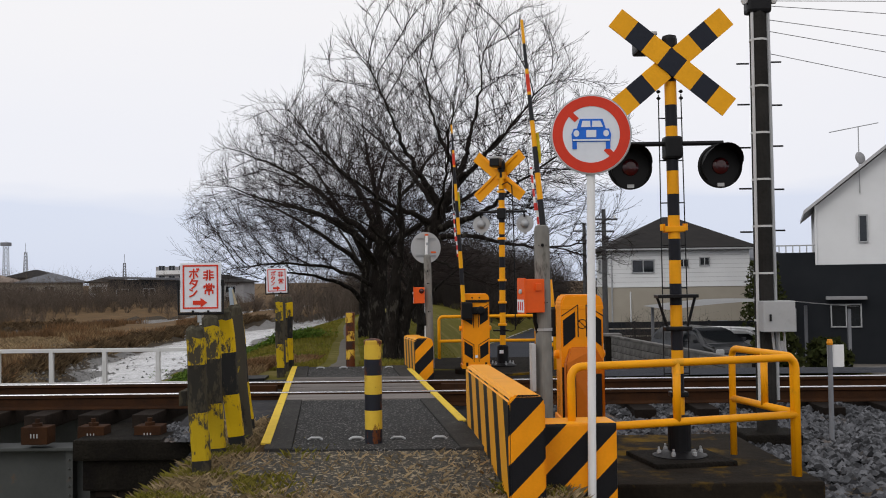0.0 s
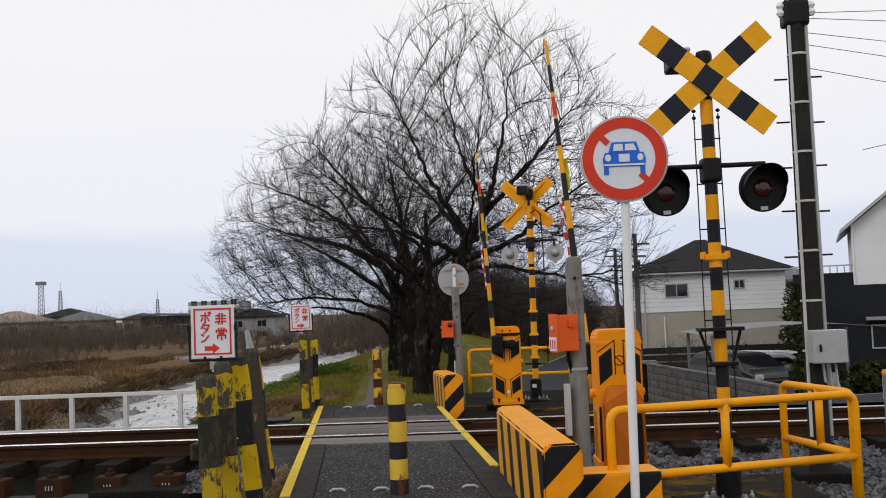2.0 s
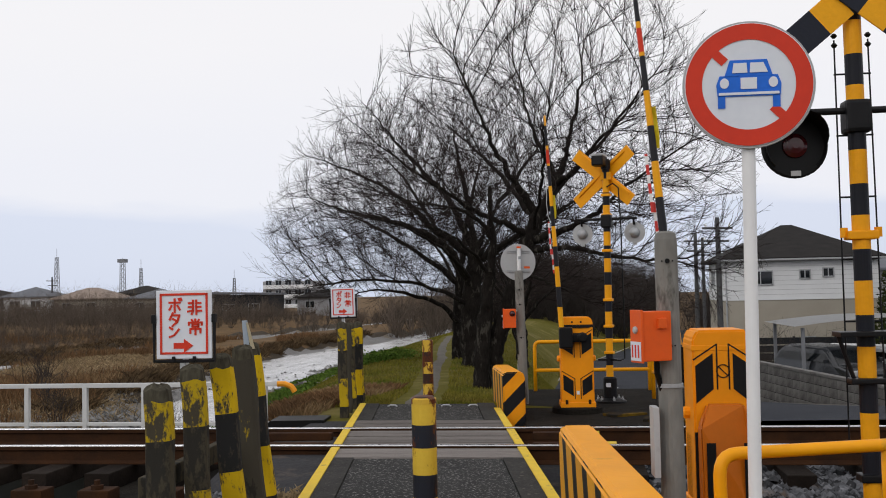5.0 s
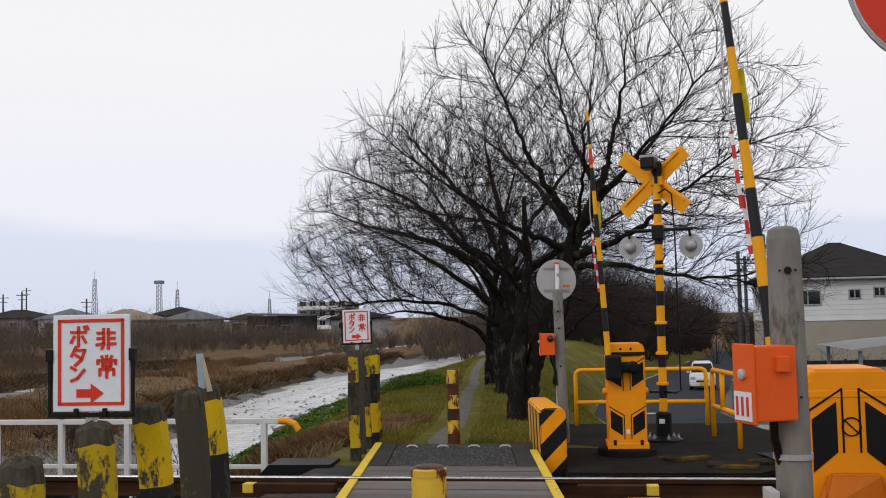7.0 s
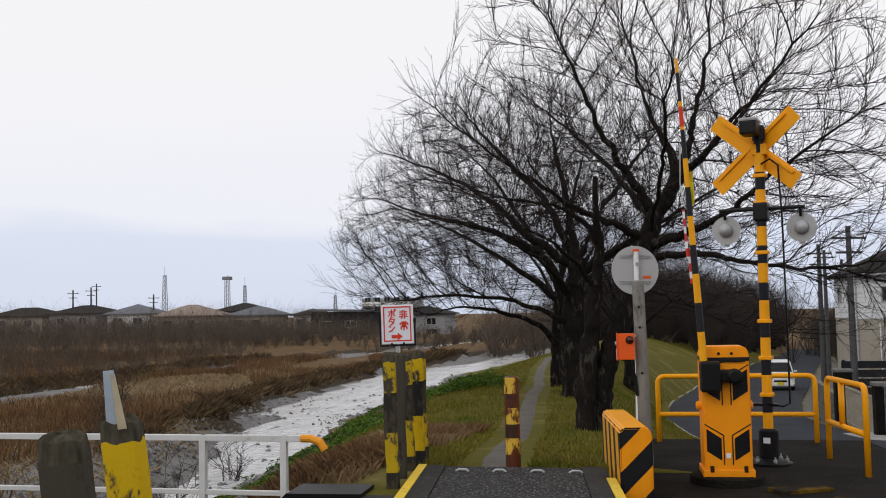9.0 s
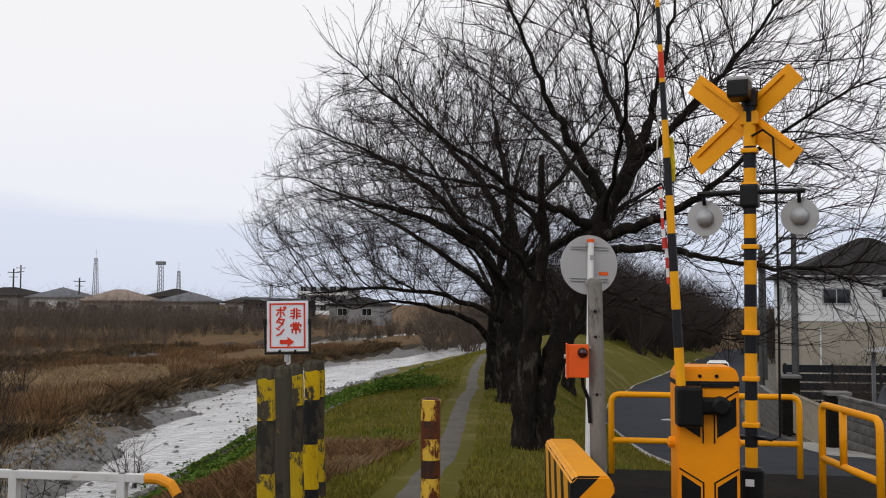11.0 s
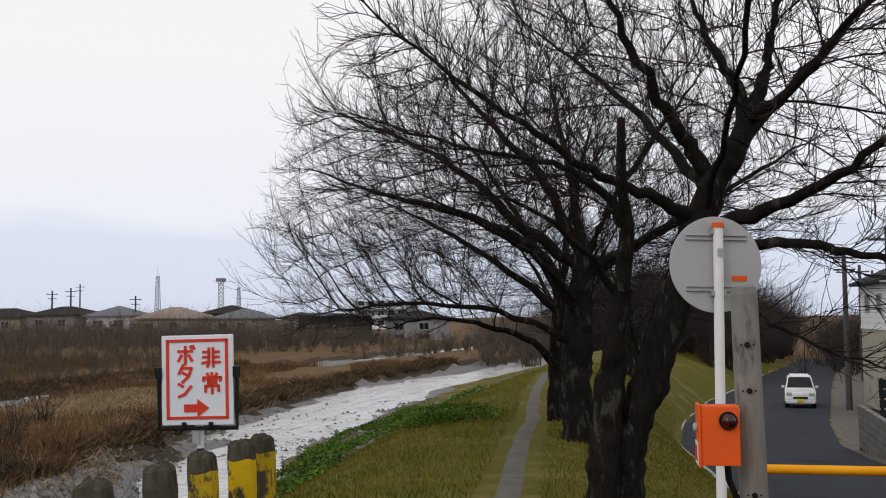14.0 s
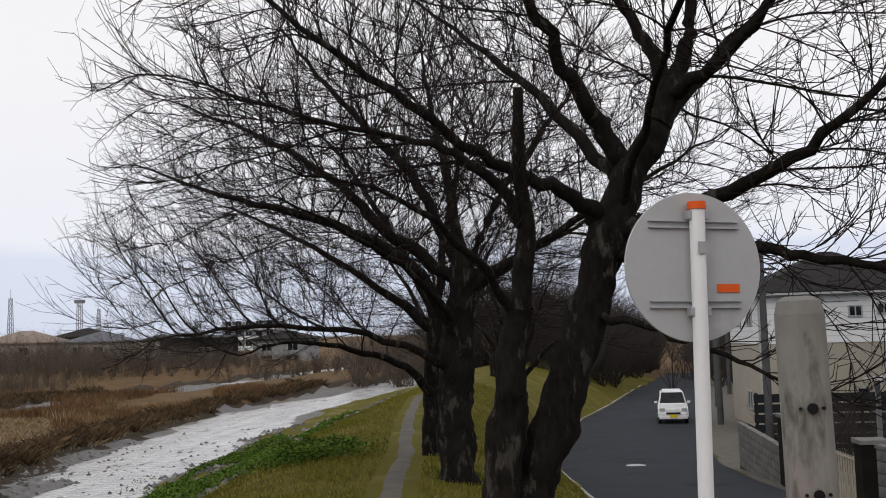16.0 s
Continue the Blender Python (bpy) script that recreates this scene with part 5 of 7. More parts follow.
def white_railing():
    r = thing("pipe_railing", pose(0, 13.1, 0), "white painted steel railing with an orange end elbow", "railing")
    part("top_rail", box((14, 0.05, 0.05), (-9.9, 0, 0.31), 0.006), "white_rail", r)
    part("lower_rail", box((14, 0.04, 0.04), (-9.9, 0, -0.13), 0.006), "white_rail", r)
    for k in range(18):
        part("post", box((0.055, 0.055, 0.75), (-3.05 - 0.71 * k, 0, -0.04), 0.006), "white_rail", r)
    part("end_elbow", bent([(-2.9, 0, 0.31), (-2.82, 0, 0.31), (-2.74, 0, 0.28), (-2.70, 0, 0.22)], 0.032, 10), "orange_tip", r, "orange end elbow")


white_railing()


def utility_pole(m, h):
    p = thing("utility_pole", m, "dark concrete utility pole with conduit, steps and cable box", "utility pole")
    part("shaft", lathe(((0.092, -0.4), (0.058, h)), 20), "pole_concrete", p)
    part("conduit", rod((-0.078, -0.06, 0.4), (-0.052, -0.04, h), 0.014, n=8), "white_rail", p, "grey conduit")
    part("conduit", rod((0.092, -0.03, 0.4), (0.064, -0.02, h), 0.018, n=8), "grey_metal", p)
    for k in range(8):
        z = 1.1 + k * 0.42
        part("band", lathe(((0.096 - z * 0.004, z), (0.096 - z * 0.004, z + 0.018)), 16), "white_rail", p)
    for k in range(5):
        z = 1.9 + 0.38 * k
        sx = 1 if k % 2 else -1
        part("step_bolt", rod((sx * 0.09, 0, z), (sx * 0.2, 0, z), 0.008, n=6), "black_paint", p)
        part("step_bolt", rod((-sx * 0.09, 0, z + 0.01), (-sx * 0.2, 0, z + 0.01), 0.008, n=6), "black_paint", p)
    bx = part("cable_box", box((0.28, 0.16, 0.27), (0.05, -0.19, 1.15), 0.01), "sign_back", p, "grey steel cable box")
    part("handle", box((0.015, 0.02, 0.06), (-0.03, -0.28, 1.14), 0.003), "black_paint", bx)
    for k in range(3):
        part("cable", bent([(0.02 + 0.05 * k, -0.15, 1.02), (0.03 + 0.05 * k, -0.16, 0.86 - 0.03 * k), (0.10 + 0.04 * k, -0.12, 0.80 - 0.03 * k), (0.13, -0.05, 0.92)], 0.011, 6), "sign_back", p)
    part("top_bracket", box((0.22, 0.16, 0.22), (0, 0, 3.98), 0.03), "black_paint", p)
    for sx in (-1, 1):
        part("insulator", lathe(((0.02, 0), (0.035, 0.03), (0.02, 0.06), (0.035, 0.09), (0.02, 0.12)), 10, None, Matrix.Translation((sx * 0.13, -0.05, 3.95))), "white_paint", p)
    part("footing", box((0.5, 0.45, 0.4), (0.0, 0.0, -0.08), 0.02), "dark_concrete", p, "square concrete footing")


utility_pole(pose(3.0, 9.0, -0.33), 8.5)
for z0, z1, x1, y1 in ((3.66, 6.4, 40, 18), (3.62, 5.9, 40, 24), (3.5, 5.6, 40, 32), (3.4, 5.2, 40, 36), (3.2, 4.7, 40, 40)):
    ob = part("overhead_wire", bent([(3.0 + (x1 - 3.0) * t, 9 + (y1 - 9) * t, z0 + (z1 - z0) * t - 1.2 * t * (1 - t)) for t in (k / 16 for k in range(17))], 0.0035, 4), "wall_grey")
    tagged(ob, "thin sagging overhead cable", "cable", "overhead cables")
mk = thing("marker_post", pose(3.57, 9.0, -0.42), "blue-grey marker post with a small white plate", "marker post")
part("tube", rod((0, 0, -0.1), (0, 0, 0.98), 0.022), "mast", mk)
part("knob", lathe(((0.024, 0.97), (0.03, 0.99), (0.02, 1.02)), 12), "orange_tip", mk)
part("plate", box((0.15, 0.008, 0.2), (0.06, 0.03, 0.87), 0.003), "white_paint", mk)

# ---- trees ----


class Wood:
    """Gathers tapered tubes as plain vertices and faces."""

    def __init__(self):
        self.v, self.f = [], []

    def tube(self, pts, radii, n):
        base = len(self.v)
        for i, p in enumerate(pts):
            a, b = pts[max(i - 1, 0)], pts[min(i + 1, len(pts) - 1)]
            dx, dy, dz = b[0] - a[0], b[1] - a[1], b[2] - a[2]
            l = math.sqrt(dx * dx + dy * dy + dz * dz) or 1e-6
            dx, dy, dz = dx / l, dy / l, dz / l
            if abs(dz) < 0.9:
                ux, uy, uz = -dy, dx, 0.0
            else:
                ux, uy, uz = 0.0, -dz, dy
            l = math.sqrt(ux * ux + uy * uy + uz * uz)
            ux, uy, uz = ux / l, uy / l, uz / l
            wx, wy, wz = dy * uz - dz * uy, dz * ux - dx * uz, dx * uy - dy * ux
            r = radii[i]
            for k in range(n):
                c, s = math.cos(6.2832 * k / n), math.sin(6.2832 * k / n)
                self.v.append((p[0] + r * (ux * c + wx * s), p[1] + r * (uy * c + wy * s), p[2] + r * (uz * c + wz * s)))
            if i:
                o = base + (i - 1) * n
                for k in range(n):
                    self.f.append((o + k, o + (k + 1) % n, o + n + (k + 1) % n, o + n + k))


def curve_pts(pts, n):
    """A smooth line through a few points."""
    out = []
    P = [Vector(p) for p in pts]
    P = [P[0] * 2 - P[1]] + P + [P[-1] * 2 - P[-2]]
    for i in range(1, len(P) - 2):
        for k in range(n):
            t = k / n
            a, b, c, d = P[i - 1], P[i], P[i + 1], P[i + 2]
            out.append(0.5 * ((2 * b) + (c - a) * t + (2 * a - 5 * b + 4 * c - d) * t * t + (3 * b - a - 3 * c + d) * t ** 3))
    out.append(P[-2])
    return out


def crown_points(rng, domes):
    """Random bud places inside flattened half-domes, thicker towards the outside."""
    out = []
    for cx, cy, cz, rx, ry, up, down, count in domes:
        k = 0
        while k < count:
            d = Vector((rng.gauss(0, 1), rng.gauss(0, 1), rng.gauss(0, 1))).normalized() * rng.random() ** 0.40
            rough = 1 + 0.16 * noise.noise(Vector((d.x * 2.4, d.y * 2.4, d.z * 2.4 + cx)))
            p = Vector((cx + d.x * rx * rough, cy + d.y * ry * rough, cz + d.z * (up if d.z > 0 else down) * rough))
            k += 1
            if d.z < 0 and math.hypot(d.x, d.y) < 0.35:
                continue
            out.append(p)
    return out


def spread(rng, nodes, parent, buds, heart, reach, near, step, rounds, lift):
    """Lets branches grow from the nodes towards the buds until each bud is reached."""
    heading, sprung = [Vector((0, 0, 1))] * len(nodes), collections.Counter()
    for i, j in enumerate(parent):
        if j >= 0:
            heading[i] = (nodes[i] - nodes[j]).normalized()
    for turn in range(rounds):
        kd = kdtree.KDTree(len(nodes))
        for i, p in enumerate(nodes):
            kd.insert(p, i)
        kd.balance()
        pull, left = collections.defaultdict(Vector), []
        for b in buds:
            q, i, dist = kd.find(b)
            if dist < near:
                continue
            left.append(b)
            if dist < reach:
                d = (b - q).normalized()
                if d.dot((q - heart).normalized()) > -0.3:
                    pull[i] += d
        buds = left
        if not buds or not pull:
            break
        for i, v in pull.items():
            if sprung[i] > 3:
                continue
            sprung[i] += 1
            d = v.normalized() + heading[i] * 0.9 + (nodes[i] - heart).normalized() * 0.33 + Vector((rng.gauss(0, 0.13), rng.gauss(0, 0.13), rng.gauss(0, 0.11) + lift))
            d.normalize()
            nodes.append(nodes[i] + d * step)
            parent.append(i)
            heading.append(d)
    return heading


def cherry_tree(seed, trunks, limbs, domes, label, reach=1.6, near=0.25, step=0.14, lift=0.05, twigs=2, sub=1):
    """trunks: lines with end radii; limbs: lines with a radius, from which the crown fills its domes."""
    rng = random.Random(seed)
    wood, crown = Wood(), Wood()
    base = Vector(trunks[0][0][0])
    loc = lambda p: Vector(p) - base
    for pts, r0, r1 in trunks:
        line = curve_pts([loc(p) for p in pts], 16)
        n = len(line) - 1
        rad = []
        for i, p in enumerate(line):
            t = i / n
            flare = 1 + 0.6 * max(0, 1 - (p.z + 0.1) / 0.5) ** 2 if p.z < 0.4 else 1
            knot = 1 + 0.14 * noise.noise(Vector((seed, p.z * 3.2, 1.0))) + 0.08 * noise.noise(Vector((seed, p.z * 9, 2.0)))
            rad.append((r0 + (r1 - r0) * t) * flare * knot)
        k0 = len(wood.v)
        wood.tube([tuple(p) for p in line], rad, 24)
        for i in range(k0, len(wood.v)):
            x, y, z = wood.v[i]
            c = line[min((i - k0) // 24, n)]
            s = 1 + 0.26 * noise.noise(Vector((x * 5, y * 5, z * 3.2 + seed))) + 0.20 * noise.noise(Vector((x * 13, y * 13, z * 8)))
            wood.v[i] = (c.x + (x - c.x) * s, c.y + (y - c.y) * s, c.z + (z - c.z) * s)
    nodes, parent, least = [], [], []
    for pts, r in limbs:
        line = curve_pts([loc(p) for p in pts], 5)
        n = len(line) - 1
        for i, p in enumerate(line):
            jit = Vector((rng.gauss(0, 0.016), rng.gauss(0, 0.016), rng.gauss(0, 0.016))) if 0 < i < n else Vector()
            parent.append(len(nodes) - 1 if i else -1)
            nodes.append(p + jit)
            least.append(r * (1 - 0.92 * i / n))
    fixed = len(nodes)
    heading = spread(rng, nodes, parent, [loc(p) for p in crown_points(rng, domes)], loc(limbs[0][0][0]) + Vector((0, 0, -0.7)), reach, near, step, 60, lift)
    count = len(nodes)
    kids = [[] for i in range(count)]
    for i in range(count):
        if parent[i] >= 0:
            kids[parent[i]].append(i)
    area = [0.0] * count
    for i in range(count - 1, -1, -1):
        area[i] = max(sum(area[k] for k in kids[i]), 0.0048 ** 2.3)
    rad = [a ** (1 / 2.3) for a in area]
    for i in range(fixed):
        rad[i] = max(rad[i], least[i])
    for i in range(fixed, count):
        rad[i] = min(rad[i], rad[parent[i]] * 0.95)
    for turn in range(2):
        old = [p.copy() for p in nodes]
        for i in range(fixed, count):
            if kids[i]:
                nodes[i] = old[i] * 0.5 + old[parent[i]] * 0.25 + old[max(kids[i], key=lambda k: rad[k])] * 0.25
    started = [i for i in range(count) if parent[i] < 0]
    while started:
        i = started.pop()
        pts, rr = ([nodes[parent[i]]], [min(rad[i] * 1.25, rad[parent[i]])]) if parent[i] >= 0 else ([], [])
        while True:
            pts.append(nodes[i])
            rr.append(rad[i])
            if not kids[i]:
                break
            order = sorted(kids[i], key=lambda k: -rad[k])
            started += order[1:]
            i = order[0]
        if len(pts) > 1:
            big = rr[0] > 0.013
            (wood if big else crown).tube([tuple(p) for p in pts], rr, 9 if rr[0] > 0.045 else 6 if big else 3)
    for i in range(count):
        if rad[i] > 0.016:
            continue
        for k in range(twigs if kids[i] else twigs + 1):
            d = heading[i]
            side = d.orthogonal()
            side.rotate(Matrix.Rotation(rng.uniform(0, 6.2832), 3, d))
            ang = rng.uniform(0.22, 0.62) if kids[i] or k else 0.1
            e = (d * math.cos(ang) + side.normalized() * math.sin(ang) + Vector((0, 0, 0.12))).normalized()
            l = rng.uniform(0.2, 0.55)
            p = nodes[i]
            m = p + e * l * 0.5 + Vector((rng.gauss(0, 0.012), rng.gauss(0, 0.012), rng.gauss(0, 0.012)))
            q = p + e * l + Vector((0, 0, 0.14 * l))
            r = min(0.0037, rad[i] * 0.8)
            crown.tube([tuple(p), tuple(m), tuple(q)], [r, r * 0.85, r * 0.55], 3)
            for j in range(sub):
                o = m.lerp(q, rng.random())
                s = (e + Vector((rng.gauss(0, 0.5), rng.gauss(0, 0.5), rng.gauss(0.1, 0.45)))).normalized()
                crown.tube([tuple(o), tuple(o + s * rng.uniform(0.06, 0.20))], [r * 0.7, r * 0.45], 3)
    tree = thing("cherry_tree", Matrix.Translation(base), label, "tree", "levee cherry trees")
    raw("trunk", wood.v, wood.f, "bark", tree, "dark cracked bark on trunk and limbs", smooth=True)
    raw("crown", crown.v, crown.f, "twig", tree, "dense bare winter twigs")
    return tree


cherry_tree(11,
    [([(-1.06, 19.6, -0.62), (-1.0, 19.6, 0.25), (-0.78, 19.6, 0.9), (-0.54, 19.65, 1.6), (-0.38, 19.7, 2.1), (-0.19, 19.8, 2.65)], 0.175, 0.125),
     ([(-1.22, 19.45, -0.62), (-1.17, 19.45, 0.3), (-1.12, 19.42, 0.85), (-1.06, 19.4, 1.3), (-1.01, 19.35, 1.65)], 0.145, 0.095),
     ([(-1.01, 19.36, 1.6), (-0.94, 19.3, 2.2), (-0.97, 19.2, 2.55), (-0.96, 19.1, 3.1)], 0.07, 0.03),
     ([(-0.2, 19.8, 2.6), (-0.02, 19.85, 2.85), (0.09, 19.9, 3.1), (0.14, 19.95, 3.3)], 0.115, 0.085)],
    [([(-0.21, 19.8, 2.63), (-0.4, 19.7, 2.95), (-0.6, 19.5, 3.24), (-0.87, 19.2, 3.72), (-1.15, 19.0, 4.4), (-1.5, 18.8, 5.3)], 0.085),
     ([(0.09, 19.9, 3.09), (0.05, 20.0, 3.5), (-0.13, 20.1, 3.84), (-0.35, 20.3, 4.5), (-0.6, 20.4, 5.6)], 0.075),
     ([(0.09, 19.9, 3.09), (0.28, 20.1, 3.56), (0.39, 20.3, 4.01), (0.6, 20.5, 4.9), (0.7, 20.6, 5.8)], 0.08),
     ([(0.11, 19.9, 3.17), (0.39, 19.6, 3.29), (0.7, 19.3, 3.6), (1.2, 18.9, 4.1), (1.9, 18.5, 4.9)], 0.06),
     ([(-0.31, 19.7, 2.17), (0.02, 19.5, 2.26), (0.3, 19.3, 2.34), (0.83, 18.9, 2.58), (1.3, 18.6, 2.95), (2.3, 18.3, 3.6)], 0.085),
     ([(-0.36, 19.7, 2.01), (0.07, 19.4, 2.01), (0.56, 19.1, 1.97), (0.95, 18.8, 1.87), (1.7, 18.5, 1.75), (2.5, 18.3, 1.8)], 0.06),
     ([(-0.54, 19.6, 1.58), (-0.15, 19.3, 1.5), (0.17, 19.0, 1.34), (0.6, 18.8, 1.15), (1.2, 18.7, 0.95)], 0.035),
     ([(-0.39, 19.7, 2.22), (-0.51, 19.6, 2.35), (-0.82, 19.4, 2.51), (-1.23, 19.2, 2.69), (-1.77, 18.8, 3.05), (-2.4, 18.4, 3.5), (-3.1, 18.1, 4.1)], 0.07),
     ([(-0.96, 19.3, 2.2), (-1.23, 19.1, 2.56), (-1.61, 18.9, 2.73), (-2.1, 18.5, 2.8), (-2.9, 18.0, 3.0)], 0.045),
     ([(-1.03, 19.35, 1.6), (-1.3, 18.9, 2.0), (-1.7, 18.4, 2.3), (-2.3, 17.9, 2.45)], 0.04),
     ([(0.0, 19.9, 2.9), (0.6, 20.5, 3.6), (1.3, 21.2, 4.4), (1.9, 21.9, 5.2)], 0.06),
     ([(-0.25, 19.85, 2.5), (-0.7, 20.4, 3.2), (-1.4, 21.1, 4.0), (-2.2, 21.6, 4.8)], 0.06),
     ([(-0.3, 19.75, 2.3), (-0.1, 19.0, 2.9), (0.0, 18.0, 3.5), (0.1, 17.2, 4.2)], 0.04)],
    [(0.1, 19.5, 3.4, 3.35, 2.9, 3.4, 1.3, 3700), (1.7, 18.8, 1.9, 1.7, 1.2, 1.0, 1.2, 1000), (-2.5, 19.6, 3.1, 1.6, 1.4, 1.2, 1.0, 600)],
    "large bare cherry tree with a burred forked trunk on the levee")
cherry_tree(23,
    [([(-2.05, 25.95, -0.75), (-2.06, 25.9, 0.5), (-1.97, 25.85, 1.6), (-1.87, 25.8, 2.35)], 0.25, 0.19)],
    [([(-1.99, 25.8, 1.4), (-2.56, 25.2, 2.4), (-3.52, 24.3, 2.9), (-4.27, 23.6, 3.06), (-5.2, 23.0, 3.4)], 0.10),
     ([(-1.9, 25.8, 2.15), (-2.73, 25.4, 2.74), (-3.38, 25.0, 3.38), (-4.14, 24.6, 3.92), (-5.3, 24.2, 4.4)], 0.10),
     ([(-1.89, 25.8, 2.25), (-2.44, 25.6, 3.42), (-2.99, 25.4, 4.09), (-3.69, 25.2, 4.9), (-4.2, 25.0, 5.6)], 0.09),
     ([(-1.87, 25.8, 2.3), (-2.1, 25.9, 3.6), (-2.3, 26.0, 4.6), (-2.4, 26.1, 5.5)], 0.09),
     ([(-1.87, 25.8, 2.3), (-1.3, 25.9, 3.4), (-0.6, 26.0, 4.4), (0.0, 26.1, 5.2)], 0.08),
     ([(-1.9, 25.8, 2.0), (-0.9, 25.6, 2.6), (0.4, 25.3, 3.3), (1.5, 25.0, 3.9)], 0.08),
     ([(-2.0, 25.75, 1.6), (-2.4, 24.6, 2.2), (-3.1, 23.6, 2.7), (-3.7, 22.9, 3.0)], 0.06),
     ([(-2.03, 25.85, 1.0), (-3.1, 25.2, 1.5), (-4.3, 24.6, 1.65), (-5.5, 24.2, 1.5)], 0.06)],
    [(-2.4, 25.5, 3.0, 4.3, 3.3, 3.1, 1.1, 4200), (-4.7, 24.9, 2.1, 2.2, 2.0, 1.2, 1.1, 900)],
    "large bare cherry tree with spreading low limbs on the levee", lift=0.03)
cherry_tree(37,
    [([(-2.72, 28.7, -0.8), (-2.68, 28.7, 0.5), (-2.6, 28.65, 1.75)], 0.16, 0.12)],
    [([(-2.69, 28.6, 0.55), (-3.01, 28.2, 0.97), (-3.74, 27.4, 1.27), (-4.45, 26.8, 1.42), (-5.1, 26.3, 1.25)], 0.08),
     ([(-2.62, 28.65, 1.5), (-3.7, 28.5, 2.4), (-5.0, 28.3, 3.2), (-5.9, 28.1, 3.6)], 0.08),
     ([(-2.6, 28.65, 1.7), (-3.2, 28.7, 3.0), (-4.1, 28.8, 4.4), (-4.8, 28.9, 5.2)], 0.08),
     ([(-2.6, 28.65, 1.7), (-2.4, 28.9, 3.2), (-2.1, 29.1, 4.6), (-1.7, 29.3, 5.6)], 0.08),
     ([(-2.6, 28.65, 1.6), (-1.6, 28.8, 2.4), (0.0, 28.9, 3.3), (1.2, 29.0, 4.0)], 0.07)],
    [(-3.3, 28.4, 2.8, 4.2, 3.2, 3.4, 1.1, 2800), (-5.0, 26.9, 1.7, 1.9, 1.7, 0.9, 0.9, 650)],
    "bare cherry tree with one limb low over the bank", near=0.32)
for k, (x, y, s) in enumerate(((-3.1, 34.5, 5), (-1.6, 39.0, 8), (-4.0, 45.0, 9), (-2.6, 53.0, 10), (-3.5, 63.0, 12))):
    z = ground_z(x, y) - 0.15
    rngk = random.Random(k + 50)
    lim = []
    for j in range(6):
        a = j * 1.05 + rngk.uniform(-0.3, 0.3)
        rr, hh = rngk.uniform(1.8, 2.6), rngk.uniform(1.6, 3.4)
        lim.append(([(x, y, z + 1.6), (x + rr * 0.4 * math.cos(a), y + rr * 0.4 * math.sin(a), z + 1.6 + hh * 0.5), (x + rr * math.cos(a), y + rr * math.sin(a), z + 1.6 + hh)], 0.08))
    cherry_tree(s, [([(x, y, z - 0.1), (x + 0.05, y, z + 0.9), (x, y, z + 1.8)], 0.22, 0.16)], lim, [(x, y, z + 2.9, 4.0, 3.6, 3.4, 1.2, 1500)], "bare cherry tree farther along the levee", reach=2.0, near=0.42, step=0.22, sub=1)


# ---- plants as masses ----


def blades(name, spots, count, h0, h1, width, material, label, category, seed, lean=0.35):
    rng = random.Random(seed)
    vs, fs = [], []
    for i in range(count):
        x, y, z, hs = spots(rng)
        if x is None:
            continue
        h = rng.uniform(h0, h1) * hs
        a = rng.uniform(0, 6.2832)
        w = width * rng.uniform(0.6, 1.3)
        lx, ly = rng.gauss(0, lean) * h, rng.gauss(0, lean) * h
        c, s = math.cos(a) * w, math.sin(a) * w
        k = len(vs)
        vs += [(x - c, y - s, z - 0.02), (x + c, y + s, z - 0.02), (x + c * 0.6 + lx * 0.4, y + s * 0.6 + ly * 0.4, z + h * 0.6), (x + lx, y + ly, z + h)]
        fs += [(k, k + 1, k + 2), (k, k + 2, k + 3)]
    return tagged(raw(name, vs, fs, material), label, category, kind="stuff")


def bank_spot(rng):
    y = 14.2 + 40 * rng.random() ** 1.8
    x = lerp(y, CREST_Y, CREST_X) + rng.uniform(-3.6, 3.8)
    if abs(x - path_x(y)) < 0.32 or x > lerp(y, ROAD_Y, ROAD_L) - 0.1 or (y < 16.6 and x > -0.5):
        return None, 0, 0, 0
    return x, y, ground_z(x, y), 1 + max(0, noise.noise(Vector((x * 0.7, y * 0.7, 0))))


blades("bank_grass", bank_spot, 130000, 0.02, 0.065, 0.006, "blade", "short yellow-green winter grass on the levee", "grass", 5)


def leaf_mass(name, spots, count, height, size, material, label, category, seed):
    """Small turned leaves that pile up in uneven mounds."""
    rng = random.Random(seed)
    vs, fs = [], []
    for i in range(count):
        x, y, z, hs = spots(rng)
        if x is None:
            continue
        h = height * hs * (0.45 + 0.9 * abs(noise.noise(Vector((x * 1.7, y * 1.7, seed)))))
        c = Vector((x, y, z + h * rng.random() ** 0.6))
        s = size * rng.uniform(0.5, 1.5)
        u = Vector((rng.gauss(0, 1), rng.gauss(0, 1), rng.gauss(0, 0.5))).normalized() * s
        v = Vector((rng.gauss(0, 1), rng.gauss(0, 1), rng.gauss(0, 0.7))).normalized() * s * 0.6
        k = len(vs)
        vs += [tuple(c - u), tuple(c + v), tuple(c + u), tuple(c - v)]
        fs.append((k, k + 1, k + 2, k + 3))
    return tagged(raw(name, vs, fs, material), label, category, kind="stuff")


def weed_spot(rng):
    y = rng.uniform(19, 47)
    x = lerp(y, CREST_Y, CREST_X) - 3.1 - 3.6 * rng.random() ** 0.8
    if noise.noise(Vector((x * 0.55, y * 0.25, 3))) < -0.14:
        return None, 0, 0, 0
    return x, y, ground_z(x, y), 0.8 + 0.9 * noise.noise(Vector((x * 0.4, y * 0.4, 8)))


leaf_mass("green_weeds", weed_spot, 80000, 0.24, 0.034, "green_weed", "lush green weeds along the water's edge", "weeds", 6)


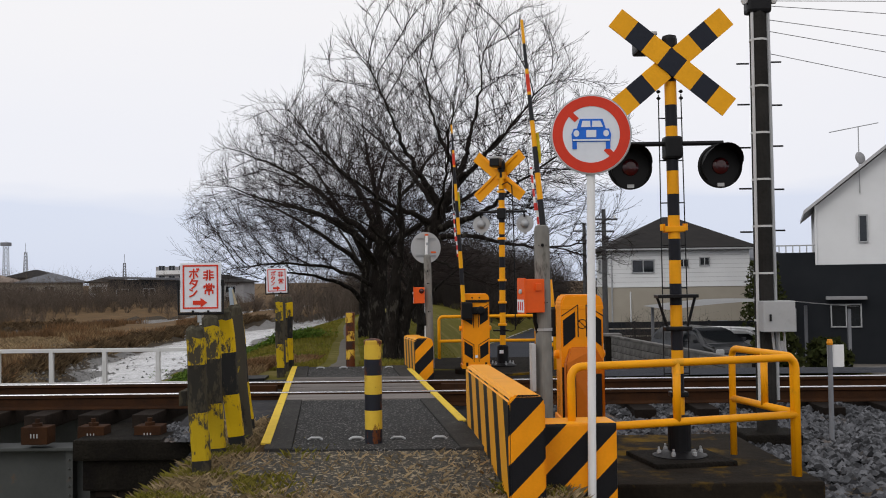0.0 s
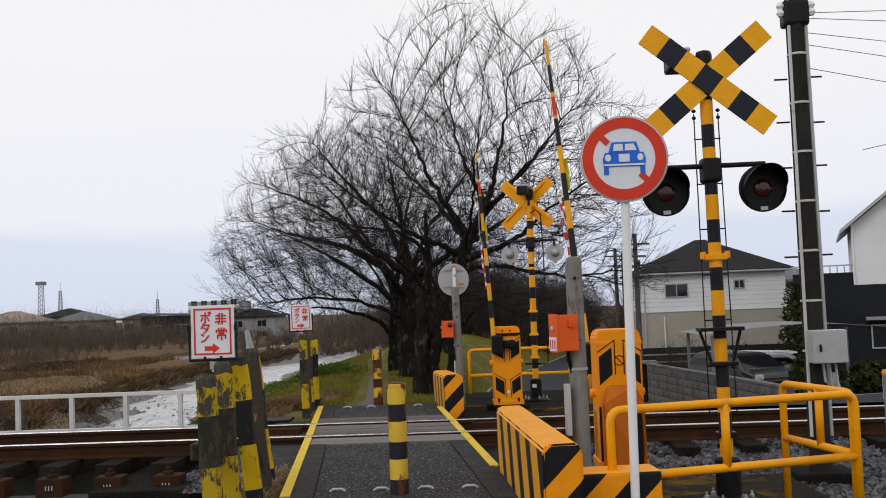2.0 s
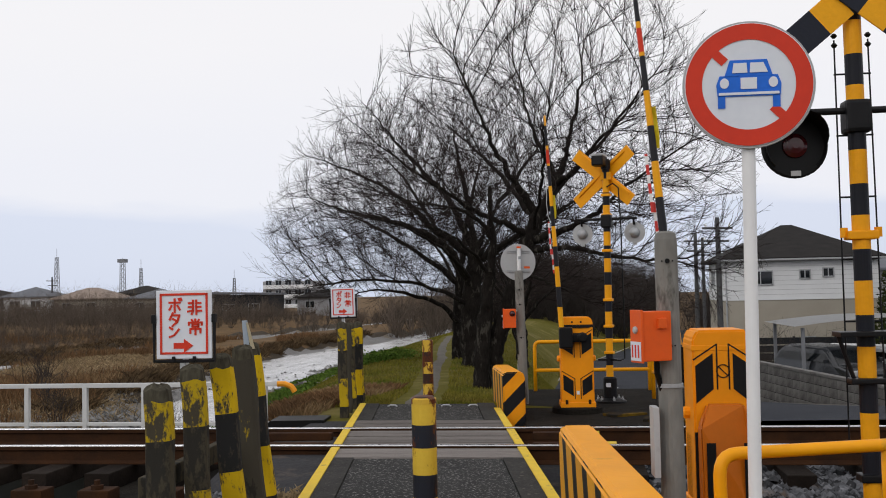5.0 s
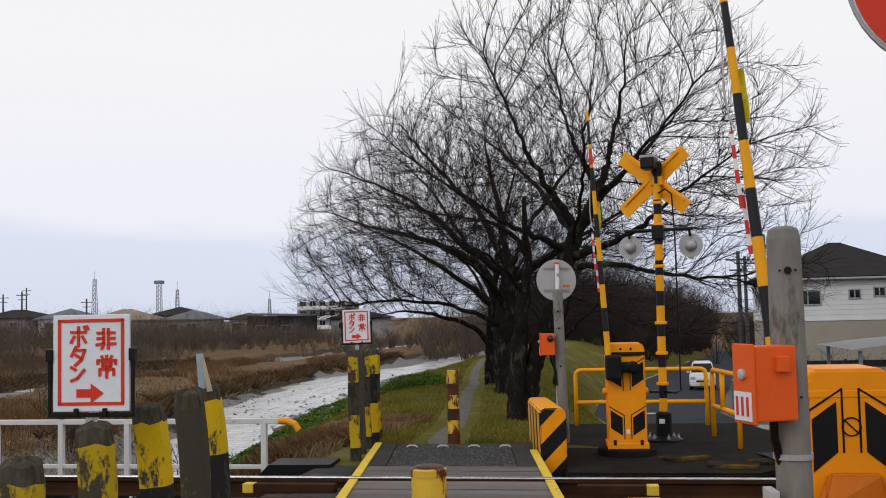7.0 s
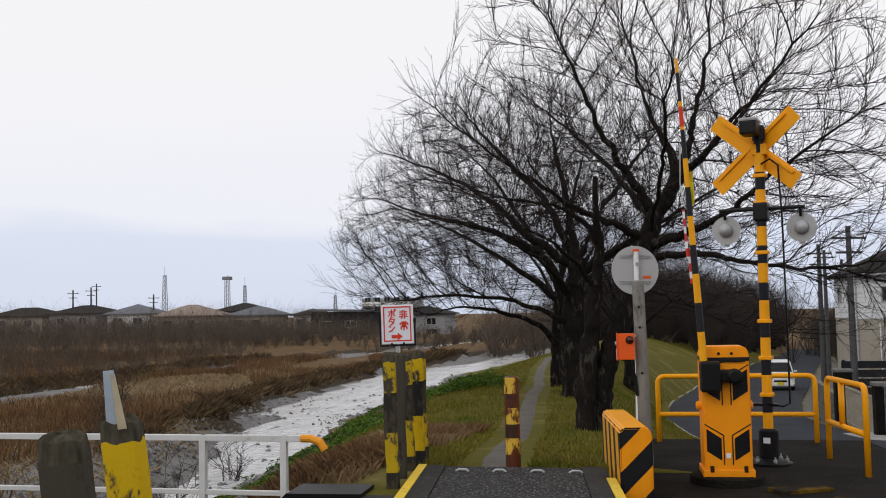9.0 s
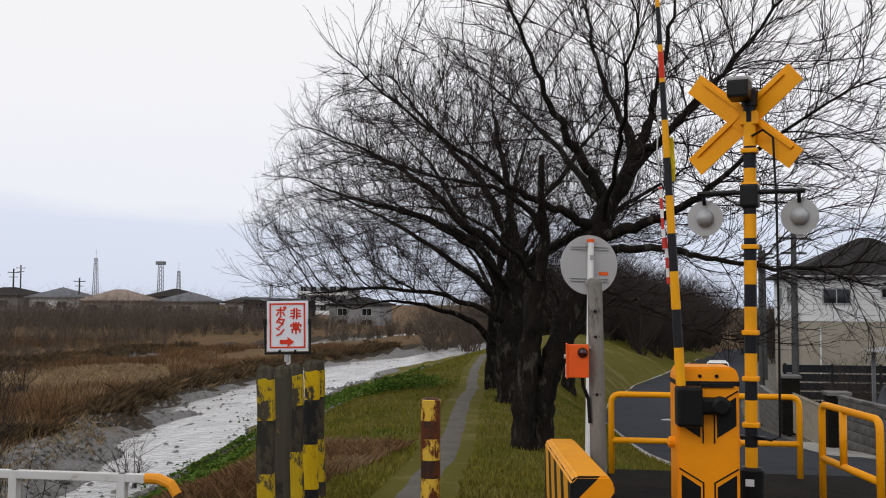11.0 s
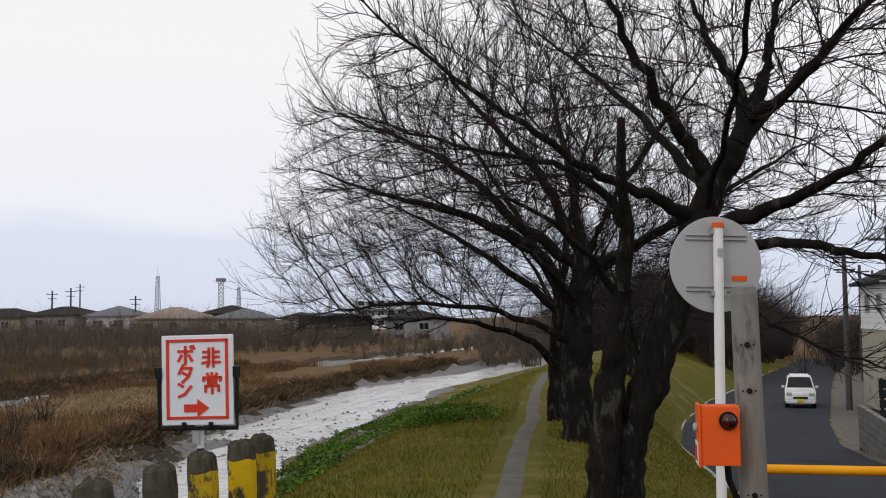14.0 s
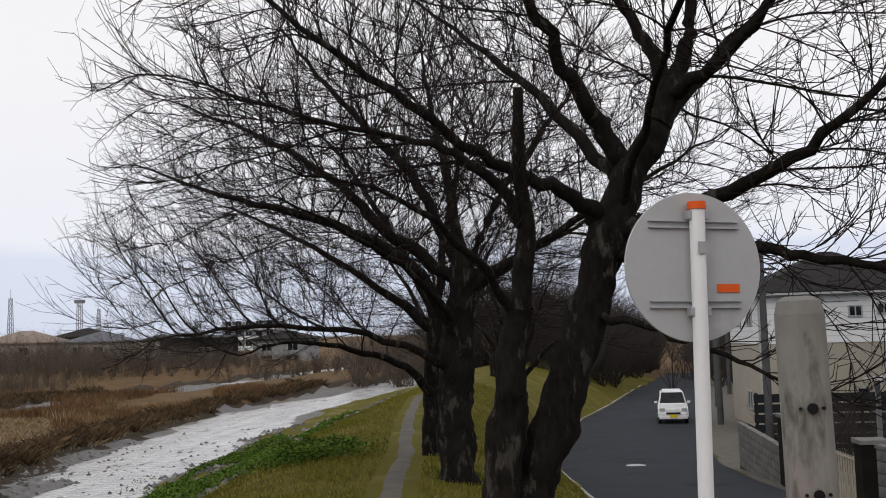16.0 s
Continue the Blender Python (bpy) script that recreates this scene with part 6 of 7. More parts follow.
def stream_weed_spot(rng):
    y = rng.uniform(14, 46)
    m, w = stream(y)
    x = m + w * rng.uniform(-0.1, 1.5)
    if noise.noise(Vector((x * 1.3, y * 0.6, 13))) < 0.24 or ground_z(x, y) < WATER_Z - 0.18:
        return None, 0, 0, 0
    return x, y, max(ground_z(x, y), WATER_Z), 0.8


leaf_mass("stream_weeds", stream_weed_spot, 16000, 0.16, 0.032, "green_weed", "green clumps of weed among stones in the stream", "weeds", 17)


def tuft_spot(rng):
    x0, y0 = rng.choice(((-5.0, 29.2), (-4.7, 28.6), (-5.4, 29.8), (-4.3, 28.9)))
    x, y = x0 + rng.gauss(0, 0.28), y0 + rng.gauss(0, 0.4)
    return x, y, ground_z(x, y), 1


leaf_mass("green_shrub", tuft_spot, 5000, 0.42, 0.03, "green_weed", "dark green low shrub mound on the bank", "shrub", 7)


def dead_spot(rng):
    k = rng.random()
    if k < 0.45:
        x, y = rng.uniform(-1.5, 1.0), rng.uniform(2.0, 6.9)
        if abs(x + 0.15) < 1.0 and rng.random() < (0.08 if y < 6.0 else 0.85):
            return None, 0, 0, 0
    elif k < 0.8:
        x, y = rng.uniform(-3.6, -1.25), rng.uniform(2.0, 8.8)
    else:
        x, y = rng.uniform(0.9, 2.9), rng.uniform(4.5, 6.4)
    return x, y, ground_z(x, y), 1


def green_spot(rng):
    if rng.random() < 0.45:
        x, y = rng.uniform(0.5, 2.9), rng.uniform(5.5, 6.65)
    else:
        x, y = -1.45 + rng.gauss(0, 0.28), 6.2 + rng.gauss(0, 0.5)
    if noise.noise(Vector((x * 2.2, y * 2.2, 31))) < -0.05:
        return None, 0, 0, 0
    return x, y, ground_z(x, y), 1


blades("dead_grass", dead_spot, 100000, 0.015, 0.07, 0.0009, "straw", "matted dead grass beside the ramp", "grass", 8, 0.9)
blades("near_grass", green_spot, 30000, 0.02, 0.08, 0.0011, "blade", "green tufts in the dead grass", "grass", 9, 0.6)


def scrub_spot(rng):
    y = rng.uniform(13.2, 19)
    x = rng.uniform(-4.2, -2.5)
    return x, y, ground_z(x, y), 1


blades("bank_scrub", scrub_spot, 14000, 0.04, 0.14, 0.0035, "reed", "dry brown scrub below the far guard posts", "scrub", 10, 0.5)


def reed_spot(rng):
    y = rng.uniform(8, 75)
    m, w = stream(y)
    u = rng.uniform(1.4, 9.6) if rng.random() < 0.5 else rng.uniform(16.5, 36)
    x = m - w - u
    if noise.noise(Vector((x * 0.16, y * 0.10, 5))) < -0.22:
        return None, 0, 0, 0
    return x, y, ground_z(x, y), 0.75 + 0.6 * noise.noise(Vector((x * 0.2, y * 0.2, 1)))


blades("reeds", reed_spot, 110000, 0.25, 0.66, 0.012, "reed", "rust-brown dead reeds on the gravel bars", "reeds", 12, 0.18)


def bar_spot(rng):
    y = rng.uniform(10, 60)
    m, w = stream(y)
    x = m - w - rng.uniform(0.2, 11)
    return x, y, ground_z(x, y), 0.6 + 0.8 * abs(noise.noise(Vector((x * 0.5, y * 0.5, 3))))


blades("bar_grass", bar_spot, 50000, 0.05, 0.22, 0.011, "straw", "flattened straw-coloured grass on the gravel bars", "grass", 20, 0.8)


def shore_spot(rng):
    y = rng.uniform(28, 80)
    m, w = stream(y)
    u = lerp(y, (24, 36), (2.6, 0.4)) + 1.3 * rng.random() ** 1.5 if rng.random() < 0.6 else rng.uniform(14.8, 16.8)
    x = m - w - u + 0.5 * noise.noise(Vector((y * 0.8, 2, 5)))
    return x, y, ground_z(x, y), 0.5 + 1.1 * abs(noise.noise(Vector((x * 0.9, y * 0.9, 7))))


blades("shore_tufts", shore_spot, 30000, 0.08, 0.42, 0.016, "shore", "ragged brown tufts hanging over the eroded shore", "grass", 29, 0.7)


def brushwood(name, spots, count, height, stems, material, label, seed, r=0.02):
    """Bare bushes: fans of forked stems."""
    rng = random.Random(seed)
    w = Wood()
    for i in range(count):
        x, y, s = spots(rng)
        z = ground_z(x, y) - 0.1 if abs(x) < 100 and y < 190 else -1.4
        h = height * s
        for k in range(stems):
            a = rng.uniform(0, 6.2832)
            sp = rng.uniform(0.05, 0.6) * h
            p0 = (x + 0.1 * math.cos(a), y + 0.1 * math.sin(a), z)
            p1 = (x + sp * 0.45 * math.cos(a) + rng.gauss(0, 0.06) * h, y + sp * 0.45 * math.sin(a), z + h * rng.uniform(0.25, 0.5))
            p2 = (x + sp * math.cos(a), y + sp * math.sin(a), z + h * rng.uniform(0.5, 1.0))
            w.tube([p0, p1, p2], [r * s, r * 0.7 * s, r * 0.2], 3)
            for j in range(8):
                t = rng.uniform(-0.4, 1.0)
                q = tuple(p1[m] + (p2[m] - p1[m]) * t if t > 0 else p1[m] + (p1[m] - p0[m]) * t for m in range(3))
                e = (q[0] + rng.gauss(0, 0.16) * h, q[1] + rng.gauss(0, 0.16) * h, q[2] + rng.uniform(0.04, 0.3) * h)
                w.tube([q, e], [r * 0.4 * s, r * 0.15], 3)
    return tagged(raw(name, w.v, w.f, material), label, "brush", kind="stuff")


def far_bank(rng):
    y = 38 + 78 * rng.random() ** 0.7
    m, w = stream(y)
    return m - w - 18.5 - 40 * rng.random() ** 1.3 - 0.05 * (y - 40), y, 0.3 + 0.85 * rng.random() ** 1.6


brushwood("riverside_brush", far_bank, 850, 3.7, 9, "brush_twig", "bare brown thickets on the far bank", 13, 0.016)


def far_line(rng):
    x = rng.uniform(-95, -6)
    return x, 92 + rng.uniform(0, 30) + 0.15 * (x + 50), rng.uniform(0.6, 1.2)


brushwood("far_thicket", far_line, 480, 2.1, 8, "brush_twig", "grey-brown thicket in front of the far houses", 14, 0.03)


def right_woods(rng):
    y = rng.uniform(85, 150)
    return lerp(y, ROAD_Y, ROAD_L) - rng.uniform(1, 14), y, rng.uniform(0.7, 1.3)


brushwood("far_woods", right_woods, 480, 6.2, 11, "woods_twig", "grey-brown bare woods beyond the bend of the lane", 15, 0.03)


def levee_woods(rng):
    y = rng.uniform(84, 140)
    return rng.uniform(-16, -3), y, rng.uniform(0.6, 1.2)


brushwood("levee_woods", levee_woods, 200, 4.2, 10, "brush_twig", "grey-brown bare trees where the river bends", 18, 0.028)


def bend_woods(rng):
    y = rng.uniform(92, 170)
    return lerp(y, ROAD_Y, ROAD_R) + rng.uniform(2, 26) - 4, y + 4, rng.uniform(0.7, 1.3)


brushwood("bend_woods", bend_woods, 260, 5.0, 9, "woods_twig", "grey-brown bare trees behind the houses at the bend", 16, 0.032)


def low_scrub(rng):
    y = rng.uniform(26, 80)
    m, w = stream(y)
    return m - w - 16.2 - 9 * rng.random() ** 1.4, y, rng.uniform(0.45, 1.25)


brushwood("bank_brush", low_scrub, 520, 1.0, 8, "brush_twig", "low brown brush along the second channel", 27, 0.010)


def yard_scrub(rng):
    return rng.uniform(6.6, 10.5), rng.uniform(39, 51), rng.uniform(0.5, 1.2)


brushwood("garden_brush", yard_scrub, 40, 2.2, 9, "woods_twig", "dark leafless garden bushes before the white house", 28, 0.012)
for k, (x, y, s) in enumerate(((-9.9, 26.6, 1.0), (-7.2, 18.5, 1.0), (-12.5, 26.0, 0.9), (-14.6, 29.5, 1.0), (-17.0, 33.0, 1.1), (-19.5, 38.0, 1.2), (-11.0, 24.0, 0.6))):
    brushwood("bare_bush", lambda rng, a=x, b=y, c=s: (a, b, c), 1, 1.5, 12, "woods_twig", "thin leafless bush on the gravel", 60 + k, 0.014)["kind"] = ""

# ---- houses, walls and vehicles ----


def window(parent, w, h, x, y, z, facing=0, panes=2):
    """A framed window on a wall whose outside looks towards -y, turned by facing."""
    m = Matrix.Translation((x, y, z)) @ pose(0, 0, 0, 0, 0, facing)
    bm = bmesh.new()
    for sx in (-1, 1):
        box((0.06, 0.07, h + 0.06), m @ Vector((sx * w / 2, -0.02, 0)), 0, m.to_3x3().to_4x4(), bm)
    for sz in (-1, 1):
        box((w, 0.07, 0.06), m @ Vector((0, -0.02, sz * h / 2)), 0, m.to_3x3().to_4x4(), bm)
    for k in range(1, panes):
        box((0.05, 0.06, h), m @ Vector((-w / 2 + w * k / panes, -0.02, 0)), 0, m.to_3x3().to_4x4(), bm)
    win = part("window", bm, "grey_metal", parent, "aluminium window")
    for k in range(panes):
        pw = w / panes
        part("pane", box((pw - 0.05, 0.02, h - 0.05), m @ Vector((-w / 2 + pw * (k + 0.5), 0.0, 0)), 0, m.to_3x3().to_4x4()), "glass", win)
    return win


def hip_roof(w, d, rise, over, thick=0.14):
    """A hipped roof over a plan of w by d with its ridge along the longer side."""
    bm = bmesh.new()
    a, b = w / 2 + over, d / 2 + over
    ridge = max(a - b, 0.01) if a >= b else 0.01
    v = [bm.verts.new(c) for c in ((-a, -b, 0), (a, -b, 0), (a, b, 0), (-a, b, 0), (-ridge, 0, rise), (ridge, 0, rise), (-a, -b, -thick), (a, -b, -thick), (a, b, -thick), (-a, b, -thick))]
    for f in ((0, 1, 5, 4), (1, 2, 5), (2, 3, 4, 5), (3, 0, 4), (6, 7, 1, 0), (7, 8, 2, 1), (8, 9, 3, 2), (9, 6, 0, 3), (9, 8, 7, 6)):
        bm.faces.new([v[i] for i in f])
    return bm


def gable_roof(w, d, rise, over, thick=0.16):
    """Gable ends towards -y and +y."""
    a, l = w / 2 + over, d + 2 * over
    k = rise * a / (w / 2)
    out = ((-a, rise - k), (0, rise), (a, rise - k), (a, rise - k + thick), (0, rise + thick), (-a, rise - k + thick))
    return prism(out, l, None, Matrix.Translation((0, -l / 2, 0)))


def white_house():
    y0, z0, ze = 58.0, -3.2, 2.78
    x0, x1 = 8.5, 16.3
    h = thing("house", pose((x0 + x1) / 2, y0 + 3.6, z0), "two-storey white and beige house with a dark hipped roof", "house", "houses by the lane")
    w, d, e = x1 - x0, 7.2, ze - z0
    belt = 0.62 - z0
    part("lower_wall", box((w, d, belt), (0, 0, belt / 2)), "plaster_beige", h, "beige ground floor wall")
    part("upper_wall", box((w + 0.03, d + 0.03, e - belt), (0, 0, (belt + e) / 2)), "plaster_white", h, "white boarded upper wall")
    for k in range(9):
        part("board_joint", box((w + 0.04, d + 0.04, 0.012), (0, 0, belt + 0.25 * (k + 1))), "wall_grey", h)
    part("belt", box((w + 0.08, d + 0.08, 0.09), (0, 0, belt)), "plaster_white", h)
    ro = part("roof", hip_roof(w, d, 1.95, 0.45), "roof_dark", h, "dark hipped roof")
    ro.location = (0, 0, e + 0.05)
    gt = part("gutter", box((w + 0.95, 0.08, 0.09), (0, -d / 2 - 0.45, e - 0.05)), "grey_metal", h)
    part("downpipe", rod((-w / 2 - 0.05, -d / 2 - 0.06, 0), (-w / 2 - 0.05, -d / 2 - 0.06, e), 0.045, n=8), "grey_metal", h)
    part("downpipe", rod((-w / 2 + 1.0, -d / 2 - 0.06, 0), (-w / 2 + 1.0, -d / 2 - 0.06, belt - 0.3), 0.04, n=8), "plaster_white", h)
    window(h, 1.25, 0.72, -w / 2 + 1.75, -d / 2 - 0.03, belt + 1.15)
    window(h, 0.55, 0.45, -w / 2 + 5.25, -d / 2 - 0.03, belt + 1.38)
    window(h, 0.55, 0.45, -w / 2 + 4.05, -d / 2 - 0.03, belt + 1.3)
    for yy, zz in ((-1.5, belt + 1.2), (1.5, belt + 1.2), (-1.0, 1.2)):
        window(h, 1.0, 0.8, -w / 2 - 0.03, yy, zz, -90)
    window(h, 0.5, 0.6, -w / 2 + 4.2, -d / 2 - 0.03, 1.5, 0, 1)
    window(h, 0.5, 0.6, -w / 2 + 6.2, -d / 2 - 0.03, 1.5, 0, 1)


white_house()


def dark_house():
    z0 = -2.9
    h = thing("house", pose(19.6, 49.8, z0, 0, 0, -17), "modern house, dark grey base and white gabled upper floor", "house", "houses by the lane")
    part("lower_wall", box((10.0, 9.0, 4.5), (0, 0, 2.25)), "plaster_dark", h, "dark grey wall")
    part("parapet", box((2.6, 0.15, 0.75), (-3.6, -4.4, 4.7)), "plaster_dark", h)
    for k in range(9):
        part("balcony_bar", box((0.05, 0.05, 0.35), (-4.8 + 0.3 * k, -4.42, 5.2)), "grey_metal", h)
    part("balcony_rail", box((2.7, 0.06, 0.06), (-3.6, -4.42, 5.4)), "grey_metal", h)
    part("upper_wall", box((7.2, 8.6, 3.2), (1.35, -0.15, 5.6)), "plaster_white", h, "white upper wall")
    g = prism(((-3.6, 0), (3.6, 0), (0, 2.9)), 8.6, None, Matrix.Translation((1.35, -4.45, 7.2)))
    part("gable_wall", g, "plaster_white", h)
    r = part("roof", gable_roof(7.2, 8.6, 2.9, 0.55), "sign_back", h, "pale verge roof")
    r.location = (1.35, -0.15, 7.25)
    window(h, 0.35, 1.2, -0.3, -4.5, 6.1, 0, 1)
    window(h, 1.25, 1.0, -1.1, -4.53, 2.2)
    window(h, 0.3, 1.0, -3.4, -4.53, 2.0, 0, 1)
    part("canopy", box((1.7, 0.8, 0.14), (-1.1, -4.8, 3.0), 0.02), "wall_grey", h)
    part("shutter_box", box((1.4, 0.25, 0.3), (1.6, -4.6, 2.75), 0.02), "wall_grey", h)
    part("downpipe", rod((-2.3, -4.56, 4.5), (-2.3, -4.56, 7.3), 0.05, n=8), "plaster_white", h)
    an = thing("tv_antenna", pose(17.9, 45.6, 5.2), "roof aerial with a small satellite dish", "antenna")
    part("mast", rod((0, 0, -0.4), (0, 0, 2.6), 0.025, n=8), "grey_metal", an)
    part("boom", rod((-1.3, 0, 2.35), (0.9, 0, 2.75), 0.02, n=6), "grey_metal", an)
    for k in range(14):
        part("element", rod((-1.25 + 0.16 * k, -0.16, 2.36 + 0.029 * k), (-1.25 + 0.16 * k, 0.16, 2.36 + 0.029 * k), 0.012, n=4), "grey_metal", an)
    part("dish", lathe(((0.30, 0), (0.24, 0.06), (0.05, 0.10)), 18, None, Matrix.Translation((0.0, -0.15, 1.15)) @ pose(0, 0, 0, 80, 0, 25)), "wall_grey", an)


dark_house()
bh = thing("house", pose(17.0, 70.0, -3.2), "house with a blue-grey sheet roof behind the others", "house", "houses by the lane")
part("wall", box((8.5, 7, 5.4), (0, 0, 2.7)), "wall_grey", bh)
part("roof", hip_roof(8.5, 7, 1.5, 0.4), "roof_grey", bh).location = (0, 0, 5.5)
window(bh, 1.5, 0.9, -1.5, -3.53, 4.2)
for x, y, w, e, mt, rf in ((19.5, 88, 8, 4.6, "plaster_beige", "roof_dark"), (22, 96, 9, 5.0, "plaster_white", "roof_grey"), (30, 75, 9, 5.4, "wall_grey", "roof_dark")):
    hh = thing("house", pose(x, y, -3.9), "plain two-storey house farther down the lane", "house", "houses by the lane")
    part("wall", box((w, 7, e), (0, 0, e / 2)), mt, hh)
    part("roof", hip_roof(w, 7, 1.6, 0.45), rf, hh).location = (0, 0, e + 0.05)
    for k in (-1, 1):
        window(hh, 1.4, 0.9, k * w * 0.25, -3.53, e - 1.2)
        window(hh, 0.9, 0.8, -w / 2 - 0.03, k * 1.6, e - 1.2, -90)


def block_wall(a, b, z_top, courses, label):
    """A wall of hollow blocks between two plan points, with a coping."""
    a, b = Vector((*a, 0)), Vector((*b, 0))
    d = b - a
    ang = math.degrees(math.atan2(d.y, d.x))
    w = thing("block_wall", Matrix.Translation((a.x, a.y, z_top)) @ pose(0, 0, 0, 0, 0, ang), label, "wall", kind="structure")
    n = max(1, round(d.length / 0.40))
    step = d.length / n
    part("core", box((d.length, 0.09, courses * 0.2 + 1.2), (d.length / 2, 0, -(courses * 0.2 + 1.2) / 2 - 0.02)), "dark_concrete", w)
    me = None
    for r in range(courses):
        for k in range(n):
            ob = part("block", box((step - 0.012, 0.12, 0.188), (0, 0, 0), 0.006, seg=1), "block_wall", w) if me is None else new("block", me)
            me = me or ob.data
            ob.parent = w
            ob.location = ((k + 0.5) * step, 0, -0.16 - 0.2 * r)
    part("coping", box((d.length + 0.04, 0.16, 0.06), (d.length / 2, 0, -0.03), 0.008), "block_wall", w)


block_wall((4.57, 30.0), (6.1, 20.6), -0.55, 6, "stained grey concrete block garden wall along the lane")
block_wall((6.1, 20.6), (24.0, 23.5), -0.75, 5, "grey concrete block wall facing the railway")
block_wall((4.5, 36.0), (4.7, 43.0), -1.35, 6, "grey block wall beside the lane")


def sliding_gate():
    g = thing("accordion_gate", pose(4.55, 33.2, -2.05, 0, 0, 92), "cream metal folding driveway gate", "gate")
    for z in (0.12, 1.05):
        part("rail_bar", box((4.2, 0.04, 0.03), (0, 0, z)), "gate_cream", g)
    for k in range(30):
        part("bar", box((0.028, 0.03, 1.05), (-2.0 + 0.14 * k, 0, 0.58), 0.004), "gate_cream", g)
    for k in range(14):
        for sx in (-1, 1):
            part("lattice", rod((-1.95 + 0.28 * k, 0.02 * sx, 0.35), (-1.67 + 0.28 * k, 0.02 * sx, 0.8) if sx > 0 else (-2.23 + 0.28 * k, 0.02 * sx, 0.8), 0.008, n=4), "gate_cream", g)
    for k in (-1, 1):
        p = thing("gate_pier", pose(4.55 - 0.07 * k, 33.2 + 2.6 * k, -2.1), "dark tiled gate pier", "pier", "gate piers")
        part("pier", box((0.45, 0.45, 1.5), (0, 0, 0.75), 0.02), "dark_concrete", p)
        part("cap", box((0.52, 0.52, 0.08), (0, 0, 1.54), 0.015), "block_wall", p)
    ap = part("driveway", box((0.9, 6.0, 0.06), (0, 0, 0), 0.01), "concrete")
    ap.matrix_basis = pose(4.25, 30.0, road_z(30.0) - 0.005, -5, 0, 0)
    tagged(ap, "pale concrete driveway apron at the gate", "driveway", kind="structure")


sliding_gate()


def small_car(m, paint, label, tall):
    """A kei car that faces -y."""
    c = thing("car", m, label, "car", "cars")
    L, W, H = (3.4, 1.475, 1.62) if tall else (4.2, 1.7, 1.45)
    side = ((-L / 2, 0.28), (-L / 2, 0.62), (-L / 2 + 0.12, 0.86), (-L / 2 + 0.75, 0.98), (-L / 2 + 1.35, H - 0.1), (-L / 2 + 1.6, H - 0.02), (L / 2 - 0.55, H), (L / 2 - 0.15, H - 0.2), (L / 2 - 0.02, 0.85), (L / 2, 0.3))
    bm = prism(side, W, None, Matrix.Rotation(radians(90), 4, "Z") @ Matrix.Translation((0, -W / 2, 0)))
    for v in bm.verts:
        if v.co.z > 0.9:
            v.co.x *= 1 - 0.26 * (v.co.z - 0.9) / (H - 0.9)
    bmesh.ops.recalc_face_normals(bm, faces=bm.faces)
    bmesh.ops.bevel(bm, geom=bm.edges[:], offset=0.09, segments=3, affect="EDGES")
    part("body", bm, paint, c, smooth=False)
    y0 = -L / 2
    ws = bmesh.new()
    f = [ws.verts.new(p) for p in ((-W * 0.43, y0 + 0.72, 1.0), (W * 0.43, y0 + 0.72, 1.0), (W * 0.35, y0 + 1.33, H - 0.10), (-W * 0.35, y0 + 1.33, H - 0.10))]
    ws.faces.new(f)
    bmesh.ops.solidify(ws, geom=ws.faces[:], thickness=-0.03)
    part("windscreen", ws, "glass", c)
    for sx in (-1, 1):
        sw = bmesh.new()
        q = [sw.verts.new((sx * (W / 2 - 0.005) * k, y, z)) for y, z, k in ((y0 + 0.95, 1.0, 0.985), (L / 2 - 0.3, 1.0, 0.985), (L / 2 - 0.4, H - 0.22, 0.85), (y0 + 1.45, H - 0.22, 0.85))]
        sw.faces.new(q if sx > 0 else q[::-1])
        bmesh.ops.solidify(sw, geom=sw.faces[:], thickness=0.03)
        part("side_window", sw, "glass", c)
        part("headlight", box((0.28, 0.10, 0.17), (sx * (W / 2 - 0.20), y0 + 0.06, 0.74), 0.04), "sign_back", c, "clear headlight")
        part("mirror", box((0.16, 0.08, 0.12), (sx * (W / 2 + 0.08), y0 + 1.05, 1.05), 0.02), paint, c)
        for yy in (y0 + 0.6, L / 2 - 0.6):
            wh = part("wheel", rod((sx * (W / 2 - 0.18), yy, 0.28), (sx * (W / 2 - 0.0), yy, 0.28), 0.28, n=18), "tyre", c)
            part("rim", rod((sx * (W / 2 - 0.02), yy, 0.28), (sx * (W / 2 + 0.01), yy, 0.28), 0.18, n=14), "grey_metal", wh)
    part("grille", box((0.7, 0.05, 0.10), (0, y0 - 0.005, 0.56), 0.01), "black_paint", c)
    part("bumper", box((W * 0.94, 0.08, 0.16), (0, y0 + 0.01, 0.36), 0.03), paint, c)
    part("number_plate", box((0.33, 0.02, 0.165), (0, y0 - 0.045, 0.43)), "plate_yellow" if tall else "sign_white", c, "plain plate")
    return c


small_car(pose(5.5, 66.0, road_z(66.0) + 0.02, 0, 0, -5), "car_white", "small white kei car standing in the lane", True)
small_car(pose(8.2, 34.5, -2.0, 0, 0, 20), "car_dark", "dark parked car behind the block wall", False)
small_car(pose(10.8, 40.0, -2.3, 0, 0, 60), "car_white", "pale parked car behind the block wall", False)

fn = thing("garden_fence", pose(13.0, 50.0, -3.3), "dark slatted garden fence before the houses", "fence")
for k in range(6):
    part("slat", box((13.0, 0.05, 0.30), (0, 0, 0.3 + 0.36 * k), 0.01), "plaster_dark", fn)
for k in range(8):
    part("post", box((0.1, 0.1, 2.3), (-6.4 + 1.83 * k, 0.07, 1.15), 0.01), "plaster_dark", fn)

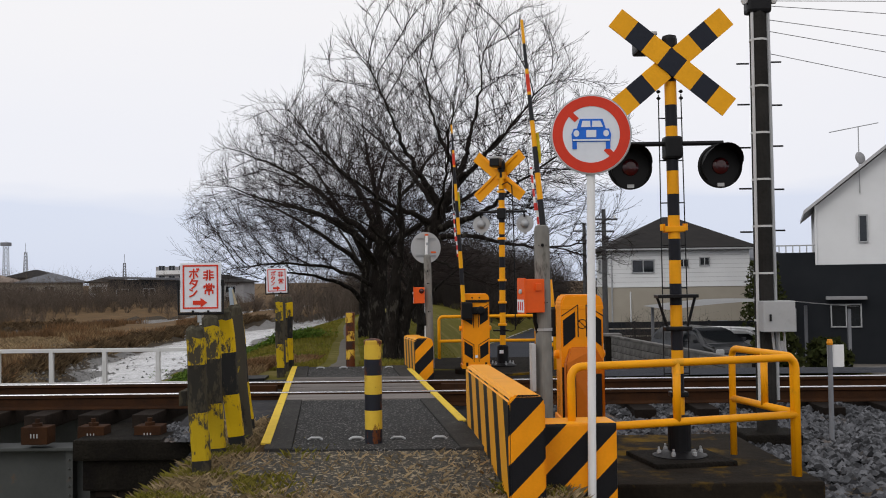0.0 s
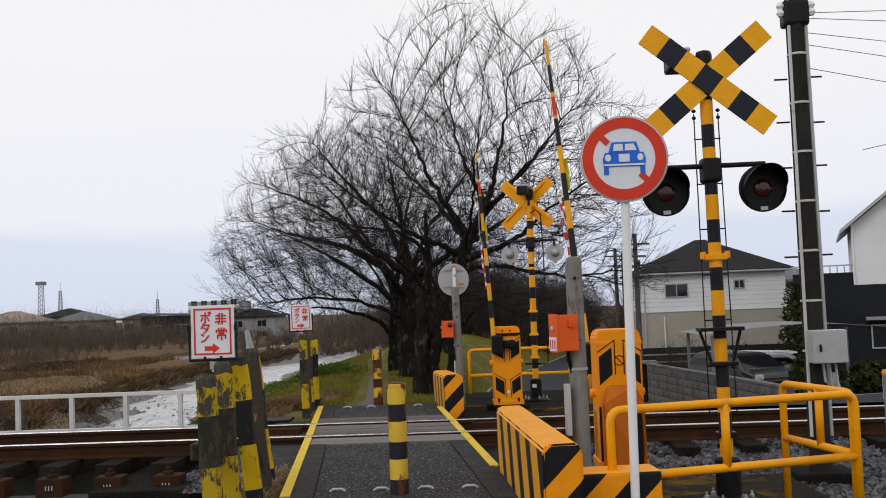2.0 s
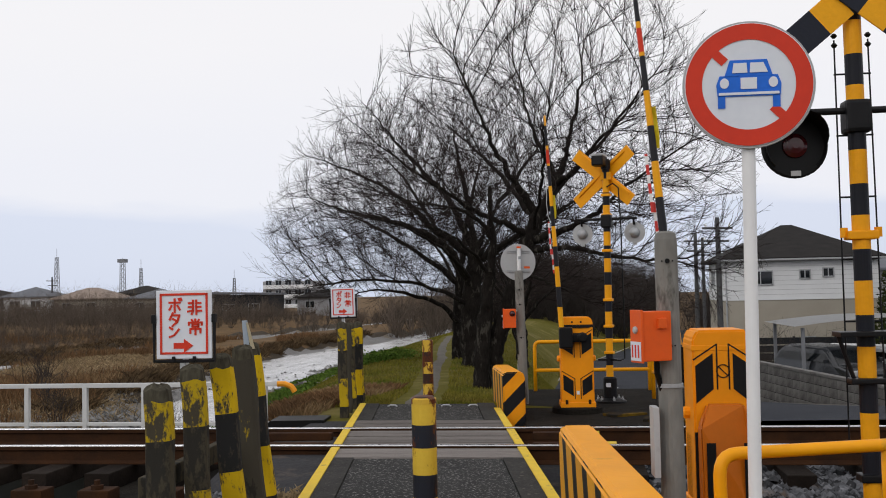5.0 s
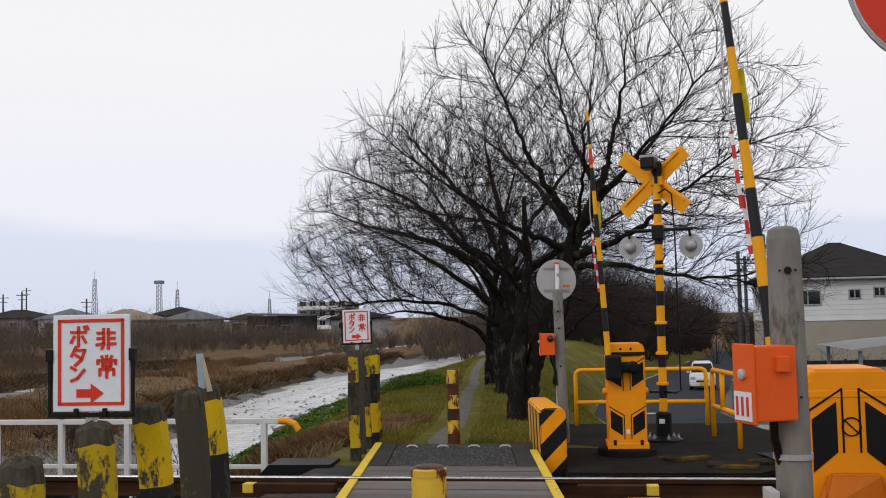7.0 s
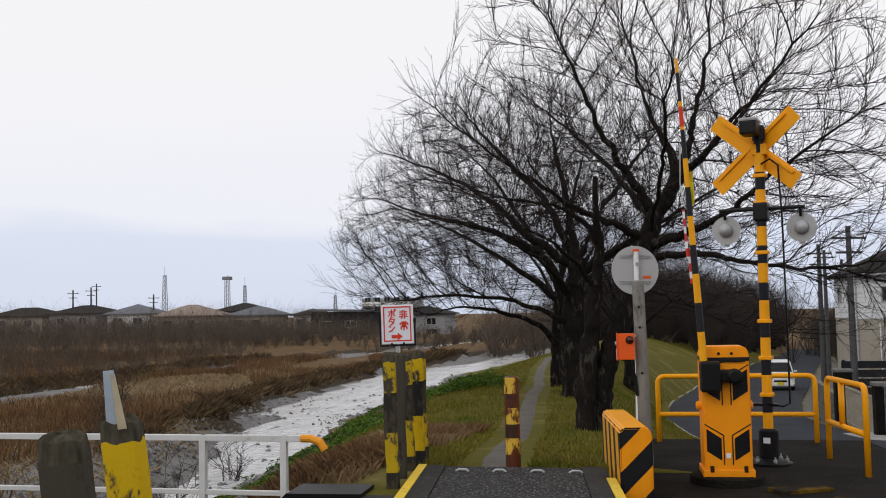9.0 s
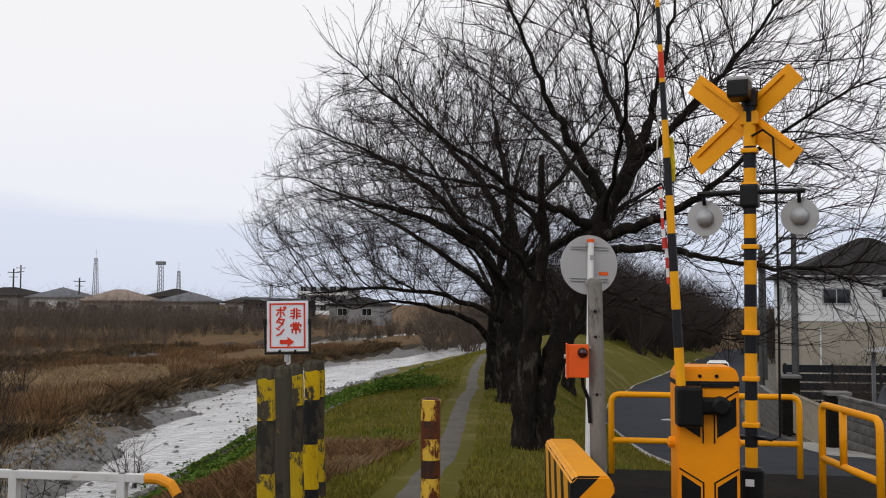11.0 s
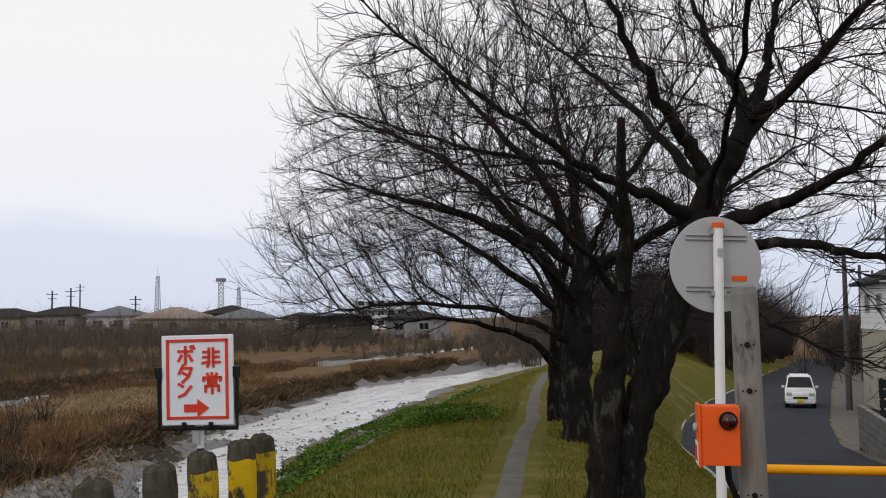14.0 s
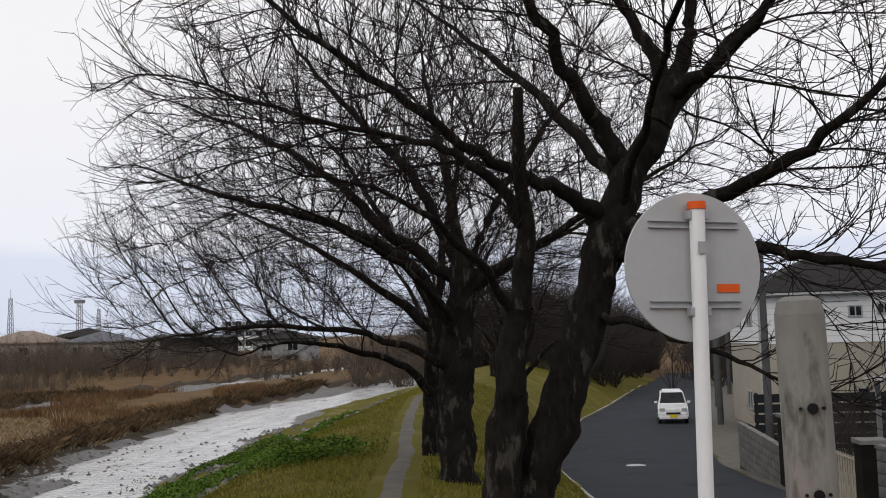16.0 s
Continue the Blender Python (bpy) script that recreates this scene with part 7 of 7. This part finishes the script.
cp = thing("carport", pose(10.2, 36.5, -2.2), "carport with a pale curved roof", "carport")
bm = bmesh.new()
rr = []
for k in range(9):
    t = k / 8
    rr.append([bm.verts.new((-3.2 + 6.4 * t, yy, 2.15 + 0.35 * math.sin(math.pi * t * 0.8 + 0.3))) for yy in (-2.5, 2.5)])
for a, b in zip(rr, rr[1:]):
    bm.faces.new((a[0], a[1], b[1], b[0]))
bmesh.ops.solidify(bm, geom=bm.faces[:], thickness=0.08)
part("roof_sheet", bm, "sign_back", cp)
for sx in (-2.9, 2.9):
    for yy in (-2.2, 2.2):
        part("post", box((0.1, 0.1, 2.2), (sx, yy, 1.1)), "mast", cp)


def leafy(name, x, y, z, w, h, seed, label):
    rng = random.Random(seed)
    vs, fs = [], []
    for i in range(2600 if h > 3 else 1400):
        a, r, t = rng.uniform(0, 6.28), w * rng.random() ** 0.5, rng.random()
        r *= 0.55 + 0.6 * math.sin(math.pi * min(t * 0.8 + 0.2, 1)) + 0.25 * noise.noise(Vector((a, t * 3, seed)))
        c = Vector((x + r * math.cos(a), y + r * math.sin(a), z + h * t))
        s = 0.09 * rng.uniform(0.6, 1.4)
        u, v = Vector((rng.gauss(0, 1), rng.gauss(0, 1), rng.gauss(0, 1))).normalized() * s, Vector((rng.gauss(0, 1), rng.gauss(0, 1), rng.gauss(0, 1))).normalized() * s
        k = len(vs)
        vs += [tuple(c - u), tuple(c + v), tuple(c + u), tuple(c - v)]
        fs.append((k, k + 1, k + 2, k + 3))
    sh = thing(name, pose(0, 0, 0), label, "shrub", "garden shrubs")
    raw("foliage", vs, fs, "hedge", sh)
    part("stem", rod((x, y, z - 0.3), (x, y, z + h * 0.6), 0.05, 0.02, 7), "bark", sh)


leafy("garden_shrub", 9.5, 30.5, -1.7, 0.7, 1.3, 3, "clipped yellow-green garden shrub")
leafy("garden_shrub", 13.1, 44.0, -2.8, 0.95, 4.6, 4, "tall dark evergreen beside the house")
leafy("garden_shrub", 11.2, 31.0, -1.8, 0.6, 1.0, 5, "low green garden shrub")


def line_pole(x, y, z, h):
    p = thing("street_pole", pose(x, y, z, 0, 0, 20), "grey concrete line pole along the lane", "utility pole", "lane poles")
    part("shaft", lathe(((0.16, -0.3), (0.10, h)), 12), "line_pole", p)
    part("crossarm", box((1.5, 0.09, 0.09), (0, 0, h - 0.5)), "line_pole", p)
    part("crossarm", box((1.1, 0.09, 0.09), (0, 0, h - 1.1)), "line_pole", p)
    for k in (-0.6, 0.0, 0.6):
        part("insulator", lathe(((0.04, 0), (0.06, 0.06), (0.03, 0.16)), 8, None, Matrix.Translation((k, 0, h - 0.45))), "white_paint", p)


for x, y, h in ((7.6, 64, 8.0), (9.6, 77, 8.5), (12.6, 90, 8.5), (7.0, 50.0, 7.5), (17.0, 110, 9)):
    line_pole(x, y, road_z(y), h)

# far side of the river: middle, depth, width, eaves, ridge, wall, roof
for k, (x, y, w, e, r, wall, roof) in enumerate(((-79.5, 130, 8.0, 2.2, 3.3, "wall_grey", "roof_dark"), (-71.8, 130, 6.0, 2.0, 3.3, "plaster_white", "roof_grey"), (-63.2, 129, 7.6, 1.6, 3.0, "plaster_beige", "roof_tan"), (-61.5, 142, 6.5, 2.2, 3.3, "plaster_dark", "roof_dark"), (-54.2, 130, 5.6, 1.5, 2.7, "plaster_beige", "roof_grey"), (-48.0, 134, 4.0, 1.4, 2.2, "plaster_white", "roof_dark"), (-90, 132, 9, 2.0, 3.2, "plaster_beige", "roof_dark"), (-101, 130, 9, 2.2, 3.4, "plaster_white", "roof_grey"), (-34, 140, 7, 1.2, 2.2, "wall_grey", "roof_dark"))):
    hh = thing("house", pose(x, y, -1.9, 0, 0, (k * 37) % 24 - 10), ("low house with a grey tiled roof", "pale house with a hipped roof", "house with a tan roof")[k % 3] + " across the river", "house", "houses across the river")
    part("wall", box((w, 6, e + 1.9), (0, 0, (e + 1.9) / 2)), wall, hh)
    part("roof", hip_roof(w, 6, r - e, 0.5), roof, hh).location = (0, 0, e + 1.95)
    for j in (-1, 1):
        window(hh, 1.3, 0.9, j * w * 0.24, -3.03, e + 0.9)
        window(hh, 1.5, 1.2, j * w * 0.24, -3.03, e - 1.6 + 0.9)
db = thing("workshop", pose(-42.3, 131, -3.3), "long dark timber building with a shallow shed roof", "building", "houses across the river")
part("wall", box((7.2, 7, 5.0), (0, 0, 2.5)), "plaster_dark", db)
part("roof", box((7.8, 7.8, 0.25), (0, 0, 5.15), 0.03, pose(0, 0, 0, 0, 2, 0)), "roof_grey", db)
for j in (-1, 1):
    window(db, 1.5, 0.8, j * 1.7, -3.53, 3.4)
ab = thing("apartment_block", pose(-65, 232, -4.6), "distant pale apartment block", "apartment block")
part("wall", box((12, 10, 9.5), (0, 0, 4.75)), "wall_grey", ab)
for r in range(4):
    part("balcony", box((11.5, 0.8, 0.9), (0, -5.3, 1.6 + 2.2 * r)), "plaster_white", ab)
    for j in range(5):
        window(ab, 1.4, 1.2, -4.6 + 2.3 * j, -5.03, 2.5 + 2.2 * r)


def lattice_mast(x, y, h, w0, w1, head):
    m = thing("lattice_mast", pose(x, y, -3), "distant grey lattice mast", "mast", "distant masts")
    n = 12
    c = ((-1, -1), (1, -1), (1, 1), (-1, 1))
    for a, b in c:
        part("leg", rod((a * w0, b * w0, 0), (a * w1, b * w1, h), 0.16, 0.10, 5), "mast", m)
    for k in range(n):
        z0, z1 = h * k / n, h * (k + 1) / n
        a0, a1 = w0 + (w1 - w0) * k / n, w0 + (w1 - w0) * (k + 1) / n
        for i in range(4):
            p, q = c[i], c[(i + 1) % 4]
            part("brace", rod((p[0] * a0, p[1] * a0, z0), (q[0] * a1, q[1] * a1, z1), 0.08, n=4), "mast", m)
    if head:
        part("platform", box((w1 * 4.2, w1 * 4.2, 1.4), (0, 0, h - 0.8)), "mast", m)
    part("spike", rod((0, 0, h), (0, 0, h + (0.5 if head else 3.5)), 0.08, n=4), "mast", m)


lattice_mast(-215, 400, 23, 1.1, 0.5, False)
lattice_mast(-186, 400, 21.5, 1.0, 0.75, True)
lattice_mast(-178, 400, 17.5, 0.9, 0.4, False)
lattice_mast(-138, 400, 12.5, 0.8, 0.35, False)
for x, y, h in ((-79, 130, 8.8), (-81.8, 130, 8.5), (-69.5, 130, 7.6), (-97, 160, 10.5)):
    line_pole(x, y, -3.0, h)
